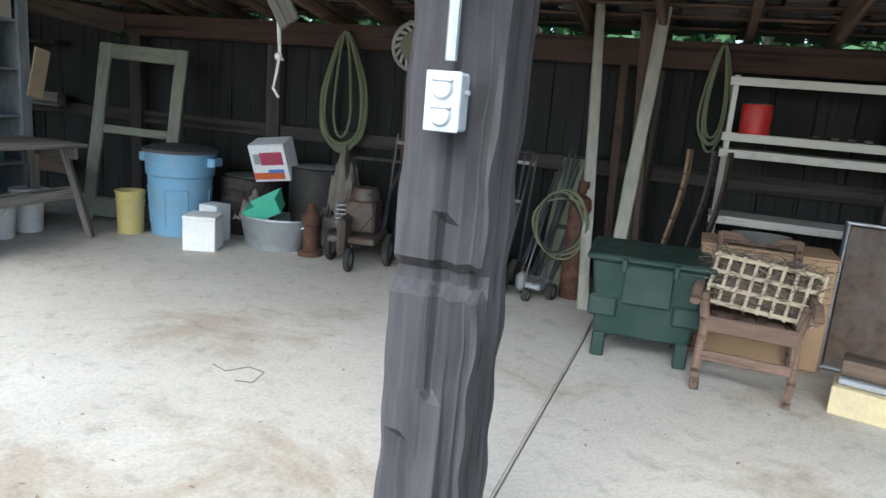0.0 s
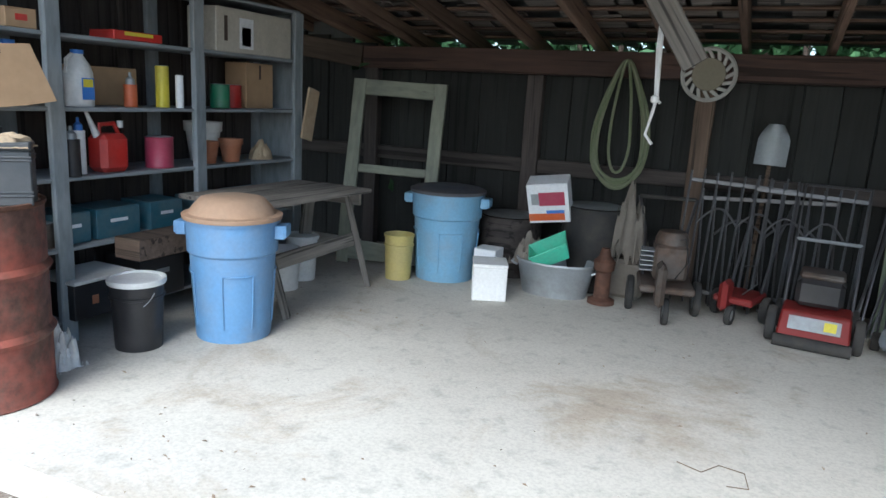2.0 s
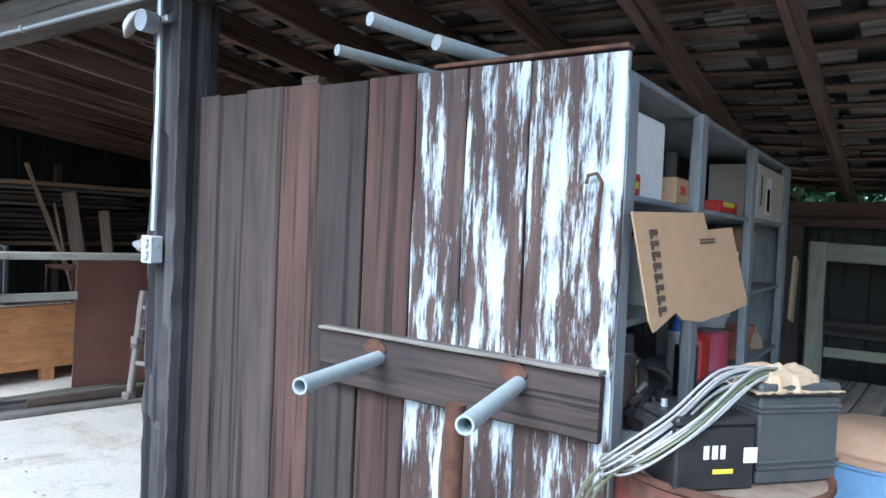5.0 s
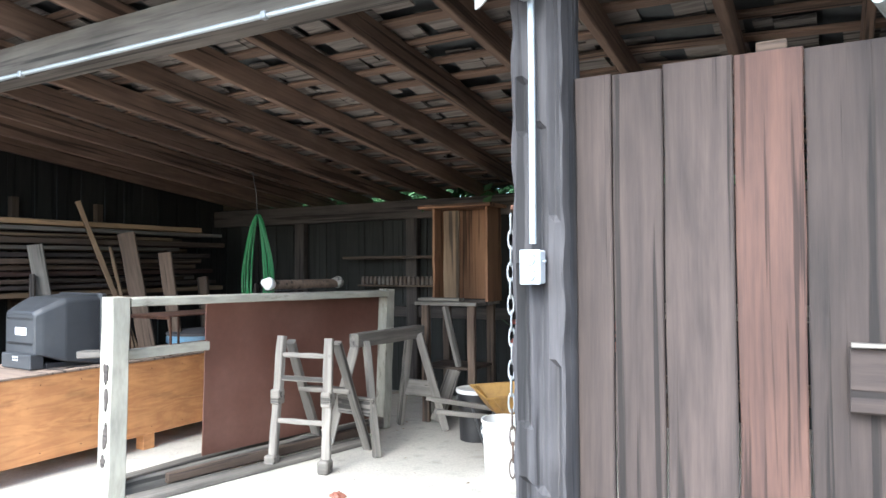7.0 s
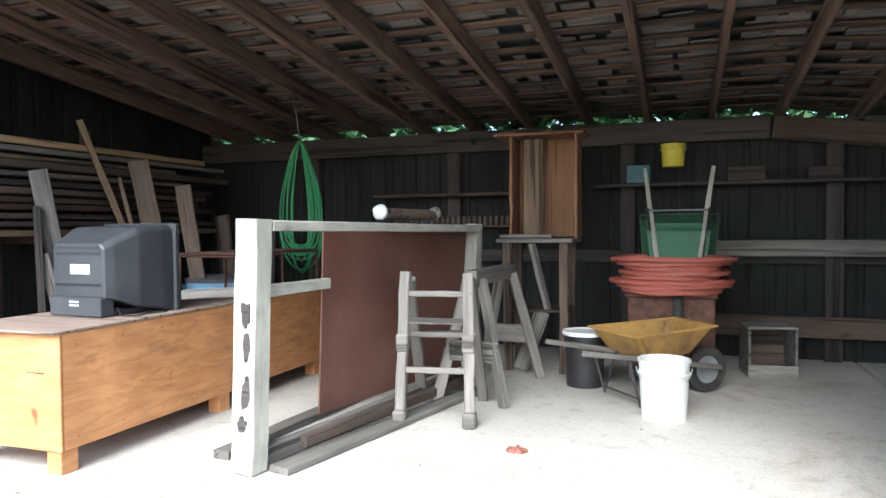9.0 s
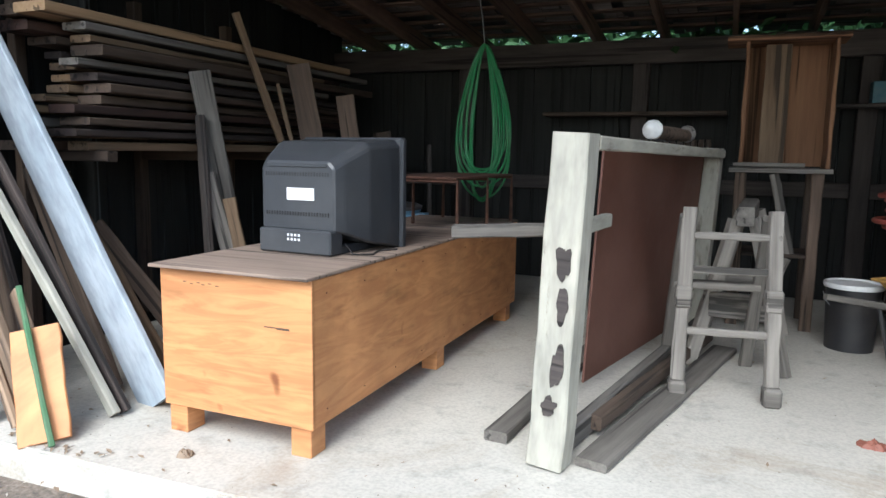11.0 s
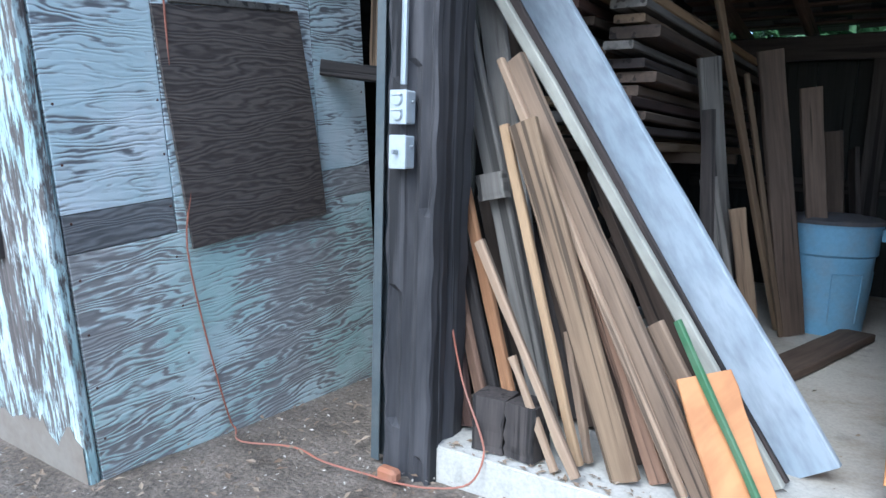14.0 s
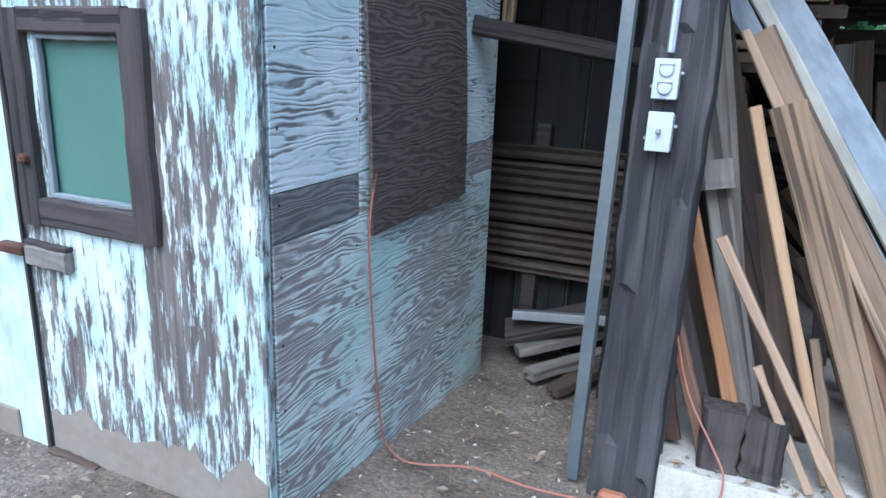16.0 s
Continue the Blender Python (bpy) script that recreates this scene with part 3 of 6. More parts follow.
conduit(-1.465, 2.087, 1.390, 2.46, "grey metal double outlet box on a steel conduit", ("outlet",))
conduit(-8.19, 1.93, 1.445, 2.46, "grey metal outlet box on a steel conduit", ("outlet",))
conduit(-14.13, 1.575, 1.31, 2.46, "grey metal outlet and switch boxes on a conduit", ("outlet", "switch"))
run = empty("conduit_run", Matrix(), "steel conduit clipped along the header beam", "conduit")
rod("pipe", ((-14.1, 1.915, 2.47), (-11, 1.915, 2.475), (-8.19, 1.915, 2.47)), 0.012, CONDUIT, run)
for x in (-13, -11.2, -9.4):
    box("clip", (x, 1.912, 2.472), (0.03, 0.03, 0.035), GALV, run)

# ---- the plank wall beside the drum ----
plank_wall = empty("wall_planks", Matrix(), "dark brown vertical planks, some with flaking white paint", "wall", kind="structure")
edges = (-8.083, -7.95, -7.78, -7.56, -7.36, -7.12, -6.905, -6.70, -6.475, -6.17)
for i, (a, b) in enumerate(zip(edges, edges[1:])):
    mat = WHITEPLANK if i >= 6 else (BROWNRED if i in (3, 5) else BROWN)
    stud("plank", (a + b) / 2, 2.075 + RND.uniform(0, 0.004), 0.015, 2.045 + RND.uniform(0, 0.008), b - a - 0.006, 0.026, mat, plank_wall, wear=0.003)
box("cap", (-6.5, 2.082, 2.062), (0.66, 0.05, 0.014), RUST, plank_wall, 0.003)
box("block", (-7.45, 2.12, 2.07), (0.09, 0.05, 0.05), OLD, plank_wall)

# ---- pipe rack ----
rack = empty("pipe_rack", pose(-6.45, 1.83, GROUND_Z), "wooden board with two grey pipe arms on a rusty stake", "pipe rack")
rod("stake", ((-0.1, 0.0, -0.05), (-0.1, 0.02, 1.15)), 0.03, RUST, rack, seg=12)
plank("board", (-0.8, 0.205, 1.175), (0.265, 0.205, 1.165), 0.03, 0.19, BROWN, rack)
plank("lip", (-0.8, 0.195, 1.276), (0.26, 0.195, 1.268), 0.05, 0.012, GREYW, rack)
for x in (-0.53, 0.01):
    bm = bmesh.new()
    lathe(bm, ((0.024, 0), (0.024, 0.5), (0.018, 0.5), (0.018, 0.02)), 16)
    ob_of("arm", bm, PVC, rack, Matrix.Translation((x, 0.19, 1.2)) @ pose(0, 0, 0, 90, 0, 14), smooth=True)
    box("plate", (0, 0, 0), (0.075, 0.006, 0.075), RUST, rack, 0.001, m=Matrix.Translation((x - 0.02, 0.185, 1.23)) @ pose(0, 0, 0, 0, 45))

# ---- shelf unit ----
shelf = empty("shelf_unit", pose(-6.17, 2.1, 0), "tall grey-painted wooden shelf unit full of supplies", "shelf unit")
SHELF_Z = (0.12, 0.52, 0.90, 1.27, 1.645)
UPR = (0.02, 0.80, 1.80, 2.82)
for y in UPR:
    stud("upright", -0.02, y, 0, 2.0, 0.04, 0.09, SHELFP, shelf)
    stud("upright", -0.42, y, 0, 2.0, 0.04, 0.09, SHELFP, shelf)
stud("end_panel", -0.22, 2.86, 0, 2.0, 0.44, 0.02, SHELFP, shelf)
for z in SHELF_Z + (2.0,):
    me = plank_mesh("shelf_board", 2.86, 0.42, 0.022, SHELFP)
    ob = new("shelf_board", me)
    ob.matrix_basis = pose(-0.225, 1.42, z, 0, 0, 90)
    ob.parent = shelf

# ---- oil drum and what stands on it ----


def oil_drum(m):
    d = empty("oil_drum", m, "rusty red steel oil drum with two rolling hoops", "drum")
    h, r = 0.90, 0.287
    prof = [(0, 0.015), (r - 0.02, 0.012), (r, 0), (r + 0.008, 0.008), (r, 0.02)]
    for z in (h * 0.34, h * 0.67):
        prof += [(r, z - 0.026), (r + 0.009, z - 0.014), (r + 0.019, z), (r + 0.009, z + 0.014), (r, z + 0.026)]
    prof += [(r, h - 0.02)]
    turned("body", prof, DRUM, d, seg=48)
    turned("rim", ((r, h - 0.022), (r + 0.009, h - 0.014), (r + 0.008, h), (r - 0.004, h + 0.002), (r - 0.012, h - 0.012)), RUST, d, seg=48)
    turned("lid", ((r - 0.011, h - 0.012), (r - 0.04, h - 0.014), (0, h - 0.012)), rusty("drum_lid", (0.36, 0.3, 0.24), (0.14, 0.08, 0.05), 0.45), d, seg=48)
    return d


oil_drum(pose(-5.92, 2.27, 0))


def battery(m, s, mat, label, ribs=True):
    b = empty("car_battery", m, label, "battery", "batteries on the drum")
    x, y, z = s
    box("case", (0, 0, z * 0.43), (x, y, z * 0.86), mat, b, 0.006)
    box("top", (0, 0, z * 0.93), (x * 1.02, y * 1.02, z * 0.13), mat, b, 0.008)
    if ribs:
        for k in (0.16, 0.22, 0.72, 0.77):
            box("rib", (0, 0, z * k), (x + 0.008, y + 0.008, 0.008), mat, b, 0.002)
    for sx in (-1, 1):
        turned("terminal", ((0, 0.02), (0.009, 0.02), (0.01, 0)), GALV, b, pose(sx * x * 0.36, y * 0.2, z), 12)
    return b


GREYBAT = plain("dark_grey_battery", (0.05, 0.056, 0.062), 0.5, dirt=0.35, dust=(0.16, 0.15, 0.14))
battery(pose(-5.785, 2.33, 0.888, 0, 0, 50), (0.26, 0.17, 0.27), GREYBAT, "dark grey plastic car battery with moulded ribs")
bb = battery(pose(-5.945, 2.115, 0.888, 0, 0, 48), (0.23, 0.17, 0.19), BLACKP, "black plastic car battery with a white label", False)
bars(bb, Matrix.Translation((0, -0.087, 0.07)) @ pose(0, 0, 0, 90), ((-0.03, 0.03, 0.016, 0.035), (-0.005, 0.03, 0.016, 0.035), (0.018, 0.03, 0.014, 0.035), (0.1, 0.02, 0.04, 0.04)), LABELW)
bars(bb, Matrix.Translation((0, -0.0875, 0.05)) @ pose(0, 0, 0, 90), ((0.02, 0, 0.06, 0.012),), YEL, "yellow_strip")

cable = empty("cable_bundle", Matrix(), "bundle of thin silver and green cables draped down the drum", "cable")
for i in range(16):
    o = Vector((RND.uniform(-0.05, 0.05), RND.uniform(-0.03, 0.03), RND.uniform(-0.03, 0.03)))
    g = i < 5
    down = 0.35 + 0.3 * RND.random() if g else -0.02
    pts = [Vector((-5.80, 2.27, 1.18)) + o * 0.4, Vector((-5.87, 2.16, 1.16)) + o, Vector((-5.95, 2.01, 1.06)) + o, Vector((-6.06, 1.965, 0.96)) + o, Vector((-6.13, 1.98, 0.91)) + o * 0.7]
    if g:
        pts += [Vector((-6.215, 1.99, 0.75)) + o * 0.6, Vector((-6.2, 1.985, 0.9 - down)) + o]
    else:
        pts += [Vector((-6.15, 2.06, 0.91)) + o * 0.5, Vector((-6.05, 2.1, 0.905)) + o * 0.5]
    rod("cable", smooth(pts), 0.004, OLIVEH if g else WIRE, cable, seg=5)


def crumple(name, m, sx, sy, h, mat, label, cat, seed=0):
    """A crumpled cloth heap."""
    bm = bmesh.new()
    bmesh.ops.create_grid(bm, x_segments=26, y_segments=20, size=0.5)
    for v in bm.verts:
        x, y = v.co.x, v.co.y
        r = min(1, math.hypot(x, y) * 2)
        ang = math.atan2(y, x)
        edge = 0.85 + 0.25 * noise.noise((math.cos(ang) * 1.5, math.sin(ang) * 1.5, seed))
        z = h * (1 - r ** 2) * (0.65 + 0.7 * noise.noise((x * 5, y * 5, seed))) + 0.35 * h * abs(noise.noise((x * 11, y * 11, seed + 4)))
        v.co = (x * sx * edge, y * sy * edge, max(0.002, z) - (0.03 if r > 0.9 else 0))
    bmesh.ops.solidify(bm, geom=bm.faces[:], thickness=0.004)
    ob = ob_of(name, bm, mat, None, m, smooth=True)
    return tagged(ob, label, cat)


crumple("work_gloves", pose(-5.79, 2.32, 1.165, 0, 0, 48), 0.32, 0.22, 0.032, CLOTH, "crumpled tan leather gloves on a battery", "gloves", 2)

# ---- bins and buckets ----


def trash_can(m, mat, lid, label, lid_tall=0.085, flat=False, s=1.0):
    c = empty("trash_can", m, label, "trash can", "round trash cans")
    h, r0, r1 = 0.69 * s, 0.225 * s, 0.272 * s
    bm = bmesh.new()
    seg = 48
    lathe(bm, ((0, 0.01), (r0 - 0.01, 0.01), (r0, 0), (r0 + 0.004, 0.02), (r0 + (r1 - r0) * 0.7, h * 0.7), (r1, h * 0.72), (r1 + 0.004, h - 0.03), (r1 + 0.016, h - 0.028), (r1 + 0.016, h), (r1, h), (r1 - 0.01, h - 0.05)), seg)
    ob_of("body", bm, mat, c, smooth=True)
    for k in range(4):
        a = k * math.pi / 2 + 0.4
        bm = bmesh.new()
        n = 8
        w = 0.36
        rim = []
        for i in range(n + 1):
            t = a - w + 2 * w * i / n
            for z, off in ((h * 0.12, 0.006), (h * 0.56, 0.006)):
                r = r0 + (r1 - r0) * z / h + off
                rim.append((r * math.cos(t), r * math.sin(t), z))
        tube(bm, [rim[0]] + [rim[2 * i + 1] for i in range(n + 1)] + [rim[2 * n]], 0.005, 6)
        ob_of("moulding", bm, mat, c, smooth=True)
    for sx in (-1, 1):
        bm = bmesh.new()
        bx(bm, (sx * (r1 + 0.035), 0, h - 0.045), (0.07, 0.13, 0.012))
        bx(bm, (sx * (r1 + 0.065), 0, h - 0.075), (0.014, 0.13, 0.06))
        for sy in (-1, 1):
            bx(bm, (sx * (r1 + 0.03), sy * 0.06, h - 0.08), (0.06, 0.012, 0.07))
        ob_of("handle", bm, mat, c, bevel=0.004)
    prof = ((r1 + 0.024, h - 0.012), (r1 + 0.028, h + 0.012), (r1 - 0.01, h + 0.018), (r1 * 0.86, h + lid_tall * 0.5), (r1 * 0.7, h + lid_tall * 0.86), (r1 * 0.45, h + lid_tall * 0.97), (0, h + lid_tall))
    if flat:
        prof = ((r1 + 0.024, h - 0.012), (r1 + 0.028, h + 0.012), (r1 * 0.95, h + 0.03), (r1 * 0.8, h + 0.022), (r1 * 0.6, h + 0.045), (0, h + 0.05))
    turned("lid", prof, lid, c, seg=48)
    return c


trash_can(pose(-5.575, 3.52, 0, 0, 0, 25) @ Matrix.Diagonal((0.94, 0.94, 1.03, 1)), BLUEP, TANLID, "blue plastic trash can with a dusty tan domed lid", 0.115)
trash_can(pose(-5.12, 5.5, 0, 0, 0, 10), BLUEP2, DARKLID, "pale blue plastic trash can with a dusty dark lid", flat=True, s=1.03)
trash_can(pose(-13.03, 4.78, 0, 0, 0, 10), BLUEP2, DARKLID, "pale blue plastic trash can behind the plywood crate", flat=True, s=1.05)


def bucket(m, r, h, mat, label, lid=None, group="", open_top=True, bail=True):
    b = empty("bucket", m, label, "bucket", group)
    prof = [(0, 0.006), (r * 0.86, 0.004), (r * 0.88, 0), (r * 0.97, h * 0.74), (r + 0.006, h * 0.75), (r + 0.006, h * 0.78), (r * 0.98, h * 0.79), (r, h * 0.95), (r + 0.008, h * 0.955), (r + 0.008, h), (r - 0.003, h)]
    if lid is None:
        prof += [(r - 0.006, h * 0.9), (r * 0.85, 0.02), (0, 0.02)]
    turned("body", prof, mat, b, seg=36)
    if lid is not None:
        turned("lid", ((r + 0.01, h - 0.022), (r + 0.014, h - 0.01), (r + 0.012, h + 0.008), (r - 0.006, h + 0.01), (r - 0.014, h), (r * 0.5, h + 0.002), (0, h + 0.002)), lid, b, seg=36)
    if bail:
        rod("bail", [((r + 0.012) * math.cos(t), -0.02 - (r * 0.9) * math.sin(t) * 0.55, h * 0.86 - r * 0.8 * math.sin(t)) for t in [math.pi * i / 14 for i in range(15)]], 0.0025, GALV, b, seg=5)
    return b


bucket(pose(-5.85, 3.07, 0), 0.14, 0.385, BLACKP, "black plastic bucket with a white lid", WHITEP, "buckets")
bucket(pose(-5.40, 5.22, 0), 0.115, 0.36, YELLOWP, "dirty yellow plastic bucket, open", None, "buckets", bail=False)
bucket(pose(-9.22, 4.0, 0), 0.15, 0.365, WHITEP, "scuffed white plastic bucket, open", None, "buckets")
bucket(pose(-9.80, 4.75, 0), 0.15, 0.4, BLACKP, "black plastic bucket with a white lid", WHITEP, "buckets")
bucket(pose(-9.2, 6.06, 1.7), 0.105, 0.2, YEL, "small yellow bucket on a high nail", None, "buckets")

# ---- plywood crate and television ----
crate = empty("plywood_crate", pose(-12.245, 2.06, 0), "long orange plywood crate on short feet", "crate")
CW, CL, CH, CF = 0.71, 2.55, 0.565, 0.115
box("front", (0, 0.009, CF + CH / 2), (CW, 0.018, CH), PLY, crate, 0.002)
box("back", (0, CL, CF + CH / 2), (CW, 0.018, CH), PLY, crate, 0.002)
for sx in (-1, 1):
    box("side", (sx * (CW / 2 - 0.009), CL / 2, CF + CH / 2), (0.018, CL - 0.02, CH - 0.002), PLY, crate, 0.002)
box("top", (-0.012, CL / 2 - 0.01, CF + CH + 0.008), (CW + 0.035, CL + 0.05, 0.014), PLYTOP, crate, 0.003)
box("bottom", (0, CL / 2, CF + 0.01), (CW - 0.04, CL - 0.04, 0.02), PLY, crate, 0.002)
for sx in (-1, 1):
    for y in (0.06, 1.25, 2.45):
        box("foot", (sx * (CW / 2 - 0.06), y, CF / 2), (0.09, 0.1, CF), PLY, crate, 0.003)
for k in range(9):
    for z in (0.17, 0.62):
        turned("nail", ((0.004, 0), (0.003, 0.0015), (0, 0.002)), RUST, crate, Matrix.Translation((CW / 2, 0.1 + k * 0.29, z)) @ pose(0, 0, 0, 0, 90), 8)
# pencilled lines that cannot be read
bars(crate, Matrix.Translation((-0.13, -0.0005, 0.63)) @ pose(0, 0, 0, 90), [(x * 0.03 - 0.1 + 0.004 * (x % 3), -z * 0.045 - 0.006 * (x % 2), 0.016, 0.003) for z in range(3) for x in range(9 - 2 * z)][:6], PRINTD, "pencil_mark")
bars(crate, Matrix.Translation((0.2, -0.0005, 0.49)) @ pose(0, 0, 0, 90), ((0, 0, 0.11, 0.004), (0.03, -0.004, 0.06, 0.003)), PRINTD, "scratch")

tv = empty("television", pose(-12.26, 2.64, 0.694, 0, 0, -3) @ Matrix.Diagonal((0.96, 0.96, 0.96, 1)), "charcoal tube television seen from behind, dusty", "television")
bm = bmesh.new()
secs = ((0.0, 0.20, 0.11, 0.42), (0.05, 0.225, 0.1, 0.45), (0.19, 0.27, 0.05, 0.515), (0.36, 0.285, 0.02, 0.525), (0.44, 0.285, 0.0, 0.53))
rings = []
for y, hw, z0, z1 in secs:
    c = 0.03
    pts = ((-hw, z0), (hw, z0), (hw, z1 - c), (hw - c, z1), (-hw + c, z1), (-hw, z1 - c))
    rings.append([bm.verts.new((px, y - 0.12, pz)) for px, pz in pts])
for a, b in zip(rings, rings[1:]):
    for k in range(6):
        bm.faces.new((a[k], a[(k + 1) % 6], b[(k + 1) % 6], b[k]))
bm.faces.new(rings[0][::-1])
bm.faces.new(rings[-1])
ob_of("housing", bm, TVGREY, tv, bevel=0.008)
box("bezel", (0, 0.345, 0.265), (0.6, 0.05, 0.55), TVGREY, tv, 0.012)
box("jack_panel", (0, -0.10, 0.06), (0.4, 0.1, 0.11), TVGREY, tv, 0.008)
box("base", (0, 0.15, 0.02), (0.36, 0.4, 0.04), TVGREY, tv, 0.005)
for i in range(24):
    for z in (0.185, 0.365):
        box("vent", (-0.175 + i * 0.015, -0.121 if z < 0.2 else -0.119, z), (0.005, 0.006, 0.018), BLACKP, tv, 0)
box("ridge", (0, -0.12, 0.40), (0.33, 0.012, 0.006), TVGREY, tv, 0.002)
box("label_plate", (0.02, -0.123, 0.275), (0.15, 0.004, 0.055), LABELW, tv, 0)
bars(tv, Matrix.Translation((-0.03, -0.152, 0.07)) @ pose(0, 0, 0, 90), [(i * 0.02, j * 0.02, 0.011, 0.011) for i in range(4) for j in range(2)], LABELW, "jack")
rod("power_cord", ((0.2, -0.03, 0.05), (0.26, -0.06, 0.01), (0.32, 0.02, 0.006), (0.28, 0.12, 0.006), (0.33, 0.22, 0.006)), 0.004, BLACKP, tv, seg=6)

# ---- the old door frame with hardboard standing on edge ----
gate = empty("door_panel", pose(-11.09, 2.34, 0, 0, 0, -9.5) @ pose(0, 0, 0, 0, 2.6, 0), "cream-painted door on edge with a brown hardboard panel", "door panel")
stud("stile", 0, 0.055, 0, 1.225, 0.14, 0.11, CREAMW, gate, wear=0.006)
stud("stile", 0.0, 2.42, 0, 1.2, 0.1, 0.1, CREAMW, gate)
plank("rail", (0.01, 0.112, 1.19), (0.02, 2.37, 1.17), 0.12, 0.05, CREAMW, gate)
plank("rail", (0.01, 0.112, 0.06), (0.02, 2.37, 0.06), 0.05, 0.09, GREYW, gate)
plank("rail", (-0.05, 0.112, 0.86), (-0.09, 0.74, 0.86), 0.04, 0.06, CREAMW, gate)
box("panel", (0, 0, 0), (0.012, 1.68, 1.08), MASONITE, gate, 0.002, m=Matrix.Translation((-0.10, 1.59, 0.63)) @ pose(0, 0, 0, 0, 0, -2.9))
for z, h, y in ((0.78, 0.16, 0.0), (0.62, 0.14, 0.012), (0.4, 0.2, 0.005), (0.25, 0.08, -0.01)):
    bm = bmesh.new()
    bmesh.ops.create_circle(bm, cap_ends=True, segments=22, radius=1)
    for v in bm.verts:
        k = 0.75 + 0.5 * noise.noise((v.co.x * 1.5, v.co.y * 1.5, z * 9))
        v.co = (v.co.x * 0.034 * k, v.co.y * h * 0.55 * k, 0)
    r = bmesh.ops.extrude_face_region(bm, geom=bm.faces[:])
    bmesh.ops.translate(bm, vec=(0, 0, 0.005), verts=[v for v in r["geom"] if isinstance(v, bmesh.types.BMVert)])
    ob_of("charred_patch", bm, DARK, gate, Matrix.Translation((0.015 + y, 0.0, z)) @ pose(0, 0, 0, 90))


def loose_plank(a, b, w, t, mat, label, roll=0, group="loose planks"):
    return tagged(plank("plank", a, b, w, t, mat, None, roll), label, "plank", group)


loose_plank((-11.33, 2.5, 0.025), (-11.15, 4.7, 0.025), 0.1, 0.045, GREYW, "grey weathered plank lying on the slab")
loose_plank((-10.93, 2.42, 0.02), (-10.5, 4.3, 0.02), 0.13, 0.035, GREYW, "grey weathered plank lying beside the door")
loose_plank((-10.97, 2.7, 0.07), (-10.6, 4.4, 0.07), 0.06, 0.06, OLD, "old plank lying against the door")
loose_plank((-11.52, 2.5, 0.84), (-11.1, 2.62, 0.86), 0.1, 0.045, GREYW, "short grey plank stuck through the door frame", group="planks by the door")


def sawhorse(m, label):
    s = empty("sawhorse", m, label, "sawhorse", "sawhorses")
    for sx in (-1, 1):
        plank("leg", (sx * 0.2, -0.15, 0.0), (sx * 0.18, -0.06, 0.78), 0.06, 0.045, GREYW, s)
        plank("leg", (sx * 0.2, 0.5, 0.0), (sx * 0.18, 0.05, 0.74), 0.06, 0.045, GREYW, s)
        box("clamp", (sx * 0.19, -0.1, 0.42), (0.07, 0.08, 0.09), GREYW, s, 0.008)
        box("shoe", (sx * 0.2, -0.155, 0.04), (0.075, 0.09, 0.08), GREYW, s, 0.01)
    for z, y in ((0.67, -0.075), (0.53, -0.09), (0.28, -0.12)):
        plank("rung", (-0.2, y, z), (0.2, y, z), 0.03, 0.03, GREYW, s)
    plank("rung", (-0.2, 0.25, 0.42), (0.2, 0.25, 0.42), 0.1, 0.03, GREYW, s)
    return s


sawhorse(pose(-10.52, 3.55, 0, 0, 0, 9) @ Matrix.Diagonal((1.05, 1, 1.16, 1)), "grey wooden folding sawhorse with rungs")


def trestle(m):
    s = empty("sawhorse", m, "grey wooden trestle with splayed legs", "sawhorse", "sawhorses")
    plank("top", (0, -0.45, 0.72), (0, 0.45, 0.72), 0.09, 0.09, GREYW, s)
    for sy in (-1, 1):
        for sx in (-1, 1):
            plank("leg", (sx * 0.24, sy * 0.48, 0.0), (sx * 0.05, sy * 0.36, 0.7), 0.05, 0.07, GREYW, s)
        plank("brace", (-0.18, sy * 0.44, 0.3), (0.18, sy * 0.44, 0.3), 0.03, 0.12, GREYW, s)
    return s


trestle(pose(-10.42, 4.42, 0, 0, 0, -3) @ Matrix.Diagonal((1, 1, 1.16, 1)))

# ---- left shed ----
# the whole shed has racked forward, so its parts are laid out square and the base tilts them
LEAN = Matrix.Translation((0, 0.884, -0.03)) @ pose(0, 0, 0, 6.2) @ Matrix.Translation((0, -0.884, 0.03))
shed = empty("small_shed", LEAN, "small leaning shed with flaking mint-white paint and a door window", "shed")
SX = -14.97
# front wall, with the window opening cut out
WX0, WX1, WZ0, WZ1 = -15.745, -15.395, 0.765, 1.235
DOORX = -15.89


def front_board(x0, x1, z0, z1, mat=SHEDPAINT):
    stud("wall_board", (x0 + x1) / 2, 0.87, z0, z1, x1 - x0, 0.04, mat, shed, wear=0.001)


front_board(WX1, SX - 0.001, -0.3, 2.4)
front_board(WX0, WX1, -0.3, WZ0)
front_board(WX0, WX1, WZ1, 2.4)
front_board(DOORX, WX0, -0.3, 2.4)
front_board(-17.4, DOORX - 0.012, -0.3, 2.4, SHEDSMOOTH)
front_board(-19.0, -17.404, -0.3, 2.4, SHEDSMOOTH)
for z in (WZ0 - 0.045, WZ1 + 0.036):
    plank("frame", (WX0 - 0.03, 0.84, z), (WX1 + 0.03, 0.84, z), 0.035, 0.085 if z < 1 else 0.07, DARK, shed)
for x in (WX0 - 0.07, WX1 + 0.045):
    stud("frame", x, 0.838, WZ0 - 0.09, WZ1 + 0.072, 0.085, 0.035, DARK, shed)
for x in (WX0 + 0.008, WX1 - 0.008):
    stud("bead", x, 0.852, WZ0, WZ1, 0.016, 0.02, SHELFP, shed)
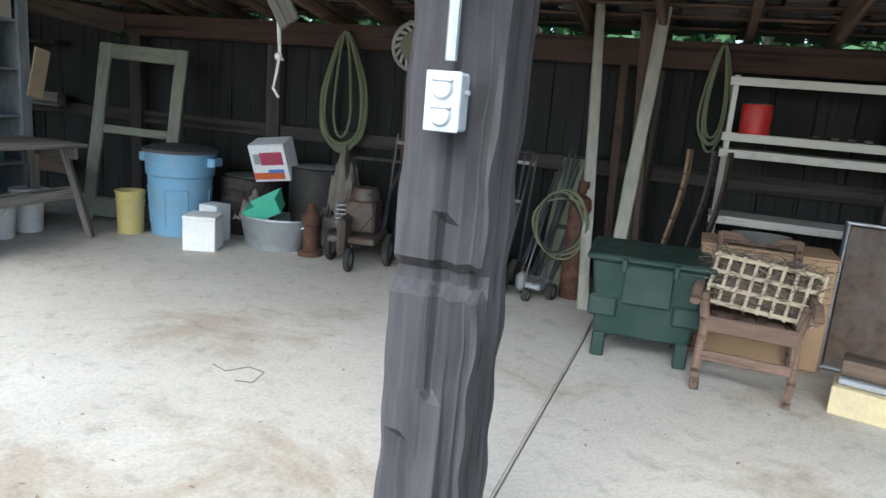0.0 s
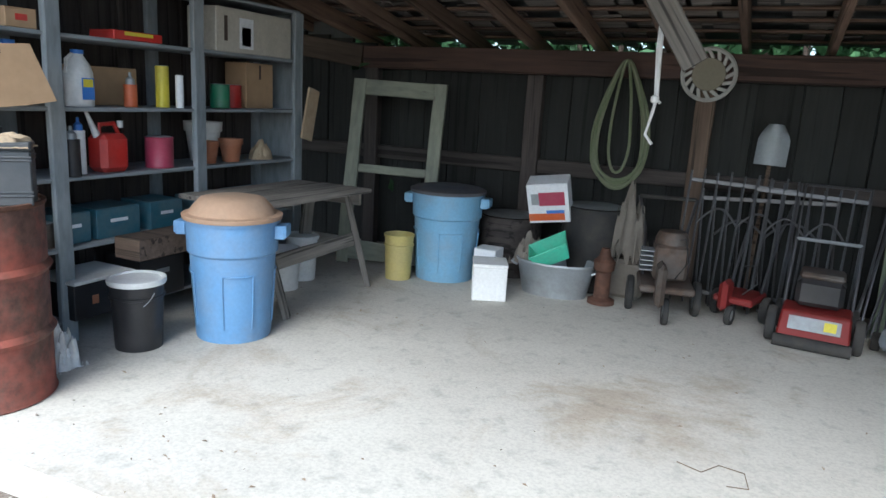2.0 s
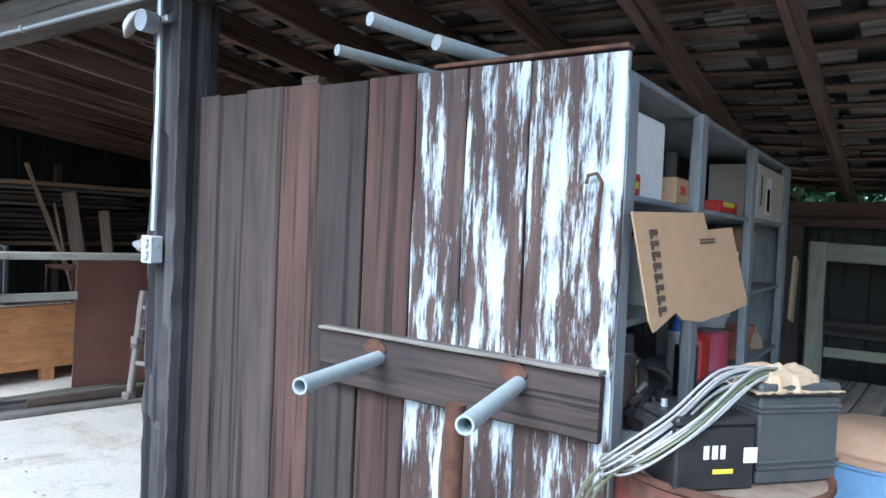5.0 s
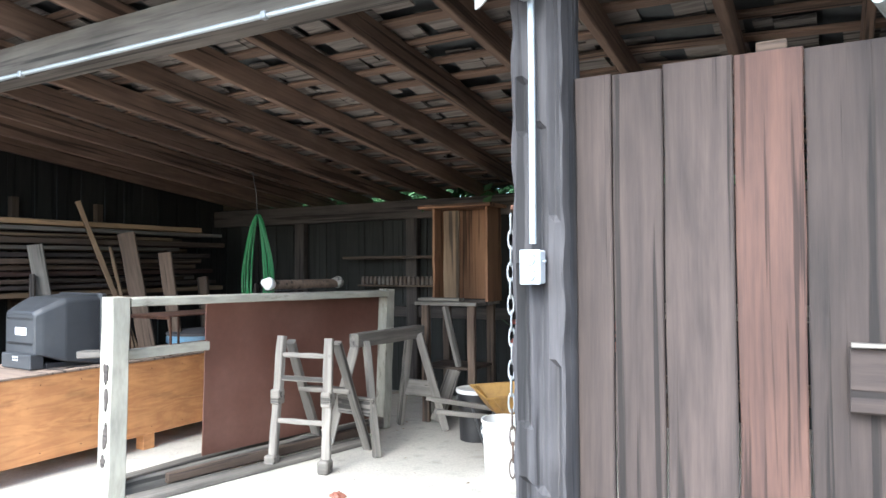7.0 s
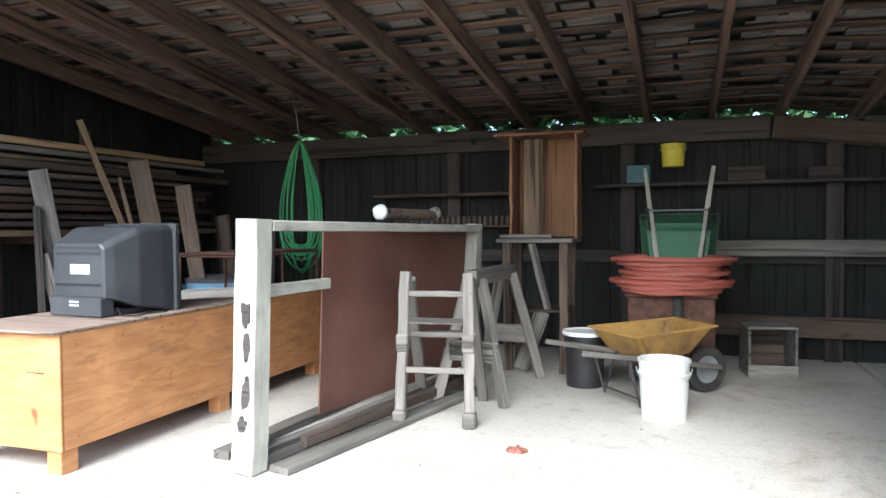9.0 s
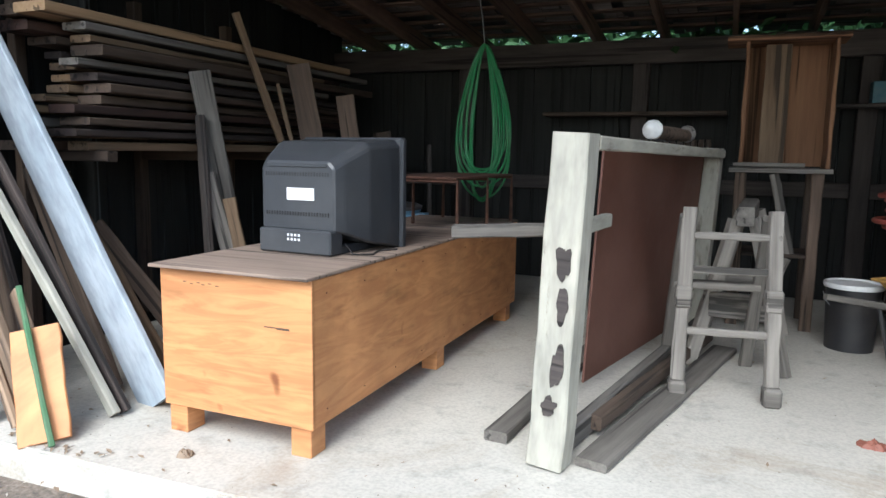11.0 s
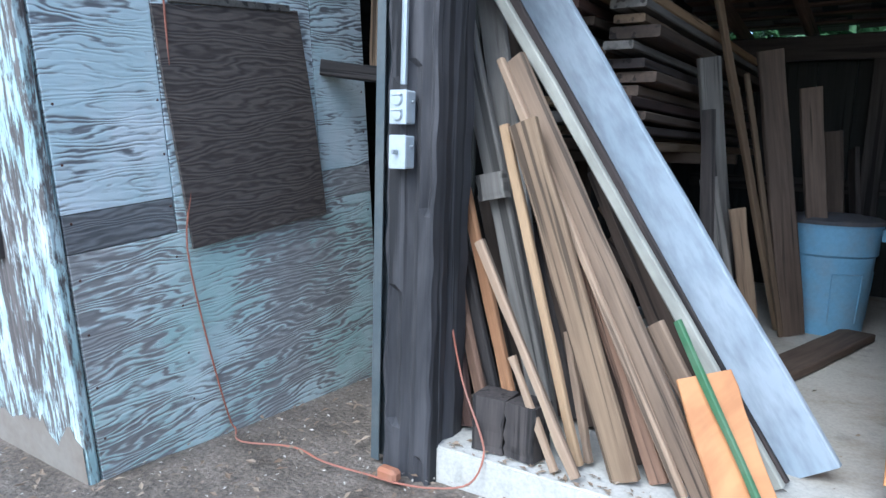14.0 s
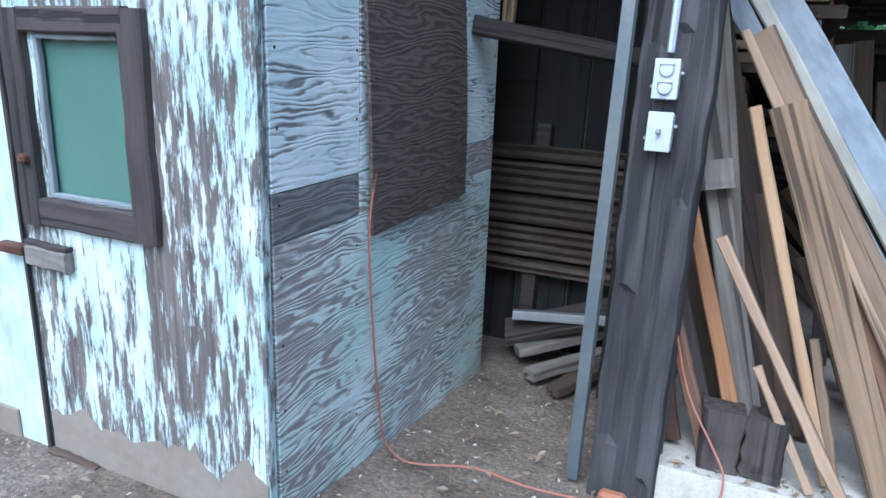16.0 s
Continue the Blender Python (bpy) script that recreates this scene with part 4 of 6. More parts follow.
for z in (WZ0 + 0.008, WZ1 - 0.008):
    plank("bead", (WX0 + 0.017, 0.852, z), (WX1 - 0.017, 0.852, z), 0.02, 0.016, SHELFP, shed)
box("pane", ((WX0 + WX1) / 2, 0.872, (WZ0 + WZ1) / 2), (WX1 - WX0, 0.006, WZ1 - WZ0), PANE, shed, 0)
plank("latch", (-15.86, 0.832, 0.575), (-15.675, 0.832, 0.572), 0.03, 0.065, GREYW, shed)
plank("latch_rail", (-15.87, 0.836, 0.613), (-15.69, 0.836, 0.611), 0.026, 0.016, DARK, shed)
box("hasp", (-15.93, 0.83, 0.585), (0.12, 0.04, 0.03), RUST, shed, 0.004)
plank("turn_block", (-15.875, 0.834, -0.14), (-15.66, 0.834, -0.15), 0.03, 0.06, OLD, shed)
box("knob", (-15.80, 0.815, 0.88), (0.03, 0.04, 0.03), RUST, shed, 0.008)
stud("door_strip", DOORX - 0.005, 0.843, -0.3, 1.4, 0.018, 0.012, DARK, shed)
PLINTH = plain("stained_plaster", (0.27, 0.235, 0.195), 0.9, dirt=0.7, dust=(0.2, 0.15, 0.11), scale=3, bump=0.4)
bm = bmesh.new()
ends = []
for i in range(41):
    x = SX - 0.004 - (SX - DOORX - 0.02) * i / 40
    top = 0.03 + 0.1 * noise.noise((x * 9, 2, 0)) + 0.05 * noise.noise((x * 31, 5, 0))
    ends.append([bm.verts.new((x, y, z)) for y, z in ((0.846, -0.3), (0.846, top), (0.852, top), (0.852, -0.3))])
for a, b in zip(ends, ends[1:]):
    for k in range(4):
        bm.faces.new((a[k], a[(k + 1) % 4], b[(k + 1) % 4], b[k]))
ob_of("plinth", bm, PLINTH, shed)
box("plinth", (-17.5, 0.846, -0.16), (2.9, 0.012, 0.28), PLINTH, shed, 0.004)
# side wall of plywood sheets: one below, a narrow strip, and two above
for z0, z1, y0, y1, mat in ((-0.5, 0.713, 0.9, 2.5, SHEDPLY), (0.716, 0.85, 0.9, 1.33, DARKSTRIP), (0.853, 2.4, 0.9, 1.33, UPPERPLY),
                            (0.716, 0.853, 1.333, 2.5, SHEDPLY), (0.856, 2.4, 1.333, 2.14, UPPERPLY), (0.856, 2.4, 2.143, 2.5, UPPERPLY)):
    box("sheet", (SX - 0.012, (y0 + y1) / 2, (z0 + z1) / 2), (0.02, y1 - y0 - 0.002, z1 - z0), mat, shed, 0.002)
for k in range(7):
    for y in (0.93, 1.315, 2.47):
        turned("nail", ((0.005, 0), (0.004, 0.0015), (0, 0.002)), RUST, shed, Matrix.Translation((SX - 0.002, y, 0.02 + k * 0.2)) @ pose(0, 0, 0, 0, 90), 8)
stud("corner_post", SX - 0.03, 0.872, -0.4, 2.4, 0.05, 0.046, SHEDPAINT, shed)
box("roof", (-17, 1.9, 2.44), (4.2, 2.6, 0.06), SHAKE, shed)
# the loose dark sheet hung over the seam, bowed at its foot
bm = bmesh.new()
sheet_rows = []
for i in range(9):
    z = 1.56 - 0.92 * i / 8
    bow = 0.014 + 0.016 * math.sin(i / 8 * 2.6)
    y0, y1 = 1.325 + 0.055 * (i / 8) ** 1.5, 2.05 + 0.085 * i / 8
    sheet_rows.append([bm.verts.new(p) for p in ((SX + bow, y0, z), (SX + bow, y1, z + 0.02), (SX + bow - 0.012, y1, z + 0.02), (SX + bow - 0.012, y0, z))])
bm.faces.new(sheet_rows[0])
bm.faces.new(sheet_rows[-1][::-1])
for a, b in zip(sheet_rows, sheet_rows[1:]):
    for k in range(4):
        bm.faces.new((a[k], a[(k + 1) % 4], b[(k + 1) % 4], b[k]))
ob_of("hung_sheet", bm, DARKPLY, shed)
box("batten", (SX + 0.012, 1.7, 1.585), (0.02, 0.6, 0.03), GREYW, shed, 0.003)
box("back_wall", (-17, 3.2, 1.1), (4.0, 0.04, 2.6), BACKW, shed)
box("far_wall", (-19.0, 2.0, 1.1), (0.04, 2.3, 2.6), BACKW, shed)

# ---- lumber leaning at the opening ----
MATS = {"BLUEBOARD": BLUEBOARD, "GREYW": GREYW, "TAN": TAN, "OLD": OLD, "PALE": PALE, "BROWN": BROWN, "BROWNRED": BROWNRED, "DARK": DARK, "CREAMW": CREAMW,
        "TANL": wood("dry_tan_wood", (0.5, 0.36, 0.24), (0.3, 0.2, 0.13), vary=0.1, stain=0.3), "OLDL": wood("faded_brown_wood", (0.34, 0.24, 0.16), (0.16, 0.11, 0.075), vary=0.1),
        "TANR": wood("reddish_dry_wood", (0.32, 0.19, 0.12), (0.15, 0.085, 0.055), vary=0.1), "ORANGEW": wood("orange_wood", (0.5, 0.26, 0.12), (0.28, 0.13, 0.06), vary=0.1)}


def lean(fx, fy, hx, hy, hz, w, t, mat):
    """A board from its foot on the slab to its head."""
    loose_plank((fx, fy, 0.015), (hx, hy, hz), w, t, mat, "weathered board leaning at the open front", 90 + RND.uniform(-6, 6), group="leaning boards")


lean(-12.82, 2.24, -14.18, 2.36, 2.0, 0.235, 0.035, BLUEBOARD)
# darker boards packed behind the front row
for k in range(5):
    fx = -13.88 + 0.098 * k + RND.uniform(-0.02, 0.02)
    hz = RND.uniform(0.7, 1.2)
    lean(fx, 2.17 + 0.012 * (k % 3), max(-14.2, fx - hz * RND.uniform(0.24, 0.42)), 2.2 + 0.012 * (k % 3), hz, RND.uniform(0.07, 0.13), 0.028, (OLD, BROWNRED, DARK, OLD, BROWN)[k % 5])
lean(-13.720, 2.023, -14.237, 1.975, 1.919, 0.090, 0.035, MATS['GREYW'])
lean(-13.761, 2.100, -14.147, 2.100, 1.919, 0.102, 0.035, MATS['GREYW'])
lean(-13.496, 1.800, -13.883, 1.860, 1.209, 0.037, 0.03, MATS['PALE'])
lean(-13.325, 1.800, -13.791, 1.830, 1.211, 0.107, 0.035, MATS['TAN'])
lean(-13.067, 1.828, -13.898, 1.950, 1.446, 0.090, 0.035, MATS['OLDL'])
lean(-13.129, 1.796, -13.950, 1.930, 1.450, 0.031, 0.03, MATS['TANL'])
lean(-12.888, 2.067, -14.142, 2.015, 1.894, 0.045, 0.035, MATS['CREAMW'])
lean(-13.461, 1.699, -13.923, 1.780, 0.784, 0.036, 0.03, MATS['TANL'])
lean(-13.750, 1.850, -14.157, 1.920, 1.220, 0.048, 0.03, MATS['ORANGEW'])
lean(-13.549, 1.721, -13.755, 1.760, 0.373, 0.029, 0.025, MATS['TANL'])
lean(-13.987, 1.857, -14.162, 1.900, 0.671, 0.072, 0.03, MATS['BROWNRED'])
lean(-13.870, 1.829, -14.095, 1.900, 0.625, 0.054, 0.03, MATS['TANR'])
lean(-13.859, 1.893, -14.183, 1.950, 0.999, 0.058, 0.03, MATS['DARK'])
lean(-13.225, 1.858, -13.542, 1.900, 0.712, 0.065, 0.03, MATS['TANR'])
lean(-13.469, 1.842, -13.597, 1.880, 0.475, 0.031, 0.03, MATS['OLDL'])
lean(-12.890, 2.120, -14.152, 2.120, 1.916, 0.053, 0.03, MATS['BROWN'])
lean(-12.961, 1.871, -13.315, 1.960, 0.536, 0.078, 0.03, MATS['OLDL'])
lean(-13.316, 1.959, -13.647, 2.000, 0.728, 0.075, 0.03, MATS['OLD'])
lean(-12.98, 2.5, -13.75, 2.6, 0.9, 0.11, 0.03, TAN)
lean(-13.0, 2.75, -13.8, 2.8, 0.7, 0.12, 0.03, OLD)
lean(-13.6, 2.2, -14.2, 2.25, 1.95, 0.12, 0.03, OLD)
lean(-13.15, 2.3, -13.7, 2.35, 1.05, 0.12, 0.03, OLD)

tagged(plank("plank", (-12.91, 1.755, 0.01), (-13.125, 1.90, 0.41), 0.19, 0.02, PLY, None, -20), "short orange board leaning in front of the lumber", "plank", "leaning boards")
tagged(plank("stick", (-12.85, 1.735, 0.01), (-13.22, 1.91, 0.56), 0.025, 0.02, plain("green_stick", (0.06, 0.16, 0.07), 0.7), None, 90), "green-painted stick leaning on a board", "stick")
for x, t in ((-13.83, 4), (-13.69, -6)):
    b = empty("wood_block", pose(x, 1.79, 0, 0, 0, t), "dark cracked wooden block on the slab edge", "wood block", "wood blocks")
    stud("timber", 0, 0, 0, 0.2, 0.125, 0.13, DARK, b, wear=0.007)
bb = empty("wood_block", pose(-13.962, 1.955, 0.915, 0, -12, 0), "small grey block nailed to a leaning board", "wood block")
stud("timber", 0, 0, 0, 0.115, 0.115, 0.06, GREYW, bb)
rail = empty("metal_channel", pose(-14.30, 1.66, GROUND_Z), "grey steel channel standing beside the post", "metal channel")
bm = bmesh.new()
bx(bm, (0, 0, 1.3), (0.006, 0.05, 2.6))
bx(bm, (0.02, 0.024, 1.3), (0.036, 0.005, 2.6))
bx(bm, (0.02, -0.024, 1.3), (0.036, 0.005, 2.6))
ob_of("channel", bm, plain("blue_grey_steel", (0.13, 0.155, 0.165), 0.5, 0.5), rail)

# lumber stored along the end wall
rack2 = empty("lumber_rack", Matrix(), "rough bracket holding long boards along the wall", "rack")
for y in (2.75, 3.6, 4.5):
    plank("bracket", (-14.3, y, 1.1), (-13.6, y, 1.1), 0.06, 0.06, OLD, rack2)
    stud("upright", -14.28, y, 0, 2.1, 0.07, 0.07, OLD, rack2)
stack = (TAN, OLD, BROWN, TAN, OLD, GREYW, BROWNRED, PALE, OLD, TAN, OLD, TAN, BROWN, PALE, GREYW)
for k in range(24):
    z = 1.155 + (k // 2) * 0.062 + RND.uniform(-0.005, 0.005)
    x = -13.72 - (k % 2) * 0.24 - RND.uniform(0, 0.08)
    y0 = 2.45 + RND.uniform(0, 0.35)
    tagged(plank("lumber_board", (x, y0, z), (x + RND.uniform(-0.05, 0.05), 4.9 + RND.uniform(0, 0.9), z + RND.uniform(0, 0.02)), RND.uniform(0.13, 0.23), RND.uniform(0.035, 0.055), stack[k % len(stack)]), "rough sawn board stacked on the wall rack", "board", "stacked boards")
for fx, fy, hx, hy, hz, w, mat in ((-13.37, 3.58, -13.55, 3.38, 1.62, 0.13, GREYW), (-13.3, 3.5, -13.5, 3.36, 1.0, 0.09, GREYW), (-13.2, 3.45, -13.35, 3.38, 0.85, 0.08, TAN), (-13.42, 3.3, -13.52, 3.34, 1.35, 0.07, DARK), (-13.25, 4.48, -13.65, 3.85, 2.05, 0.05, TAN),
                              (-13.15, 4.4, -13.4, 4.2, 1.75, 0.16, OLD), (-13.0, 4.6, -13.2, 4.5, 1.55, 0.13, OLD), (-12.95, 4.9, -13.1, 4.9, 1.3, 0.14, OLD), (-13.2, 4.3, -13.5, 4.1, 1.6, 0.03, TAN), (-12.85, 5.3, -13.0, 5.6, 1.2, 0.12, DARK)):
    loose_plank((fx, fy, 0.01), (hx, hy, hz), w, 0.035, mat, "old board leaning on the stacked lumber", 90, "boards by the stack")
loose_plank((-13.2, 3.0, 0.03), (-12.8, 4.6, 0.03), 0.2, 0.05, OLD, "old board lying behind the crate")


def hose_loops(name, m, loops, w, h, r, mat, label, flat=False):
    """A coiled hose: uneven loops in the xz plane, or lying flat."""
    c = empty(name, m, label, "hose")
    for k in range(loops):
        a, b, s = w * RND.uniform(0.35, 1.1), h * RND.uniform(0.85, 1.08), RND.uniform(0, 9)
        pts = []
        for i in range(36):
            t = 2 * math.pi * i / 36
            wob = 1 + 0.06 * noise.noise((math.cos(t) * 2, math.sin(t) * 2, s))
            if flat:
                a = max(a, w * 0.8)
                pts.append((a * math.cos(t) * wob + 0.02 * math.sin(s), b * math.sin(t) * wob, 0.02 + (k // 3) * r * 1.9 + 0.012 * noise.noise((t, s, 0))))
            else:
                pinch = 0.35 + 0.65 * (0.5 - 0.5 * math.sin(t))
                pts.append((a * math.cos(t) * pinch * wob, 0.01 + 0.012 * (k % 3) + 0.01 * noise.noise((t, s, 1)), b * (math.sin(t) - 1)))
        rod("loop", pts, r, mat, c, seg=7, closed=True)
    if not flat:
        reach = BACK_Y - m.translation.y
        if reach < 0.5:
            box("peg", (0, reach / 2, 0.0), (0.03, reach, 0.025), OLD, c, 0.003)
        else:
            top = roof_z(m.translation.y, m.translation.x) - m.translation.z + 0.02
            rod("hanger", ((0, 0.02, 0), (-0.03, 0.03, top / 2), (-0.08, 0.02, top + 0.05)), 0.006, IRON, c, seg=6)
    return c


hose_loops("garden_hose", pose(-12.22, 4.78, 1.92), 12, 0.3, 0.52, 0.0075, GREENH, "green garden hose hanging in loops from a peg")
hose_loops("garden_hose", pose(-3.93, 6.1, 1.8), 6, 0.3, 0.5, 0.012, OLIVEH, "faded olive hose hanging in loops on the wall")
hose_loops("garden_hose", pose(-0.95, 6.1, 1.85), 6, 0.13, 0.36, 0.009, OLIVEH, "thin dark hose hanging in loops", False)
hose_loops("air_hose", pose(-9.2, 5.16, 0.668), 24, 0.42, 0.3, 0.018, REDH, "thick coil of dusty red hose on a box", True)


def wheel(name, r, w, parent, m, hub=GALV):
    e = turned(name, ((0, -w * 0.3), (r * 0.62, -w * 0.3), (r * 0.66, -w / 2), (r * 0.92, -w / 2), (r, -w * 0.25), (r, w * 0.25), (r * 0.92, w / 2), (r * 0.66, w / 2), (r * 0.62, w * 0.3), (0, w * 0.3)), RUBBER, parent, m, 24)
    h = turned("hub", ((0, -w * 0.36), (r * 0.6, -w * 0.32), (r * 0.6, w * 0.32), (0, w * 0.36)), hub, e, None, 16)
    return e


def barrow(m, mat, label, over=False):
    b = empty("wheelbarrow", m, label, "wheelbarrow", "wheelbarrows")
    bm = bmesh.new()
    lo = [(-0.2, -0.26), (0.24, -0.2), (0.24, 0.2), (-0.2, 0.26)]
    hi = [(-0.36, -0.34), (0.45, -0.27), (0.45, 0.27), (-0.36, 0.34)]
    a = [bm.verts.new((x, y, 0.33)) for x, y in lo]
    c = [bm.verts.new((x, y, 0.54 + 0.04 * (x > 0))) for x, y in hi]
    bm.faces.new(a)
    for i in range(4):
        bm.faces.new((a[i], a[(i + 1) % 4], c[(i + 1) % 4], c[i]))
    bmesh.ops.bevel(bm, geom=[e for e in bm.edges if not e.is_boundary], offset=0.05, segments=3, affect="EDGES")
    bmesh.ops.solidify(bm, geom=bm.faces[:], thickness=0.006)
    ob_of("tray", bm, mat, b, smooth=True)
    rod("rim", [(x, y, 0.543 + 0.04 * (x > 0)) for x, y in hi], 0.01, mat, b, closed=True)
    for s in (-1, 1):
        plank("handle", (0.62, s * 0.1, 0.22), (-0.78, s * 0.3, 0.45), 0.04, 0.04, GREYW if not over else CREAMW, b)
        rod("leg", ((-0.16, s * 0.24, 0.33), (-0.26, s * 0.25, 0.01), (-0.36, s * 0.26, 0.36)), 0.013, IRON, b)
    rod("brace", ((-0.26, -0.25, 0.06), (-0.26, 0.25, 0.06)), 0.01, IRON, b)
    wheel("wheel", 0.19, 0.08, b, pose(0.56, 0, 0.19, 90))
    return b


barrow(pose(-9.33, 4.5, 0, 0, 0, 38) @ Matrix.Diagonal((0.84, 0.84, 0.86, 1)), BARROWY, "yellow steel wheelbarrow with wooden handles")
barrow(Matrix.Translation((-9.15, 5.42, 1.24)) @ pose(0, 0, 0, 0, 0, 90) @ pose(0, 0, 0, 0, 105, 0) @ Matrix.Translation((0.25, 0, -0.33)) @ Matrix.Diagonal((0.9, 0.9, 0.9, 1)), BARROWG, "green wheelbarrow tipped up against the wall", True)
chest = empty("iron_chest", pose(-9.2, 5.12, 0) @ Matrix.Diagonal((1, 1, 0.9, 1)), "rusty dark metal chest under the red hose", "chest")
box("body", (0, 0.1, 0.42), (0.62, 0.5, 0.6), RUST, chest, 0.01)
box("lid", (0, 0.1, 0.73), (0.66, 0.54, 0.03), RUST, chest, 0.006)
for sx in (-1, 1):
    for sy in (-1, 1):
        box("leg", (sx * 0.28, 0.1 + sy * 0.22, 0.06), (0.05, 0.05, 0.12), IRON, chest, 0.004)
box("peg", (-9.2, 6.18, 1.92), (0.02, 0.3, 0.02), RUST, wall_back, 0.002)
crt = empty("wooden_crate", pose(-8.48, 5.55, 0, 0, 0, 8), "small grey wooden crate on its side, open", "crate")
for z in (0.012, 0.385):
    box("board", (0, 0, z), (0.36, 0.3, 0.022), GREYW, crt)
for x in (-0.168, 0.168):
    box("board", (x, 0, 0.2), (0.022, 0.3, 0.35), GREYW, crt)
box("back", (0, 0.155, 0.2), (0.36, 0.012, 0.4), OLD, crt)
box("slat", (0, -0.155, 0.06), (0.36, 0.012, 0.08), GREYW, crt)

# stand with tall cupboard doors on it
stand = empty("wooden_stand", pose(-10.24, 5.2, 0), "tall weathered wooden stand with a slatted back", "stand")
for x in (-0.23, 0.23):
    stud("leg", x, -0.1, 0, 1.05, 0.07, 0.05, OLD, stand)
    stud("leg", x, 0.3, 0, 1.05, 0.07, 0.05, OLD, stand)
box("top", (0, 0.08, 1.065), (0.62, 0.5, 0.03), GREYW, stand)
box("shelf", (0, 0.08, 0.5), (0.5, 0.4, 0.025), OLD, stand)
plank("brace", (-0.12, -0.11, 0.02), (0.06, -0.1, 0.5), 0.12, 0.025, GREYW, stand, 90)
plank("brace", (-0.03, -0.11, 1.04), (0.1, -0.1, 0.52), 0.06, 0.02, GREYW, stand, 90)
cup = empty("wooden_cabinet", pose(-10.21, 5.36, 1.085), "open brown wooden cabinet on the stand", "cabinet")
RAW = wood("raw_brown_wood", (0.36, 0.19, 0.1), (0.2, 0.1, 0.055), vary=0.2, stain=0.25)
stud("back", 0, 0.2, 0, 0.85, 0.54, 0.02, RAW, cup)
for x in (-0.27, 0.27):
    stud("side", x, 0.05, 0, 0.85, 0.025, 0.3, RAW, cup)
stud("centre_board", -0.08, -0.1, 0, 0.82, 0.16, 0.022, TAN, cup)
plank("top", (-0.4, 0.02, 0.86), (0.34, 0.02, 0.86), 0.36, 0.03, RAW, cup)
loose_plank((-10.52, 5.1, 1.1), (-10.1, 5.08, 1.1), 0.1, 0.03, GREYW, "short grey plank on the stand", 0, "planks on the stand")
high = empty("wall_shelf", Matrix(), "dark plank shelf on the back wall", "shelf")
plank("board", (-12.1, 6.15, 1.5), (-10.6, 6.15, 1.5), 0.26, 0.03, OLD, high)
plank("board", (-9.9, 6.17, 1.55), (-7.2, 6.17, 1.55), 0.2, 0.03, DARK, high)
plank("board", (-8.9, 6.15, 0.98), (-7.2, 6.15, 0.98), 0.1, 0.14, GREYW, high)
plank("board", (-8.9, 6.2, 0.3), (-7.2, 6.2, 0.3), 0.06, 0.18, OLD, high)
for x, w, h, mat, n in ((-9.5, 0.2, 0.16, TEAL, "dark box"), (-8.6, 0.3, 0.12, OLD, "brown box"), (-8.0, 0.25, 0.1, DARK, "dark box")):
    tagged(box("storage_box", (x, 6.15, 1.567 + h / 2), (w, 0.16, h), mat), n + " on the high wall shelf", "box", "boxes on the wall shelf")
jars = empty("jar_rack", pose(-11.3, 6.14, 1.2), "row of small grey jars along the wall", "jars")
box("ledge", (0, 0.05, -0.012), (1.3, 0.2, 0.02), OLD, jars)
for i in range(22):
    turned("jar", ((0, 0), (0.022, 0), (0.024, 0.06), (0.018, 0.075), (0.02, 0.09), (0, 0.09)), MACHINE, jars, pose(-0.6 + i * 0.056, 0.0, 0), 8)
lamp = empty("work_lamp", pose(-10.86, 3.75, 1.215, 0, 0, -10), "white twin-headed fixture lying on the door", "lamp")
rod("bar", ((0, -0.15, 0.05), (0, 0.45, 0.05)), 0.035, OLD, lamp, seg=12)
for y in (-0.2, 0.48):
    turned("head", ((0, -0.03), (0.03, -0.03), (0.048, 0.0), (0.05, 0.02), (0.02, 0.07), (0, 0.08)), WHITEP if y < 0 else GREYW, lamp, pose(0, y, 0.055, 75, 0, 0), 12)
rod("wire", ((0, -0.25, 0.01), (0.03, -0.1, 0.008), (-0.02, 0.1, 0.008), (0.02, 0.2, 0.02)), 0.004, IRON, lamp)
metal = empty("wire_stand", pose(-12.15, 3.5, 0.692), "low rusty wire frame and plate on the crate", "wire stand")
for y in (0.0, 0.5, 1.0):
    rod("hoop", ((-0.25, y, 0), (-0.25, y, 0.3), (0.25, y, 0.3), (0.25, y, 0)), 0.012, RUST, metal)
box("plate", (0, 0.5, 0.315), (0.5, 1.05, 0.012), RUST, metal)
chain = empty("chain", pose(-8.30, 2.02, 0.66) @ Matrix.Diagonal((0.6, 0.6, 0.95, 1)), "heavy rusty chain hanging on the post", "chain")
for i in range(16):
    rod("link", [(0.018 * math.cos(t), 0, 0.036 * math.sin(t)) for t in [2 * math.pi * k / 12 for k in range(12)]], 0.006, GALV if i > 3 else MACHINE, chain, pose(-0.02 + 0.004 * math.sin(i), 0, i * 0.062, 0, 0, 90 * (i % 2) + 20), 6, True)
box("hook", (0.01, 0, 0.99), (0.05, 0.03, 0.02), RUST, chain)
lampw = empty("porch_lamp", pose(-8.27, 1.9, 2.36), "round white lamp holder at the top of the post", "lamp")
turned("shade", ((0, 0.03), (0.04, 0.028), (0.075, 0.0), (0.07, -0.006), (0, 0.0)), WHITEP, lampw, pose(-0.07, 0, 0.0, 60, 0, -40))
turned("socket", ((0, 0), (0.045, 0), (0.045, 0.06), (0, 0.06)), GALV, lampw, pose(0.08, 0.0, -0.02, 90))
box("bracket", (0.05, 0.03, 0.0), (0.2, 0.03, 0.03), GALV, lampw)

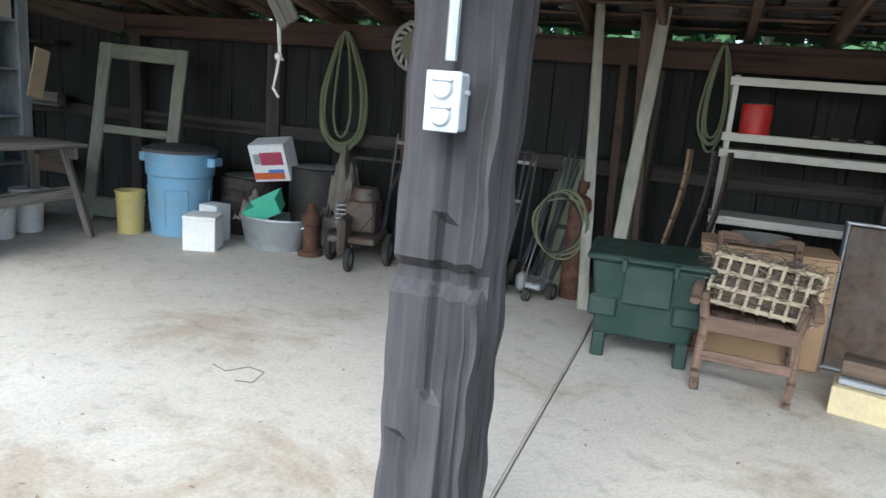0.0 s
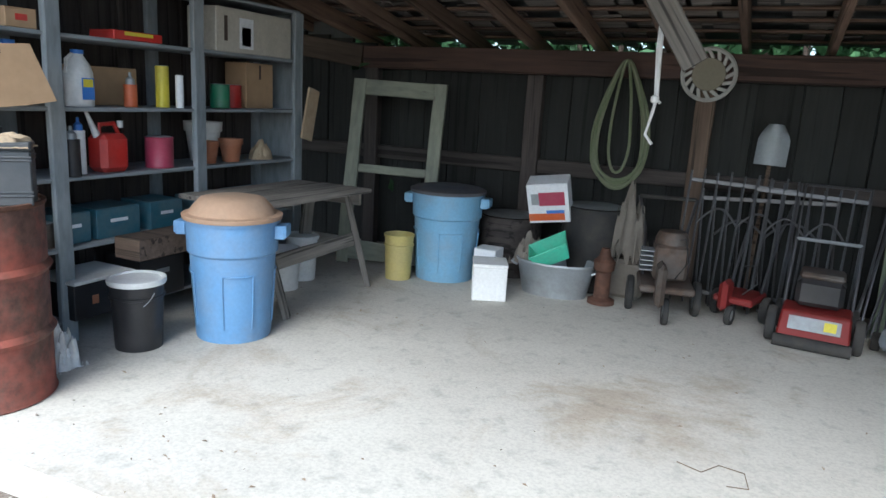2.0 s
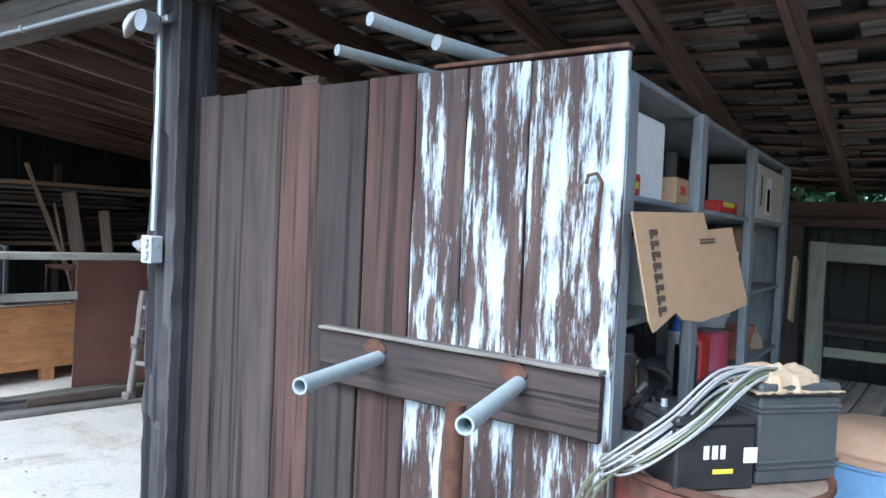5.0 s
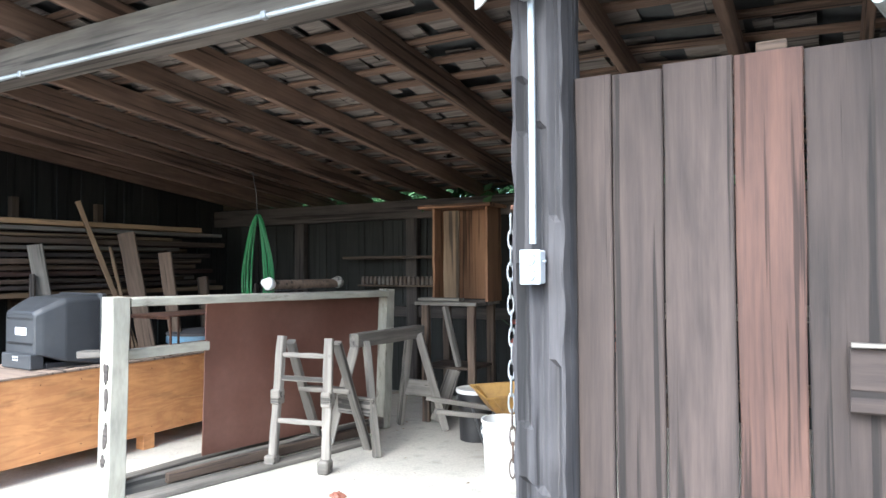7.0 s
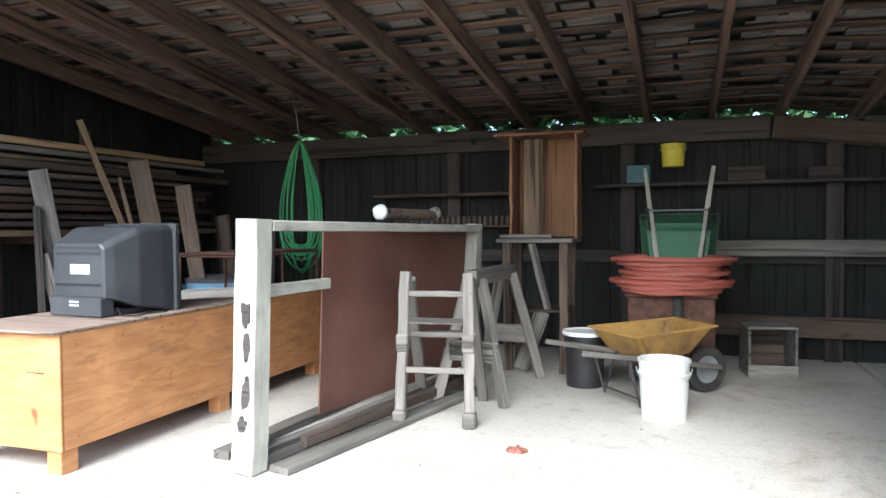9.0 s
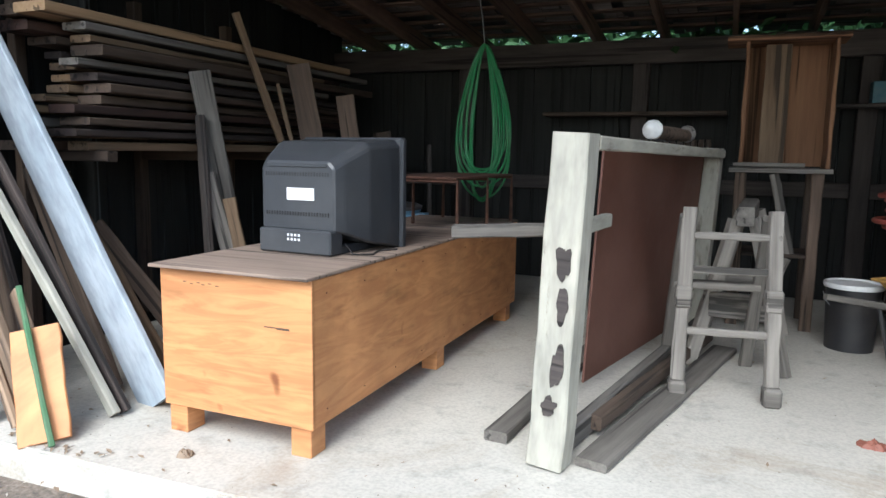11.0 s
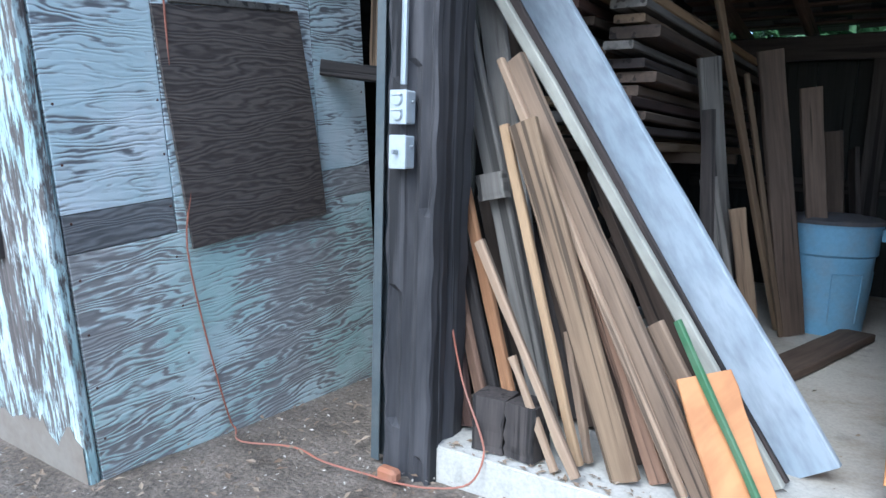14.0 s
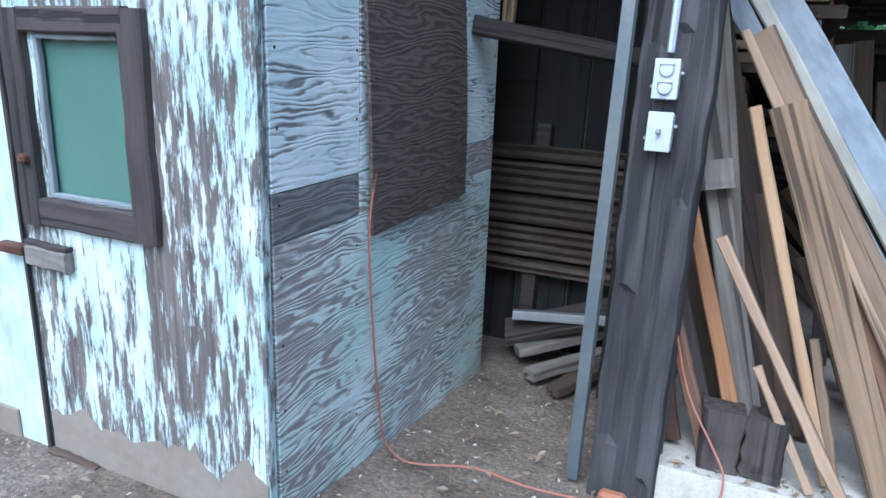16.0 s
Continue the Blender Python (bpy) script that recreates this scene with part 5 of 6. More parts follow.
# pipes lying on top of the plank wall
for a, b, r in (((-7.17, 1.95, 2.13), (-6.75, 3.6, 2.10), 0.02), ((-6.92, 1.83, 2.17), (-6.55, 3.4, 2.10), 0.022), ((-6.8, 2.02, 2.13), (-6.35, 3.6, 2.09), 0.026)):
    bm = bmesh.new()
    tube(bm, (a, b), r, 12)
    tagged(ob_of("pipe", bm, PVC, smooth=True), "long grey pipe lying on the shelf top", "pipe", "pipes on the shelves")
hk = empty("iron_hook", pose(-6.235, 2.045, 1.62), "bent iron hook hanging on the plank", "hook")
rod("bar", ((0, 0, -0.12), (0.008, 0, 0.0), (0.012, 0, 0.06), (-0.005, 0, 0.085), (-0.03, 0, 0.08), (-0.035, 0, 0.055)), 0.006, RUST, hk)

# ---- on the shelves (positions from the shelf front and along it) ----


def on_shelf(y, level, back=0.12):
    return Matrix.Translation((-6.17 - back, 2.1 + y, SHELF_Z[level] + 0.0115))


def jug(m, mat, label, h=0.3, w=0.15):
    j = empty("jug", m, label, "jug", "bottles on the shelves")
    turned("body", ((0, 0), (w * 0.48, 0), (w * 0.5, 0.01), (w * 0.5, h * 0.6), (w * 0.4, h * 0.75), (w * 0.2, h * 0.9), (w * 0.2, h * 0.94)), mat, j, None, 20)
    turned("cap", ((w * 0.22, h * 0.93), (w * 0.22, h), (0, h)), BLUEL, j, None, 14)
    rod("handle", ((-0.0, -w * 0.2, h * 0.92), (0.0, -w * 0.45, h * 0.82), (0, -w * 0.5, h * 0.58)), 0.012, mat, j)
    bars(j, Matrix.Translation((w * 0.505, 0, h * 0.32)) @ pose(0, 0, 0, 0, 90), ((0, 0, h * 0.38, w * 0.5),), BLUEL, "label_patch")
    bars(j, Matrix.Translation((w * 0.515, 0.0, h * 0.42)) @ pose(0, 0, 0, 0, 90), ((0, 0, h * 0.14, w * 0.4),), YEL, "label_patch")
    return j


jug(on_shelf(1.02, 3), WHITEP, "white bleach jug with a blue label")
jug(on_shelf(0.66, 3, 0.15), WHITEP, "white oil jug with a blue handle", 0.32)


def can(m, r, h, mat, label, cap=None, cat="can"):
    c = empty("paint_can", m, label, cat, "cans on the shelves")
    turned("body", ((0, 0), (r, 0), (r * 1.03, 0.006), (r, 0.012), (r, h - 0.012), (r * 1.03, h - 0.006), (r * 0.98, h), (0, h)), mat, c, None, 20)
    if cap:
        turned("cap", ((r * 0.7, h), (r * 0.66, h + 0.03), (r * 0.25, h + 0.045), (r * 0.22, h + 0.07), (0, h + 0.07)), cap, c, None, 14)
    else:
        turned("lid", ((r * 0.9, h), (r * 0.85, h + 0.004), (0, h + 0.003)), GALV, c, None, 18)
    return c


can(on_shelf(1.36, 3), 0.038, 0.13, ORANGE, "orange spray can with a grey cap", GALV)
can(on_shelf(1.60, 3), 0.04, 0.25, YEL, "tall yellow spray can")
can(on_shelf(1.68, 3, 0.06), 0.025, 0.2, LABELW, "slim white tube standing upright")
can(on_shelf(2.1, 3), 0.065, 0.16, plain("green_tin", (0.02, 0.2, 0.1), 0.4), "green tin with pale printing")
can(on_shelf(2.3, 3, 0.2), 0.07, 0.16, REDP, "red tin behind a green one")
can(on_shelf(1.0, 2), 0.035, 0.24, LABELW, "blue and white spray can", BLUEL)
can(on_shelf(1.56, 2), 0.085, 0.19, MAGENTA, "red and orange coffee tin with brushes in it")
can(on_shelf(0.9, 2, 0.05), 0.045, 0.2, BLACKP, "black and white patterned bottle", GALV)
gas = empty("gas_can", on_shelf(1.19, 2), "red plastic gas can with a spout", "gas can")
box("body", (0, 0, 0.11), (0.15, 0.19, 0.22), REDP, gas, 0.03)
rod("handle", ((0, -0.06, 0.21), (0, -0.05, 0.27), (0, 0.04, 0.275), (0, 0.07, 0.22)), 0.014, REDP, gas)
turned("spout", ((0.022, 0), (0.02, 0.03), (0.008, 0.17), (0, 0.17)), WHITEP, gas, pose(0, -0.07, 0.2, 25, 0, 0), 12)
turned("cap", ((0.018, 0), (0.018, 0.04), (0, 0.04)), WHITEP, gas, pose(0, 0.085, 0.25), 12)


def flower_pot(m, r, h, mat, label):
    p = empty("flower_pot", m, label, "flower pot", "flower pots")
    turned("pot", ((0, 0), (r * 0.68, 0), (r * 0.9, h * 0.75), (r, h * 0.76), (r * 1.02, h), (r * 0.9, h), (r * 0.62, 0.02), (0, 0.02)), mat, p, None, 20)
    return p


flower_pot(on_shelf(1.98, 2), 0.075, 0.15, CLAY, "plain terracotta flower pot")
flower_pot(on_shelf(2.2, 2), 0.085, 0.16, CLAY, "terracotta flower pot, dusty")
flower_pot(on_shelf(2.1, 2, 0.28), 0.13, 0.27, WHITEP, "large dusty white pot")
crumple("paper_bag", on_shelf(2.52, 2), 0.2, 0.24, 0.15, CLOTH, "crumpled pale paper bag", "bag", 5)


def carton(m, s, mat, label, prints=(), name="cardboard_box", cat="box"):
    c = empty(name, m, label, cat, "boxes on the shelves")
    box("body", (0, 0, s[2] / 2), s, mat, c, 0.004)
    box("flap", (0, 0, s[2] + 0.002), (s[0] * 0.98, s[1] * 0.98, 0.004), mat, c, 0)
    for x, z, w, h, pm in prints:
        box("print", (s[0] / 2 + 0.001, x, z), (0.002, w, h), pm, c, 0)
    return c


carton(on_shelf(0.3, 4, 0.2), (0.3, 0.36, 0.26), FOAM, "white foam cooler box with marks on it")
carton(on_shelf(0.1, 4, 0.06), (0.08, 0.14, 0.06), REDP, "small red and yellow box", ((0, 0.03, 0.1, 0.02, YEL),))
carton(on_shelf(0.66, 4, 0.08), (0.1, 0.16, 0.09), CARD, "small cardboard box with red print", ((0, 0.05, 0.06, 0.03, REDP),))
carton(on_shelf(2.35, 4, 0.14), (0.25, 0.78, 0.28), plain("cream_carton", (0.5, 0.47, 0.4), 0.8), "long cream carton with a dark printed picture", ((-0.1, 0.13, 0.14, 0.2, LABELW), (-0.1, 0.11, 0.09, 0.12, PRINTD), (-0.3, 0.15, 0.03, 0.16, PRINTD)))
carton(on_shelf(1.35, 4, 0.12), (0.2, 0.34, 0.045), REDP, "red and yellow tool case", ((0, 0.035, 0.2, 0.02, YEL),), "tool_case", "tool case")
carton(on_shelf(1.3, 3, 0.33), (0.1, 0.5, 0.22), CARD, "brown cardboard box behind the bottles")
carton(on_shelf(2.55, 3, 0.25), (0.2, 0.3, 0.32), CARD, "brown cardboard carton with tape", ((0, 0.26, 0.02, 0.1, PRINTD),))
carton(on_shelf(0.9, 1, 0.2), (0.26, 0.22, 0.17), TEAL, "dark teal box with pale print", ((0, 0.1, 0.1, 0.02, LABELW),))
carton(on_shelf(1.2, 1, 0.2), (0.26, 0.3, 0.17), TEAL, "dark teal box with pale print", ((0, 0.1, 0.12, 0.02, LABELW),))
carton(on_shelf(1.56, 1, 0.2), (0.26, 0.26, 0.17), TEAL, "dark teal box with pale print", ((0, 0.1, 0.1, 0.02, LABELW),))
carton(on_shelf(2.05, 1, 0.2), (0.26, 0.36, 0.15), TEAL, "dark teal box with pale print", ((0, 0.1, 0.12, 0.02, LABELW),))
carton(on_shelf(2.48, 1, 0.2), (0.26, 0.36, 0.15), TEAL, "dark teal box with pale print", ((0, 0.1, 0.12, 0.02, LABELW),))
carton(on_shelf(1.35, 1, 0.0) @ Matrix.Translation((0.1, 0, -0.1)), (0.2, 0.5, 0.12), OLD, "old brown wooden tray", (), "wooden_tray", "tray")
carton(on_shelf(0.98, 0, 0.1), (0.3, 0.38, 0.2), BLACKP, "black plastic crate with a pale lid", ((-0.06, 0.1, 0.04, 0.05, CLAY), (0.07, 0.08, 0.05, 0.06, LABELW)))
carton(on_shelf(1.42, 0, 0.12), (0.3, 0.34, 0.26), BLACKP, "black plastic storage box", ((0, 0.16, 0.1, 0.03, GALV),))
box("lid", (-6.27, 3.08, 0.345), (0.34, 0.4, 0.02), WHITEP, shelf, 0.004, m=Matrix.Translation((6.17, -2.1, 0)))
# clutter of jars, a black hose and tools in the lower near bay
for y, r, h, mat in ((0.15, 0.06, 0.2, GALV), (0.3, 0.05, 0.24, MACHINE), (0.45, 0.06, 0.17, BLACKP), (0.58, 0.045, 0.26, GREYBAT), (0.7, 0.05, 0.15, YELLOWP)):
    can(on_shelf(y, 2, 0.1 + 0.1 * (y > 0.4)), r, h, mat, "dusty jar among old parts", None, "jar")
    can(on_shelf(y + 0.05, 1, 0.12), r * 1.2, h * 0.9, MACHINE, "dusty jar among old parts", None, "jar")
bh = empty("black_hose", on_shelf(0.35, 2, 0.02), "loop of black rubber hose on the shelf", "hose")
rod("loop", [(0.02 * math.sin(3 * t), 0.14 * math.cos(t), 0.1 + 0.1 * math.sin(t)) for t in [2 * math.pi * k / 20 for k in range(20)]], 0.018, BLACKP, bh, closed=True)

# cardboard sheet hung on the shelf front, with printed bars
sheet = empty("cardboard_sheet", Matrix.Translation((-6.05, 2.42, 1.44)) @ pose(0, 0, 0, 0, -6, -13) @ pose(0, 0, 0, 3, 0, 0), "flat cardboard sheet with dark printed letters hung on the shelf", "cardboard")
bm = bmesh.new()
out = [(-0.35, 0.18), (0.06, 0.175), (0.08, 0.12), (0.25, 0.125), (0.33, -0.14), (0.2, -0.155), (0.0, -0.165), (-0.12, -0.145), (-0.15, -0.12), (-0.28, -0.165), (-0.3, -0.13)]
f = bm.faces.new([bm.verts.new((0, y, z)) for y, z in out])
r = bmesh.ops.extrude_face_region(bm, geom=[f])
bmesh.ops.translate(bm, vec=(0.006, 0, 0), verts=[v for v in r["geom"] if isinstance(v, bmesh.types.BMVert)])
ob_of("sheet", bm, CARD, sheet)
for k in range(8):
    box("letter_bar", (0.0075, -0.25 + 0.003 * k, 0.12 - k * 0.032), (0.002, 0.045, 0.016), PRINTD, sheet, 0)
    box("letter_bar", (0.0075, -0.262 + 0.003 * k, 0.108 - k * 0.032), (0.002, 0.012, 0.014), PRINTD, sheet, 0)
for z in (0.09, 0.08):
    box("print_line", (0.0075, 0.07, z), (0.002, 0.1, 0.005), PRINTD, sheet, 0)

# bag on the floor by the drum
crumple("plastic_bag", pose(-5.93, 2.66, 0.0), 0.22, 0.2, 0.26, WHITEP, "crumpled white and blue plastic bag", "bag", 8)

# ---- work bench ----
bench = empty("work_bench", pose(-5.8, 4.3, 0), "rough grey bench top on splayed wooden legs", "bench")
for k in range(3):
    plank("board", (-0.28 + k * 0.23, -0.6, 0.735), (-0.22 + k * 0.23, 0.56, 0.735), 0.222, 0.03, GREYW, bench)
plank("apron", (-0.32, 0.5, 0.67), (0.28, 0.5, 0.67), 0.03, 0.09, GREYW, bench)
for y in (-0.5, 0.48):
    for a, b in ((0.32, 0.17), (-0.3, -0.15)):
        plank("leg", (a, y + 0.1, 0), (b, y, 0.72), 0.09, 0.045, GREYW, bench)
plank("stretcher", (0.2, -0.5, 0.34), (0.22, 0.52, 0.36), 0.03, 0.1, GREYW, bench)
bucket(pose(-5.95, 4.45, 0), 0.13, 0.3, WHITEP, "dirty white pail under the bench", None, "buckets")
bucket(pose(-6.0, 4.75, 0), 0.12, 0.34, WHITEP, "dirty white pail under the bench", WHITEP, "buckets")
rag = tagged(box("cloth_rag", (-6.12, 5.0, 1.25), (0.02, 0.14, 0.4), CLOTH, None, 0.005, m=Matrix.Translation((-6.12, 5.0, 1.25)) @ pose(0, 0, 0, -14) @ Matrix.Translation((6.12, -5.0, -1.25))), "grey cloth hanging on the shelf end", "cloth")

# ---- bay with the tools ----
DULLW = peeling("dull_grey_green_paint", ((0.25, 0.26, 0.2), (0.2, 0.21, 0.17)), (0.17, 0.15, 0.12), (0.07, 0.06, 0.05), 0.6)
fr = empty("door_frame", Matrix.Translation((-5.69, 5.45, 0)) @ pose(0, 0, 0, -11, 1.5, 16), "weathered grey-green wooden screen door frame leaning", "door frame")
for x in (-0.35, 0.35):
    stud("stile", x, 0, 0, 1.57, 0.11, 0.04, DULLW, fr)
for z, h in ((1.51, 0.13), (0.82, 0.07), (0.12, 0.16)):
    plank("rail", (-0.294, 0, z), (0.294, 0, z), 0.036, h, DULLW, fr)

foam = empty("foam_box", pose(-4.59, 5.15, 0, 0, 0, 24), "white foam box with a fitted lid", "box")
box("body", (0, 0, 0.125), (0.25, 0.26, 0.25), FOAM, foam, 0.006)
box("lid", (0, 0, 0.263), (0.256, 0.266, 0.025), FOAM, foam, 0.005)
tub = empty("wash_tub", pose(-4.2, 5.55, 0, 0, 0, 2), "oval galvanised wash tub full of odds and ends", "tub")
bm = bmesh.new()
lathe(bm, ((0, 0.01), (0.24, 0.01), (0.25, 0), (0.3, 0.24), (0.312, 0.25), (0.31, 0.265), (0.295, 0.26), (0.25, 0.04), (0, 0.03)), 36)
for v in bm.verts:
    v.co.y *= 0.66
ob_of("body", bm, GALV, tub, smooth=True)
for sx in (-1, 1):
    rod("handle", ((sx * 0.29, -0.06, 0.2), (sx * 0.34, -0.05, 0.22), (sx * 0.34, 0.05, 0.22), (sx * 0.29, 0.06, 0.2)), 0.008, GALV, tub)
bin_ = empty("plastic_bin", Matrix.Translation((-4.2, 5.5, 0.28)) @ pose(0, 0, 0, 20, -28, 10), "mint green plastic bin lying in the tub", "bin")
bm = bmesh.new()
bx(bm, (0, 0, 0.07), (0.3, 0.2, 0.13))
bmesh.ops.delete(bm, geom=[f for f in bm.faces if f.normal.z > 0.9], context="FACES_ONLY")
for v in bm.verts:
    if v.co.z < 0.05:
        v.co.x *= 0.8
        v.co.y *= 0.75
bmesh.ops.solidify(bm, geom=bm.faces[:], thickness=0.005)
ob_of("body", bm, GREENP, bin_)
rod("rim", ((-0.15, -0.1, 0.135), (0.15, -0.1, 0.135), (0.15, 0.1, 0.135), (-0.15, 0.1, 0.135)), 0.008, GREENP, bin_, closed=True)
crumple("tarp", pose(-4.45, 5.62, 0.22), 0.3, 0.28, 0.22, SACK, "dark grey tarp stuffed in the tub", "tarp", 11)
cardb = carton(Matrix.Translation((-4.33, 5.78, 0.55)) @ pose(0, 0, 0, 8, 16, -80), (0.2, 0.32, 0.32), LABELW, "printed white and orange carton lying tilted", ((0.03, 0.2, 0.2, 0.11, MAGENTA), (-0.1, 0.2, 0.06, 0.09, GALV), (-0.02, 0.05, 0.28, 0.06, ORANGE), (0.05, 0.09, 0.14, 0.03, BLUEL)))
carton(pose(-4.72, 5.45, 0.0), (0.18, 0.18, 0.3), LABELW, "stack of old pale papers", (), "paper_stack", "papers")
can(pose(-4.02, 5.95, 0), 0.26, 0.66, RUBBER, "dark rubber barrel behind the tub", None, "barrel")
can(pose(-4.75, 6.0, 0), 0.27, 0.5, DARK, "dark round container in the shade", None, "barrel")
bag = crumple("canvas_bag", pose(-3.72, 5.85, 0.3), 0.36, 0.34, 0.62, SACK, "grey canvas grass bag standing up", "bag", 21)
box("bag_stand", (0, 0, -0.15), (0.3, 0.26, 0.3), SACK, bag, 0.03)
turned("cast_iron_pump", ((0, 0), (0.1, 0), (0.1, 0.03), (0.06, 0.05), (0.055, 0.24), (0.075, 0.26), (0.08, 0.32), (0.045, 0.36), (0.03, 0.42), (0, 0.42)), RUST, None, pose(-3.82, 5.5, 0), 20)
tagged(bpy.data.objects["cast_iron_pump"], "rusty cast iron pump body on the floor", "pump")


def machine(m, label, body_mat, s=1.0, tall=0.75, engine=True):
    """A walk-behind yard tool: wheels, deck, engine and a bent handle."""
    e = empty("lawn_edger", m, label, "lawn edger", "old yard machines")
    for x in (-0.2, 0.2):
        wheel("wheel", 0.11 * s, 0.05, e, pose(x * s, 0.05, 0.11 * s, 0, 90))
    wheel("wheel", 0.08 * s, 0.04, e, pose(0, -0.22 * s, 0.08 * s, 0, 90))
    box("deck", (0, 0.0, 0.2 * s), (0.32 * s, 0.4 * s, 0.05), body_mat, e, 0.012)
    if engine:
        box("engine", (0.02, 0.05, 0.34 * s), (0.2 * s, 0.22 * s, 0.22 * s), MACHINE, e, 0.02)
        turned("flywheel_cover", ((0, 0.06), (0.08 * s, 0.05), (0.1 * s, 0.0), (0.1 * s, -0.04)), MACHINE, e, pose(0.02, 0.05, 0.48 * s), 18)
        for k in range(5):
            box("fin", (-0.12 * s, 0.03, (0.28 + k * 0.03) * s), (0.08 * s, 0.12 * s, 0.008), GALV, e, 0.001)
    box("guard", (-0.05, -0.2 * s, 0.24 * s), (0.06, 0.2 * s, 0.26 * s), body_mat, e, 0.03)
    for x in (-0.13, 0.13):
        rod("handle", ((x * s, 0.1, 0.2 * s), (x * s, 0.35, tall * 0.7), (x * 1.4 * s, 0.5, tall)), 0.012, IRON, e)
    rod("grip", ((-0.18 * s, 0.5, tall), (0.18 * s, 0.5, tall)), 0.015, RUBBER, e)
    rod("spark_lead", ((0, 0, 0.46 * s), (0.1, -0.08, 0.5 * s), (0.13, -0.1, 0.36 * s), (0.05, -0.14, 0.26 * s)), 0.005, BLACKP, e)
    return e


machine(pose(-3.38, 5.48, 0, 0, 0, 12), "old grey lawn edger with a small engine and rubber wheels", MACHINE, 1.15, 0.78)
machine(pose(-2.88, 5.68, 0, 0, 0, -15), "old red cultivator with a worn deck", MOWRED, 0.85, 0.85, False)
machine(pose(-1.95, 5.42, 0, 0, 0, -12), "small grey edging tool on little wheels", GALV, 0.55, 0.45, False)

mow = empty("reel_mower", pose(-2.42, 5.32, 0, 0, 0, -5), "red reel lawn mower with black rubber wheels", "lawn mower")
for x in (-0.25, 0.25):
    wheel("wheel", 0.115, 0.055, mow, pose(x, 0.0, 0.115, 0, 90), BLACKP)
    wheel("wheel", 0.1, 0.05, mow, pose(x * 0.9, 0.36, 0.1, 0, 90), BLACKP)
bm = bmesh.new()
a = [bm.verts.new(p) for p in ((-0.21, -0.1, 0.07), (0.21, -0.1, 0.07), (0.2, 0.0, 0.22), (-0.2, 0.0, 0.22))]
b = [bm.verts.new(p) for p in ((-0.21, 0.2, 0.07), (0.21, 0.2, 0.07), (0.2, 0.2, 0.24), (-0.2, 0.2, 0.24))]
bm.faces.new(a)
bm.faces.new(b[::-1])
for i in range(4):
    bm.faces.new((a[i], a[(i + 1) % 4], b[(i + 1) % 4], b[i]))
ob_of("hood", bm, MOWRED, mow, bevel=0.012)
box("badge", (0, -0.052, 0.155), (0.3, 0.004, 0.09), GALV, mow, 0, m=Matrix.Translation((0, -0.052, 0.155)) @ pose(0, 0, 0, -34) @ Matrix.Translation((0, 0.048, -0.155)))
box("emblem", (0.09, -0.058, 0.155), (0.07, 0.004, 0.06), YEL, mow, 0, m=Matrix.Translation((0.0, -0.054, 0.155)) @ pose(0, 0, 0, -34) @ Matrix.Translation((0, 0.046, -0.155)))
rod("roller", ((-0.22, -0.12, 0.045), (0.22, -0.12, 0.045)), 0.04, RUBBER, mow, seg=14)
box("engine", (0.0, 0.16, 0.34), (0.28, 0.26, 0.18), BLACKP, mow, 0.03)
box("cover", (0.0, 0.16, 0.45), (0.26, 0.24, 0.04), MACHINE, mow, 0.015)
rod("handle", ((-0.2, 0.22, 0.2), (-0.2, 0.45, 0.62), (-0.2, 0.6, 0.98), (0.2, 0.6, 0.98), (0.2, 0.45, 0.62), (0.2, 0.22, 0.2)), 0.012, IRON, mow)
rod("crossbar", ((-0.2, 0.45, 0.62), (0.2, 0.45, 0.62)), 0.012, GALV, mow)


def fence(m, w, h, n, label):
    f = empty("iron_fence_panel", m, label, "fence panel", "iron fence panels")
    for z in (0.1, h - 0.07):
        box("rail", (0, 0, z), (w, 0.012, 0.03), IRON, f, 0.002)
    for i in range(n):
        x = -w / 2 + w * i / (n - 1)
        rod("bar", ((x, 0, 0), (x, 0, h + 0.02 * (i % 2))), 0.009, IRON, f, seg=6)
    for s in (-1, 1):
        rod("scroll", [(s * (w / 2 - 0.1) * (1 - t) + 0, -0.012, h * 0.62 + 0.12 * math.sin(t * 3.1)) for t in [k / 10 for k in range(11)]], 0.008, IRON, f, seg=6)
    return f


fence(Matrix.Translation((-3.0, 5.9, 0)) @ pose(0, 0, 0, -6, 2, 0), 0.75, 1.0, 9, "black wrought iron fence panel leaning on the wall")
fence(Matrix.Translation((-2.55, 5.84, 0)) @ pose(0, 0, 0, -8, 2, 2), 0.72, 0.98, 9, "black wrought iron fence panel leaning on the wall")
fence(Matrix.Translation((-2.75, 5.98, 0)) @ pose(0, 0, 0, -3, -3, 0), 0.9, 0.9, 11, "black wrought iron gate leaning on the wall")
for i in range(9):
    x = -2.18 + i * 0.035
    tagged(rod("iron_rod", ((x, 5.75 + 0.02 * (i % 3), 0), (x + RND.uniform(0.05, 0.25), 6.15, RND.uniform(0.8, 1.12))), 0.009, IRON, seg=6), "thin black iron rod leaning on the wall", "rod", "iron rods")
tank = empty("gas_cylinder", pose(-1.72, 5.62, 0), "rusty brown gas cylinder standing on the floor", "gas cylinder")
turned("body", ((0, 0), (0.085, 0), (0.088, 0.02), (0.088, 0.66), (0.07, 0.72), (0.03, 0.75), (0.03, 0.79), (0, 0.79)), RUST, tank, None, 24)
turned("valve", ((0, 0), (0.04, 0), (0.04, 0.05), (0, 0.05)), RUST, tank, pose(0, 0, 0.79), 12)
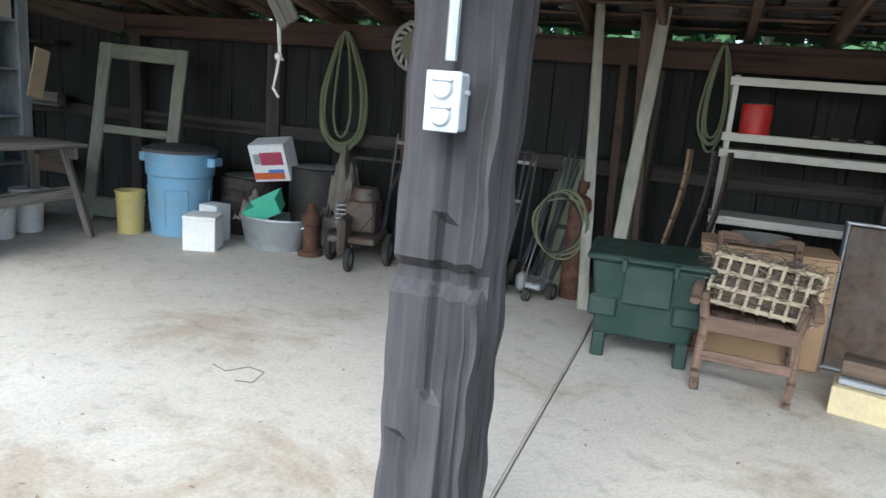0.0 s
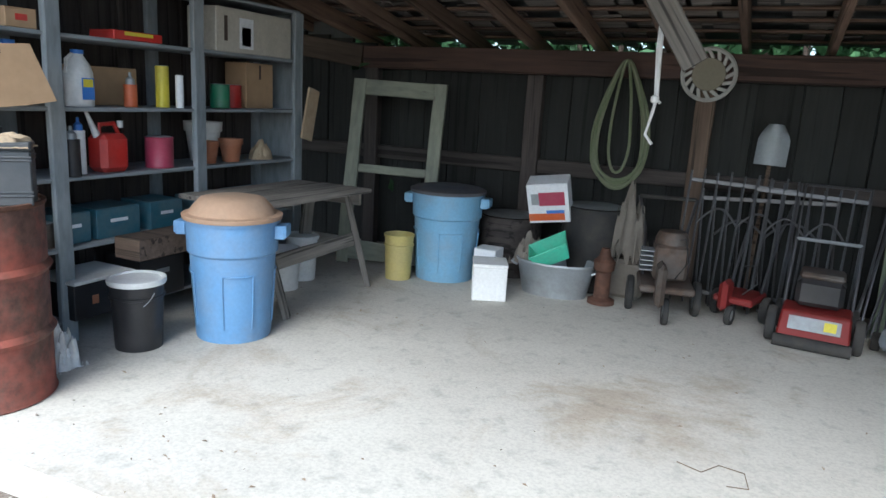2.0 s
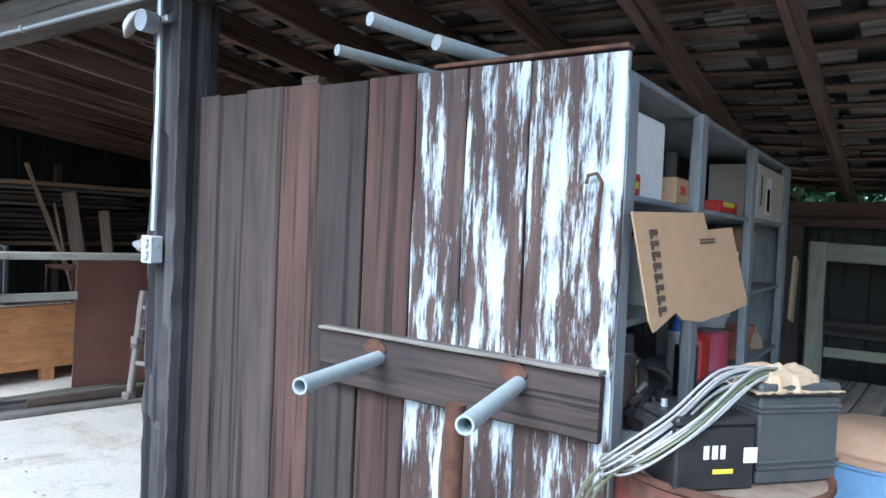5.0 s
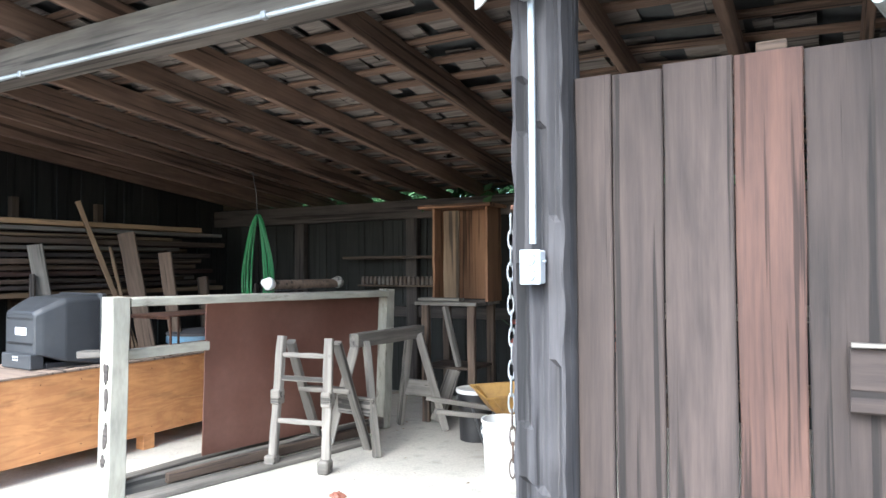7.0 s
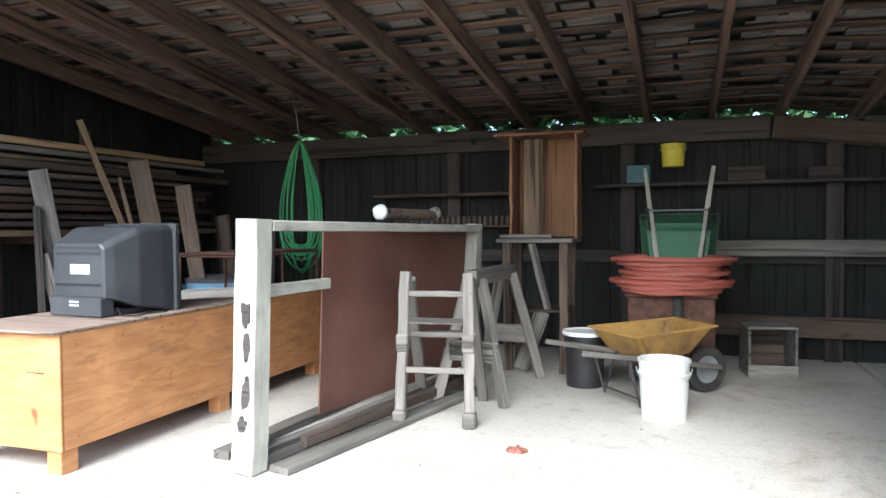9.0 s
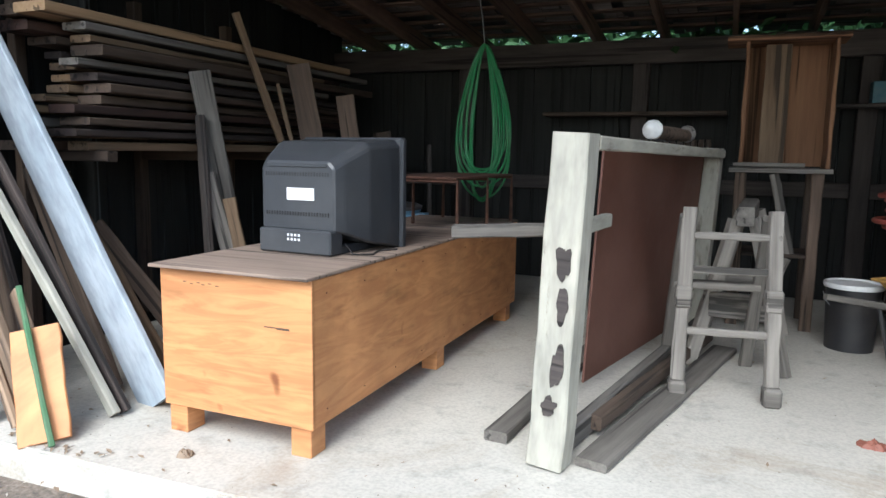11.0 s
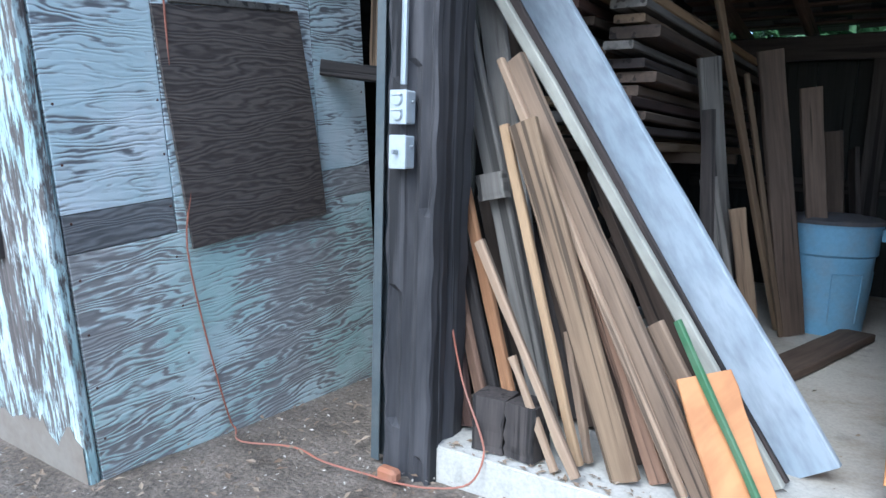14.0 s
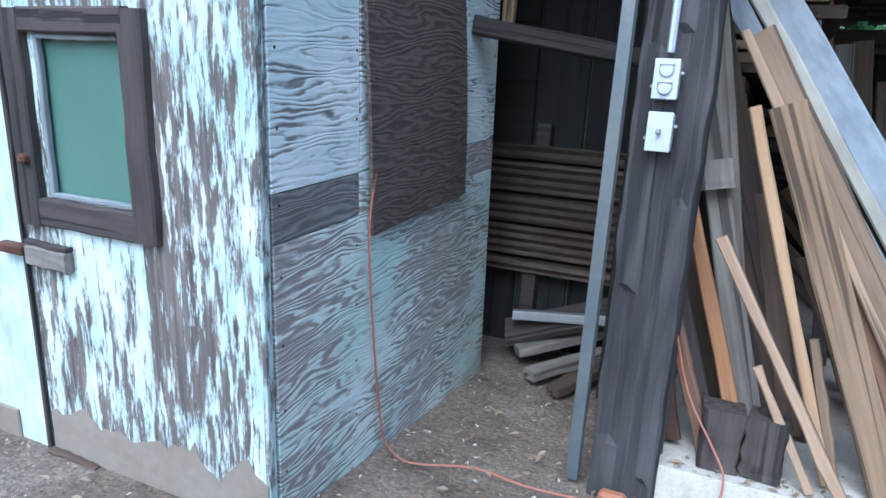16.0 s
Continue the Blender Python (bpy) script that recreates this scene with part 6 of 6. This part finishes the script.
for q in range(5):
    rod("hose", [(-0.12 - (0.15 + 0.012 * q) * math.sin(t), -0.1 + 0.012 * (q % 3), 0.53 + (0.2 + 0.015 * (q % 4)) * math.cos(t) + 0.02 * math.sin(2 * t + q)) for t in [2 * math.pi * k / 24 for k in range(24)]], 0.007, OLIVEH if q else BLACKP, tank, closed=True)
loose_plank((-1.93, 5.8, 0.0), (-1.88, 6.2, 0.95), 0.22, 0.02, plain("faded_green_paint", (0.16, 0.2, 0.13), 0.8), "faded green board leaning on the wall", 0, "boards by the cylinder")
spade = empty("shovel", Matrix.Translation((-2.86, 6.1, 0)) @ pose(0, 0, 0, -3, 2, 0), "grey steel shovel standing blade up against the wall", "shovel")
rod("shaft", ((0, 0, 0), (0, 0, 0.6), (0, 0, 1.12)), 0.016, OLD, spade)
bm = bmesh.new()
blade = []
for i in range(9):
    t = i / 8
    half = 0.11 * (1 - 0.55 * max(0, t - 0.6) ** 1.5 / 0.253)
    blade.append([bm.verts.new((half * u, -0.03 * (1 - u * u), 1.08 + 0.3 * t)) for u in (-1, -0.5, 0, 0.5, 1)])
for a, b in zip(blade, blade[1:]):
    for k in range(4):
        bm.faces.new((a[k], a[k + 1], b[k + 1], b[k]))
bmesh.ops.solidify(bm, geom=bm.faces[:], thickness=0.003)
ob_of("blade", bm, GALV, spade, smooth=True)
cap = empty("wheel_cover", pose(-3.33, 6.2, 1.715, 90), "round silver slotted wheel cover hung on the wall", "wheel cover")
SILV = plain("silver_plastic", (0.42, 0.42, 0.4), 0.5, 0.2, dirt=0.4)
turned("ring", ((0.2, 0.0), (0.205, 0.02), (0.19, 0.03), (0.175, 0.022), (0.175, 0.0)), SILV, cap, None, 40)
turned("centre", ((0.125, 0.0), (0.12, 0.03), (0.09, 0.022), (0, 0.02)), plain("tan_disc", (0.2, 0.18, 0.13), 0.7), cap, None, 32)
for i in range(16):
    t = 2 * math.pi * i / 16
    box("spoke", (0.15, 0, 0.012), (0.075, 0.026, 0.022), SILV, cap, 0.004, m=Matrix.Rotation(t, 4, "Z") @ pose(0, 0, 0, 0, 0, 0) @ Matrix.Translation((0.15, 0, 0)) @ Matrix.Rotation(0.55, 4, "Z") @ Matrix.Translation((-0.15, 0, 0)))
cut = tagged(plank("plank", (-3.68, 4.2, 2.36), (-3.22, 4.2, 1.66), 0.13, 0.03, GREYW, None, 90), "short grey board nailed to a rafter", "plank", "planks on the rafters")
rope = empty("rope", pose(-3.43, 4.4, 1.25), "white knotted rope hanging from a rafter", "rope")
rod("strand", ((0, 0, 1.16), (0.0, 0.0, 0.5), (0.01, 0, 0.25), (-0.01, 0, 0.15), (-0.03, 0, 0.05), (0.01, 0, 0)), 0.009, WHITEP, rope)
rod("strand", ((-0.012, 0, 1.12), (-0.016, 0.0, 0.5), (-0.0, 0.01, 0.25), (0.03, 0, 0.22)), 0.008, WHITEP, rope)
turned("knot", ((0, -0.03), (0.022, -0.012), (0.022, 0.012), (0, 0.03)), WHITEP, rope, pose(0, 0, 0.24), 10)
loose_plank((-1.59, 5.37, 0.0), (-1.84, 6.1, 2.08), 0.07, 0.05, CREAMW, "tall pale painted board leaning on the wall plate", 0, "tall leaning boards")
loose_plank((-1.44, 5.42, 0.0), (-1.38, 6.1, 2.08), 0.09, 0.05, CREAMW, "tall pale painted board leaning on the wall plate", 15, "tall leaning boards")
loose_plank((-1.5, 5.6, 0.0), (-1.62, 6.15, 1.7), 0.06, 0.03, OLD, "old dark board leaning on the wall", 0, "tall leaning boards")
loose_plank((-1.33, 5.7, 0.0), (-1.5, 6.18, 2.05), 0.1, 0.03, OLD, "old dark board leaning on the wall", 0, "tall leaning boards")
hoop = empty("wooden_hoop", pose(-1.2, 5.75, 0), "bent pale wooden strip standing on edge", "hoop")
for k, mat in ((0, TAN), (0.12, DARK), (0.2, OLD)):
    bm = bmesh.new()
    prev = None
    for i in range(15):
        t = i / 14
        x, z = k + 0.14 * math.sin(t * 1.7) ** 2, 1.2 * t * (1 - 0.06 * t)
        row = [bm.verts.new((x + dx, dy + k, z)) for dx, dy in ((0, -0.035), (0, 0.035), (0.02, 0.035), (0.02, -0.035))]
        if prev:
            for q in range(4):
                bm.faces.new((prev[q], prev[(q + 1) % 4], row[(q + 1) % 4], row[q]))
        else:
            bm.faces.new(row)
        prev = row
    bm.faces.new(prev)
    ob_of("strip", bm, mat, hoop, pose(0, 0, 0, 0, 0, -20))

# dark green plastic cart
cart = empty("plastic_cart", pose(-1.16, 4.72, 0, 0, 0, 4), "dark green moulded plastic cart on short legs", "cart")
bm = bmesh.new()
a = [bm.verts.new(p) for p in ((-0.25, -0.2, 0.13), (0.25, -0.2, 0.13), (0.25, 0.2, 0.13), (-0.25, 0.2, 0.13))]
b = [bm.verts.new(p) for p in ((-0.3, -0.25, 0.56), (0.3, -0.25, 0.56), (0.3, 0.25, 0.56), (-0.3, 0.25, 0.56))]
bm.faces.new(a[::-1])
bm.faces.new(b)
for i in range(4):
    bm.faces.new((a[i], a[(i + 1) % 4], b[(i + 1) % 4], b[i]))
ob_of("body", bm, DKGREEN, cart, bevel=0.015)
box("rim", (0, 0, 0.575), (0.66, 0.55, 0.035), DKGREEN, cart, 0.012)
box("panel", (0, -0.237, 0.44), (0.26, 0.03, 0.22), DKGREEN, cart, 0.01)
for x in (-0.22, 0.22):
    box("panel", (x, -0.225, 0.3), (0.16, 0.03, 0.12), DKGREEN, cart, 0.02)
    for y in (-0.17, 0.17):
        box("leg", (x, y, 0.07), (0.07, 0.07, 0.14), DKGREEN, cart, 0.008)
    box("clip", (x * 0.6, -0.285, 0.55), (0.03, 0.03, 0.07), DKGREEN, cart, 0.006)
# wooden armchair with a wicker hamper on it
chair = empty("wooden_armchair", pose(-0.62, 4.62, 0, 0, 0, -2), "worn wooden armchair frame without cushions", "chair")
CH_W = wood("chair_wood", (0.26, 0.17, 0.12), (0.12, 0.075, 0.055), vary=0.1)
for s in (-1, 1):
    rod("front_leg", ((s * 0.21, -0.33, 0.0), (s * 0.22, -0.3, 0.1), (s * 0.21, -0.27, 0.33), (s * 0.235, -0.27, 0.5)), 0.024, CH_W, chair)
    rod("back_leg", ((s * 0.26, 0.28, 0.0), (s * 0.22, 0.12, 0.3), (s * 0.2, 0.3, 0.72)), 0.022, CH_W, chair)
    rod("arm", ((s * 0.27, -0.38, 0.47), (s * 0.27, -0.3, 0.51), (s * 0.26, 0.0, 0.49), (s * 0.22, 0.22, 0.52)), 0.026, CH_W, chair)
    plank("seat_rail", (s * 0.2, -0.28, 0.33), (s * 0.2, 0.2, 0.28), 0.03, 0.07, CH_W, chair)
for y, z in ((-0.28, 0.34), (0.2, 0.29)):
    plank("seat_rail", (-0.21, y, z), (0.21, y, z), 0.03, 0.08, CH_W, chair)
plank("stretcher", (-0.2, -0.3, 0.18), (0.2, -0.3, 0.18), 0.025, 0.05, CH_W, chair)
for x in (-0.12, 0, 0.12):
    plank("seat_slat", (x, -0.27, 0.365), (x, 0.2, 0.325), 0.08, 0.012, CH_W, chair)
plank("back_rail", (-0.2, 0.3, 0.7), (0.2, 0.3, 0.7), 0.025, 0.06, CH_W, chair)
hamper = empty("wicker_hamper", Matrix.Translation((-0.6, 4.58, 0.365)) @ pose(0, 0, 0, -14, 5, -4), "broken cream wicker hamper full of straw", "hamper")
for z in (0.01, 0.09, 0.17, 0.25):
    for y in (-0.15, 0.15):
        rod("slat", ((-0.25, y, z), (0.25, y, z + 0.01)), 0.012, WICKER, hamper, seg=6)
    for x in (-0.25, 0.25):
        rod("slat", ((x, -0.15, z), (x, 0.15, z)), 0.012, WICKER, hamper, seg=6)
for i in range(9):
    x = -0.25 + i * 0.0625
    rod("stake", ((x, -0.155, 0), (x + 0.01, -0.155, 0.27)), 0.009, WICKER, hamper, seg=6)
    rod("stake", ((x, 0.155, 0), (x, 0.155, 0.27)), 0.009, WICKER, hamper, seg=6)
box("lining", (0, 0, 0.13), (0.46, 0.26, 0.24), OLD, hamper, 0.02)
bm = bmesh.new()
for i in range(420):
    p = Vector((RND.uniform(-0.27, 0.27), RND.uniform(-0.19, 0.17), RND.uniform(0.2, 0.31) if RND.random() < 0.7 else RND.uniform(0, 0.25)))
    d = Vector((RND.uniform(-1, 1), RND.uniform(-1, 1), RND.uniform(-0.6, 0.3))).normalized() * RND.uniform(0.03, 0.08)
    if p.z < 0.2:
        p.y = -0.165
    tube(bm, (p - d, p + d + Vector((0, 0, 0.01))), 0.0022, 3)
tagged(ob_of("straw", bm, HAY, hamper), kind="stuff")
bowl = turned("metal_bowl", ((0, 0), (0.08, 0.005), (0.15, 0.06), (0.16, 0.065), (0.15, 0.07), (0, 0.02)), GALV, None, pose(-0.6, 4.98, 0.66, -12), 28)
tagged(bowl, "dusty grey metal bowl behind the hamper", "bowl")
side = empty("side_table", pose(-0.55, 5.1, 0), "low brown box behind the armchair", "box")
box("body", (0, 0, 0.32), (0.7, 0.36, 0.64), CARD, side, 0.01)
box("lid", (0, 0, 0.645), (0.72, 0.38, 0.012), CARD, side, 0.003)
tray = empty("metal_sink", Matrix.Translation((0.12, 5.0, 0)) @ pose(0, 0, 0, -8, 0, -8), "dark grey enamel sink panel standing on edge", "sink")
box("body", (0, 0, 0.42), (0.6, 0.05, 0.84), MACHINE, tray, 0.02)
rod("rim", ((-0.3, -0.03, 0.02), (0.3, -0.03, 0.02), (0.3, -0.03, 0.84), (-0.3, -0.03, 0.84)), 0.02, GALV, tray, closed=True)
pale = empty("pale_box", pose(-0.02, 4.42, 0, 0, 0, -14), "pale yellow box with a metal hinge on top", "box")
box("body", (0, 0, 0.07), (0.38, 0.24, 0.14), plain("pale_yellow_paint", (0.62, 0.52, 0.3), 0.7), pale, 0.005)
box("lid", (0, 0.02, 0.16), (0.34, 0.2, 0.03), GALV, pale, 0.005)
box("top", (-0.02, 0.03, 0.22), (0.3, 0.16, 0.08), OLD, pale, 0.006)

# white metal shelf rack at the back
WM = rusty("white_enamel", (0.55, 0.54, 0.48), (0.2, 0.14, 0.1), 0.3, 0.6, 0.1)
wr = empty("metal_shelf_rack", pose(-0.86, 5.95, 0), "rusty white metal shelf rack with pots on it", "shelf rack")
for x in (0.02, 1.3, 2.6):
    for y in (-0.02, 0.28):
        box("upright", (x, y, 0.82), (0.035, 0.035, 1.64), WM, wr, 0.003)
for z in (0.68, 1.14, 1.25, 1.62):
    box("shelf_tray", (1.31, 0.13, z), (2.66, 0.36, 0.012), WM, wr, 0.002)
    box("lip", (1.31, -0.05, z - 0.02), (2.66, 0.012, 0.055), WM, wr, 0.002)
for x in range(9):
    box("bracket", (0.15 + x * 0.3, -0.06, 0.655), (0.14, 0.02, 0.03), WM, wr, 0.004)
flower_pot(pose(0.25, 6.0, 1.257), 0.15, 0.22, plain("teal_pot", (0.05, 0.16, 0.18), 0.6), "large teal plastic pot on the rack")
can(pose(-0.68, 6.0, 1.257), 0.1, 0.2, REDP, "red plastic container on the rack", None, "container")
can(pose(0.2, 6.05, 1.627), 0.1, 0.15, CLAY, "red clay pot on the top shelf", None, "pot")
can(pose(0.75, 6.05, 1.257), 0.1, 0.25, CLAY, "red clay pot on the rack", None, "pot")
for i in range(10):
    tagged(box("small_part", (-0.3 + i * 0.11 + RND.uniform(-0.02, 0.02), 5.95 + RND.uniform(-0.04, 0.1), 1.27), (0.05, 0.04, 0.026), MACHINE if i % 2 else OLD), "small metal part lying on the rack", "metal part", "parts on the rack")

# ---- gap beside the small shed ----
tin = empty("corrugated_sheet", pose(-14.72, 3.0, 0), "rusty corrugated metal sheet closing the gap", "metal sheet")
bm = bmesh.new()
cols = []
for i in range(61):
    z = 0.3 + 0.7 * i / 60
    y = 0.012 * math.sin(i / 60 * 2 * math.pi * 14)
    cols.append([bm.verts.new((x, y, z)) for x in (-0.5, 0.5)])
for a, b in zip(cols, cols[1:]):
    bm.faces.new((a[0], a[1], b[1], b[0]))
bmesh.ops.solidify(bm, geom=bm.faces[:], thickness=0.003)
ob_of("sheet", bm, TIN, tin, smooth=True)
box("post", (-0.2, 0.06, 0.5), (0.08, 0.08, 1.24), DARK, tin)
gapw = empty("gap_wall", pose(-14.72, 3.12, 0), "dark boards, deepened for shade, behind the corrugated sheet", "wall", kind="structure")
# unseen sheet added only to block daylight between the boards
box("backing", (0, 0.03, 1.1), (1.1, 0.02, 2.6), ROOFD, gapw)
# near-black board colour also carries the gap's shade
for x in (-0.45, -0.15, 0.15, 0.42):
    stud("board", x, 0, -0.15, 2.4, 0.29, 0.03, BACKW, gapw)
for k, (a, b, w, mat) in enumerate((((-14.95, 2.8, 0.0), (-14.4, 2.9, 0.2), 0.18, DARK), ((-14.9, 2.75, 0.12), (-14.35, 2.85, 0.16), 0.06, GALV), ((-14.85, 2.7, -0.06), (-14.45, 3.0, 0.06), 0.1, GREYW), ((-14.7, 2.45, -0.08), (-14.42, 2.85, -0.02), 0.09, GREYW), ((-14.55, 2.35, -0.09), (-14.38, 2.7, -0.03), 0.08, OLD))):
    loose_plank(a, b, w, 0.05, mat, "old board dumped in the gap", 30 * (k == 0), "boards in the gap")
loose_plank((-14.97, 2.04, 1.47), (-14.3, 2.45, 1.40), 0.07, 0.07, DARK, "dark timber bar between shed and post", 90, "bars in the gap")
loose_plank((-14.96, 2.42, 1.5), (-14.96, 2.44, 2.3), 0.05, 0.05, TAN, "brown batten on the shed corner", 0, "bars in the gap")
cord = empty("extension_cord", Matrix(), "dusty orange extension cord down the shed wall and over the soil", "extension cord")
pts = [(-14.95, 1.15, 2.2), (-14.95, 1.20, 1.6), (-14.95, 1.23, 1.2), (-14.945, 1.29, 0.95), (-14.945, 1.27, 0.7), (-14.95, 1.36, 0.3), (-14.95, 1.46, -0.05), (-14.93, 1.48, -0.11), (-14.8, 1.4, -0.105), (-14.6, 1.5, -0.11), (-14.4, 1.47, -0.105), (-14.2, 1.5, -0.11), (-14.05, 1.5, -0.1), (-13.93, 1.55, -0.1), (-13.82, 1.6, -0.07), (-13.8, 1.66, 0.01), (-13.84, 1.7, 0.08), (-13.95, 1.74, 0.25), (-14.03, 1.76, 0.5)]
fine = []
for i in range(len(pts) - 1):
    p0, p1, p2, p3 = [Vector(pts[max(0, min(len(pts) - 1, i + k))]) for k in (-1, 0, 1, 2)]
    for t in (0, 0.25, 0.5, 0.75):
        fine.append(0.5 * ((2 * p1) + (p2 - p0) * t + (2 * p0 - 5 * p1 + 4 * p2 - p3) * t * t + (3 * p1 - p0 - 3 * p2 + p3) * t ** 3))
rod("wire", fine, 0.004, CORD, cord, seg=6)
tagged(box("brick_shard", (-14.12, 1.52, -0.09), (0.09, 0.05, 0.05), CLAY, None, 0.012), "broken red brick piece on the soil", "brick")

# ---- litter and greenery ----


def litter(name, n, place, size, mat, label, flat=0.25):
    bm = bmesh.new()
    for _ in range(n):
        x, y, z = place()
        s = size * RND.uniform(0.4, 1.3)
        m = Matrix.Translation((x, y, z)) @ pose(0, 0, 0, RND.uniform(-25, 25), RND.uniform(-25, 25), RND.uniform(0, 360))
        q = [bm.verts.new(m @ Vector(p)) for p in ((-s, -s * 0.1, 0), (-s * 0.2, -s * 0.45, s * flat), (s, 0, 0), (-s * 0.1, s * 0.4, s * flat * 0.5))]
        bm.faces.new((q[0], q[1], q[2]))
        bm.faces.new((q[0], q[2], q[3]))
    return tagged(ob_of(name, bm, mat), label, "litter", kind="stuff")


def on_soil():
    while True:
        x, y = RND.uniform(-16.5, -4.5), RND.uniform(-1.2, 2.4)
        if y < edge_y(x) - 0.02 or x < -14.1:
            if not (x < -14.95 and y > 0.8):
                return x, y, GROUND_Z + 0.012


litter("leaf_litter", 7000, on_soil, 0.018, DRYLEAF, "dry brown leaf bits on the soil")
litter("wood_chips", 5000, on_soil, 0.009, CHIP, "pale wood chips scattered on the soil")


def on_edge():
    x = RND.uniform(-8.0, -6.1) if RND.random() < 0.75 else RND.uniform(-14, -12.6)
    return x, (RND.uniform(edge_y(x), 2.05) if x > -9 else edge_y(x) + RND.uniform(0, 0.1)), 0.008


litter("edge_litter", 380, on_edge, 0.016, DRYLEAF, "dry leaf bits gathered on the slab edge")


def on_slab():
    x = RND.uniform(-13.5, 1.2)
    return x, RND.uniform(edge_y(x) + 0.05, 5.4) if RND.random() < 0.6 else edge_y(x) + RND.uniform(0.03, 0.5), 0.006


litter("slab_litter", 420, on_slab, 0.013, DRYLEAF, "dry leaf crumbs on the concrete")
litter("slab_grit", 500, on_slab, 0.006, leafy("dark_grit", (0.05, 0.04, 0.03), (0.12, 0.09, 0.06)), "dark grit on the concrete")
tagged(rod("twig", ((-3.0, 3.3, 0.006), (-2.9, 3.26, 0.008), (-2.84, 3.36, 0.006), (-2.74, 3.34, 0.008), (-2.72, 3.22, 0.006), (-2.8, 3.2, 0.006)), 0.002, TAN, seg=5), "curled pale twig on the concrete", "twig")
crumple("dead_leaf", pose(-9.93, 3.1, 0.0), 0.16, 0.1, 0.03, leafy("red_leaf", (0.16, 0.05, 0.03), (0.25, 0.1, 0.07)), "curled red-brown leaf on the concrete", "leaf", 3)
crumple("dead_leaf", pose(-12.35, 1.9, 0.0), 0.09, 0.07, 0.03, DRYLEAF, "curled dry leaf on the concrete", "leaf", 6)


def shrub(m, seed):
    s = empty("shrub", m, "dense green shrub behind the shed", "shrub", "shrubs behind the shed")
    rr = random.Random(seed)
    for k in range(5):
        a = rr.uniform(0, 6.28)
        rod("stem", ((0, 0, -0.1), (0.2 * math.cos(a), 0.2 * math.sin(a), 0.9), (0.6 * math.cos(a), 0.6 * math.sin(a), 2.2)), 0.03, OLD, s, seg=6)
    bm = bmesh.new()
    for _ in range(4200):
        p = Vector((rr.gauss(0, 0.55), rr.gauss(0, 0.4), rr.uniform(0.3, 3.4)))
        if noise.noise(p * 1.3 + Vector((seed, 0, 0))) < -0.3:
            continue
        sz = rr.uniform(0.06, 0.13)
        mm = Matrix.Translation(p) @ pose(0, 0, 0, rr.uniform(-60, 60), rr.uniform(-60, 60), rr.uniform(0, 360))
        bm.faces.new([bm.verts.new(mm @ Vector(c)) for c in ((-sz, 0, 0), (0, -sz * 0.45, 0.01), (sz, 0, 0), (0, sz * 0.45, 0.01))])
    tagged(ob_of("leaves", bm, LEAF, s), kind="stuff")
    return s


base = shrub(pose(-16.2, 8.2, GROUND_Z), 1)
for i in range(1, 19):
    copy_thing(base, pose(-16.2 + i * 1.05 + RND.uniform(-0.2, 0.2), 8.2 + RND.uniform(-0.4, 1.2), GROUND_Z, 0, 0, RND.uniform(0, 360)))
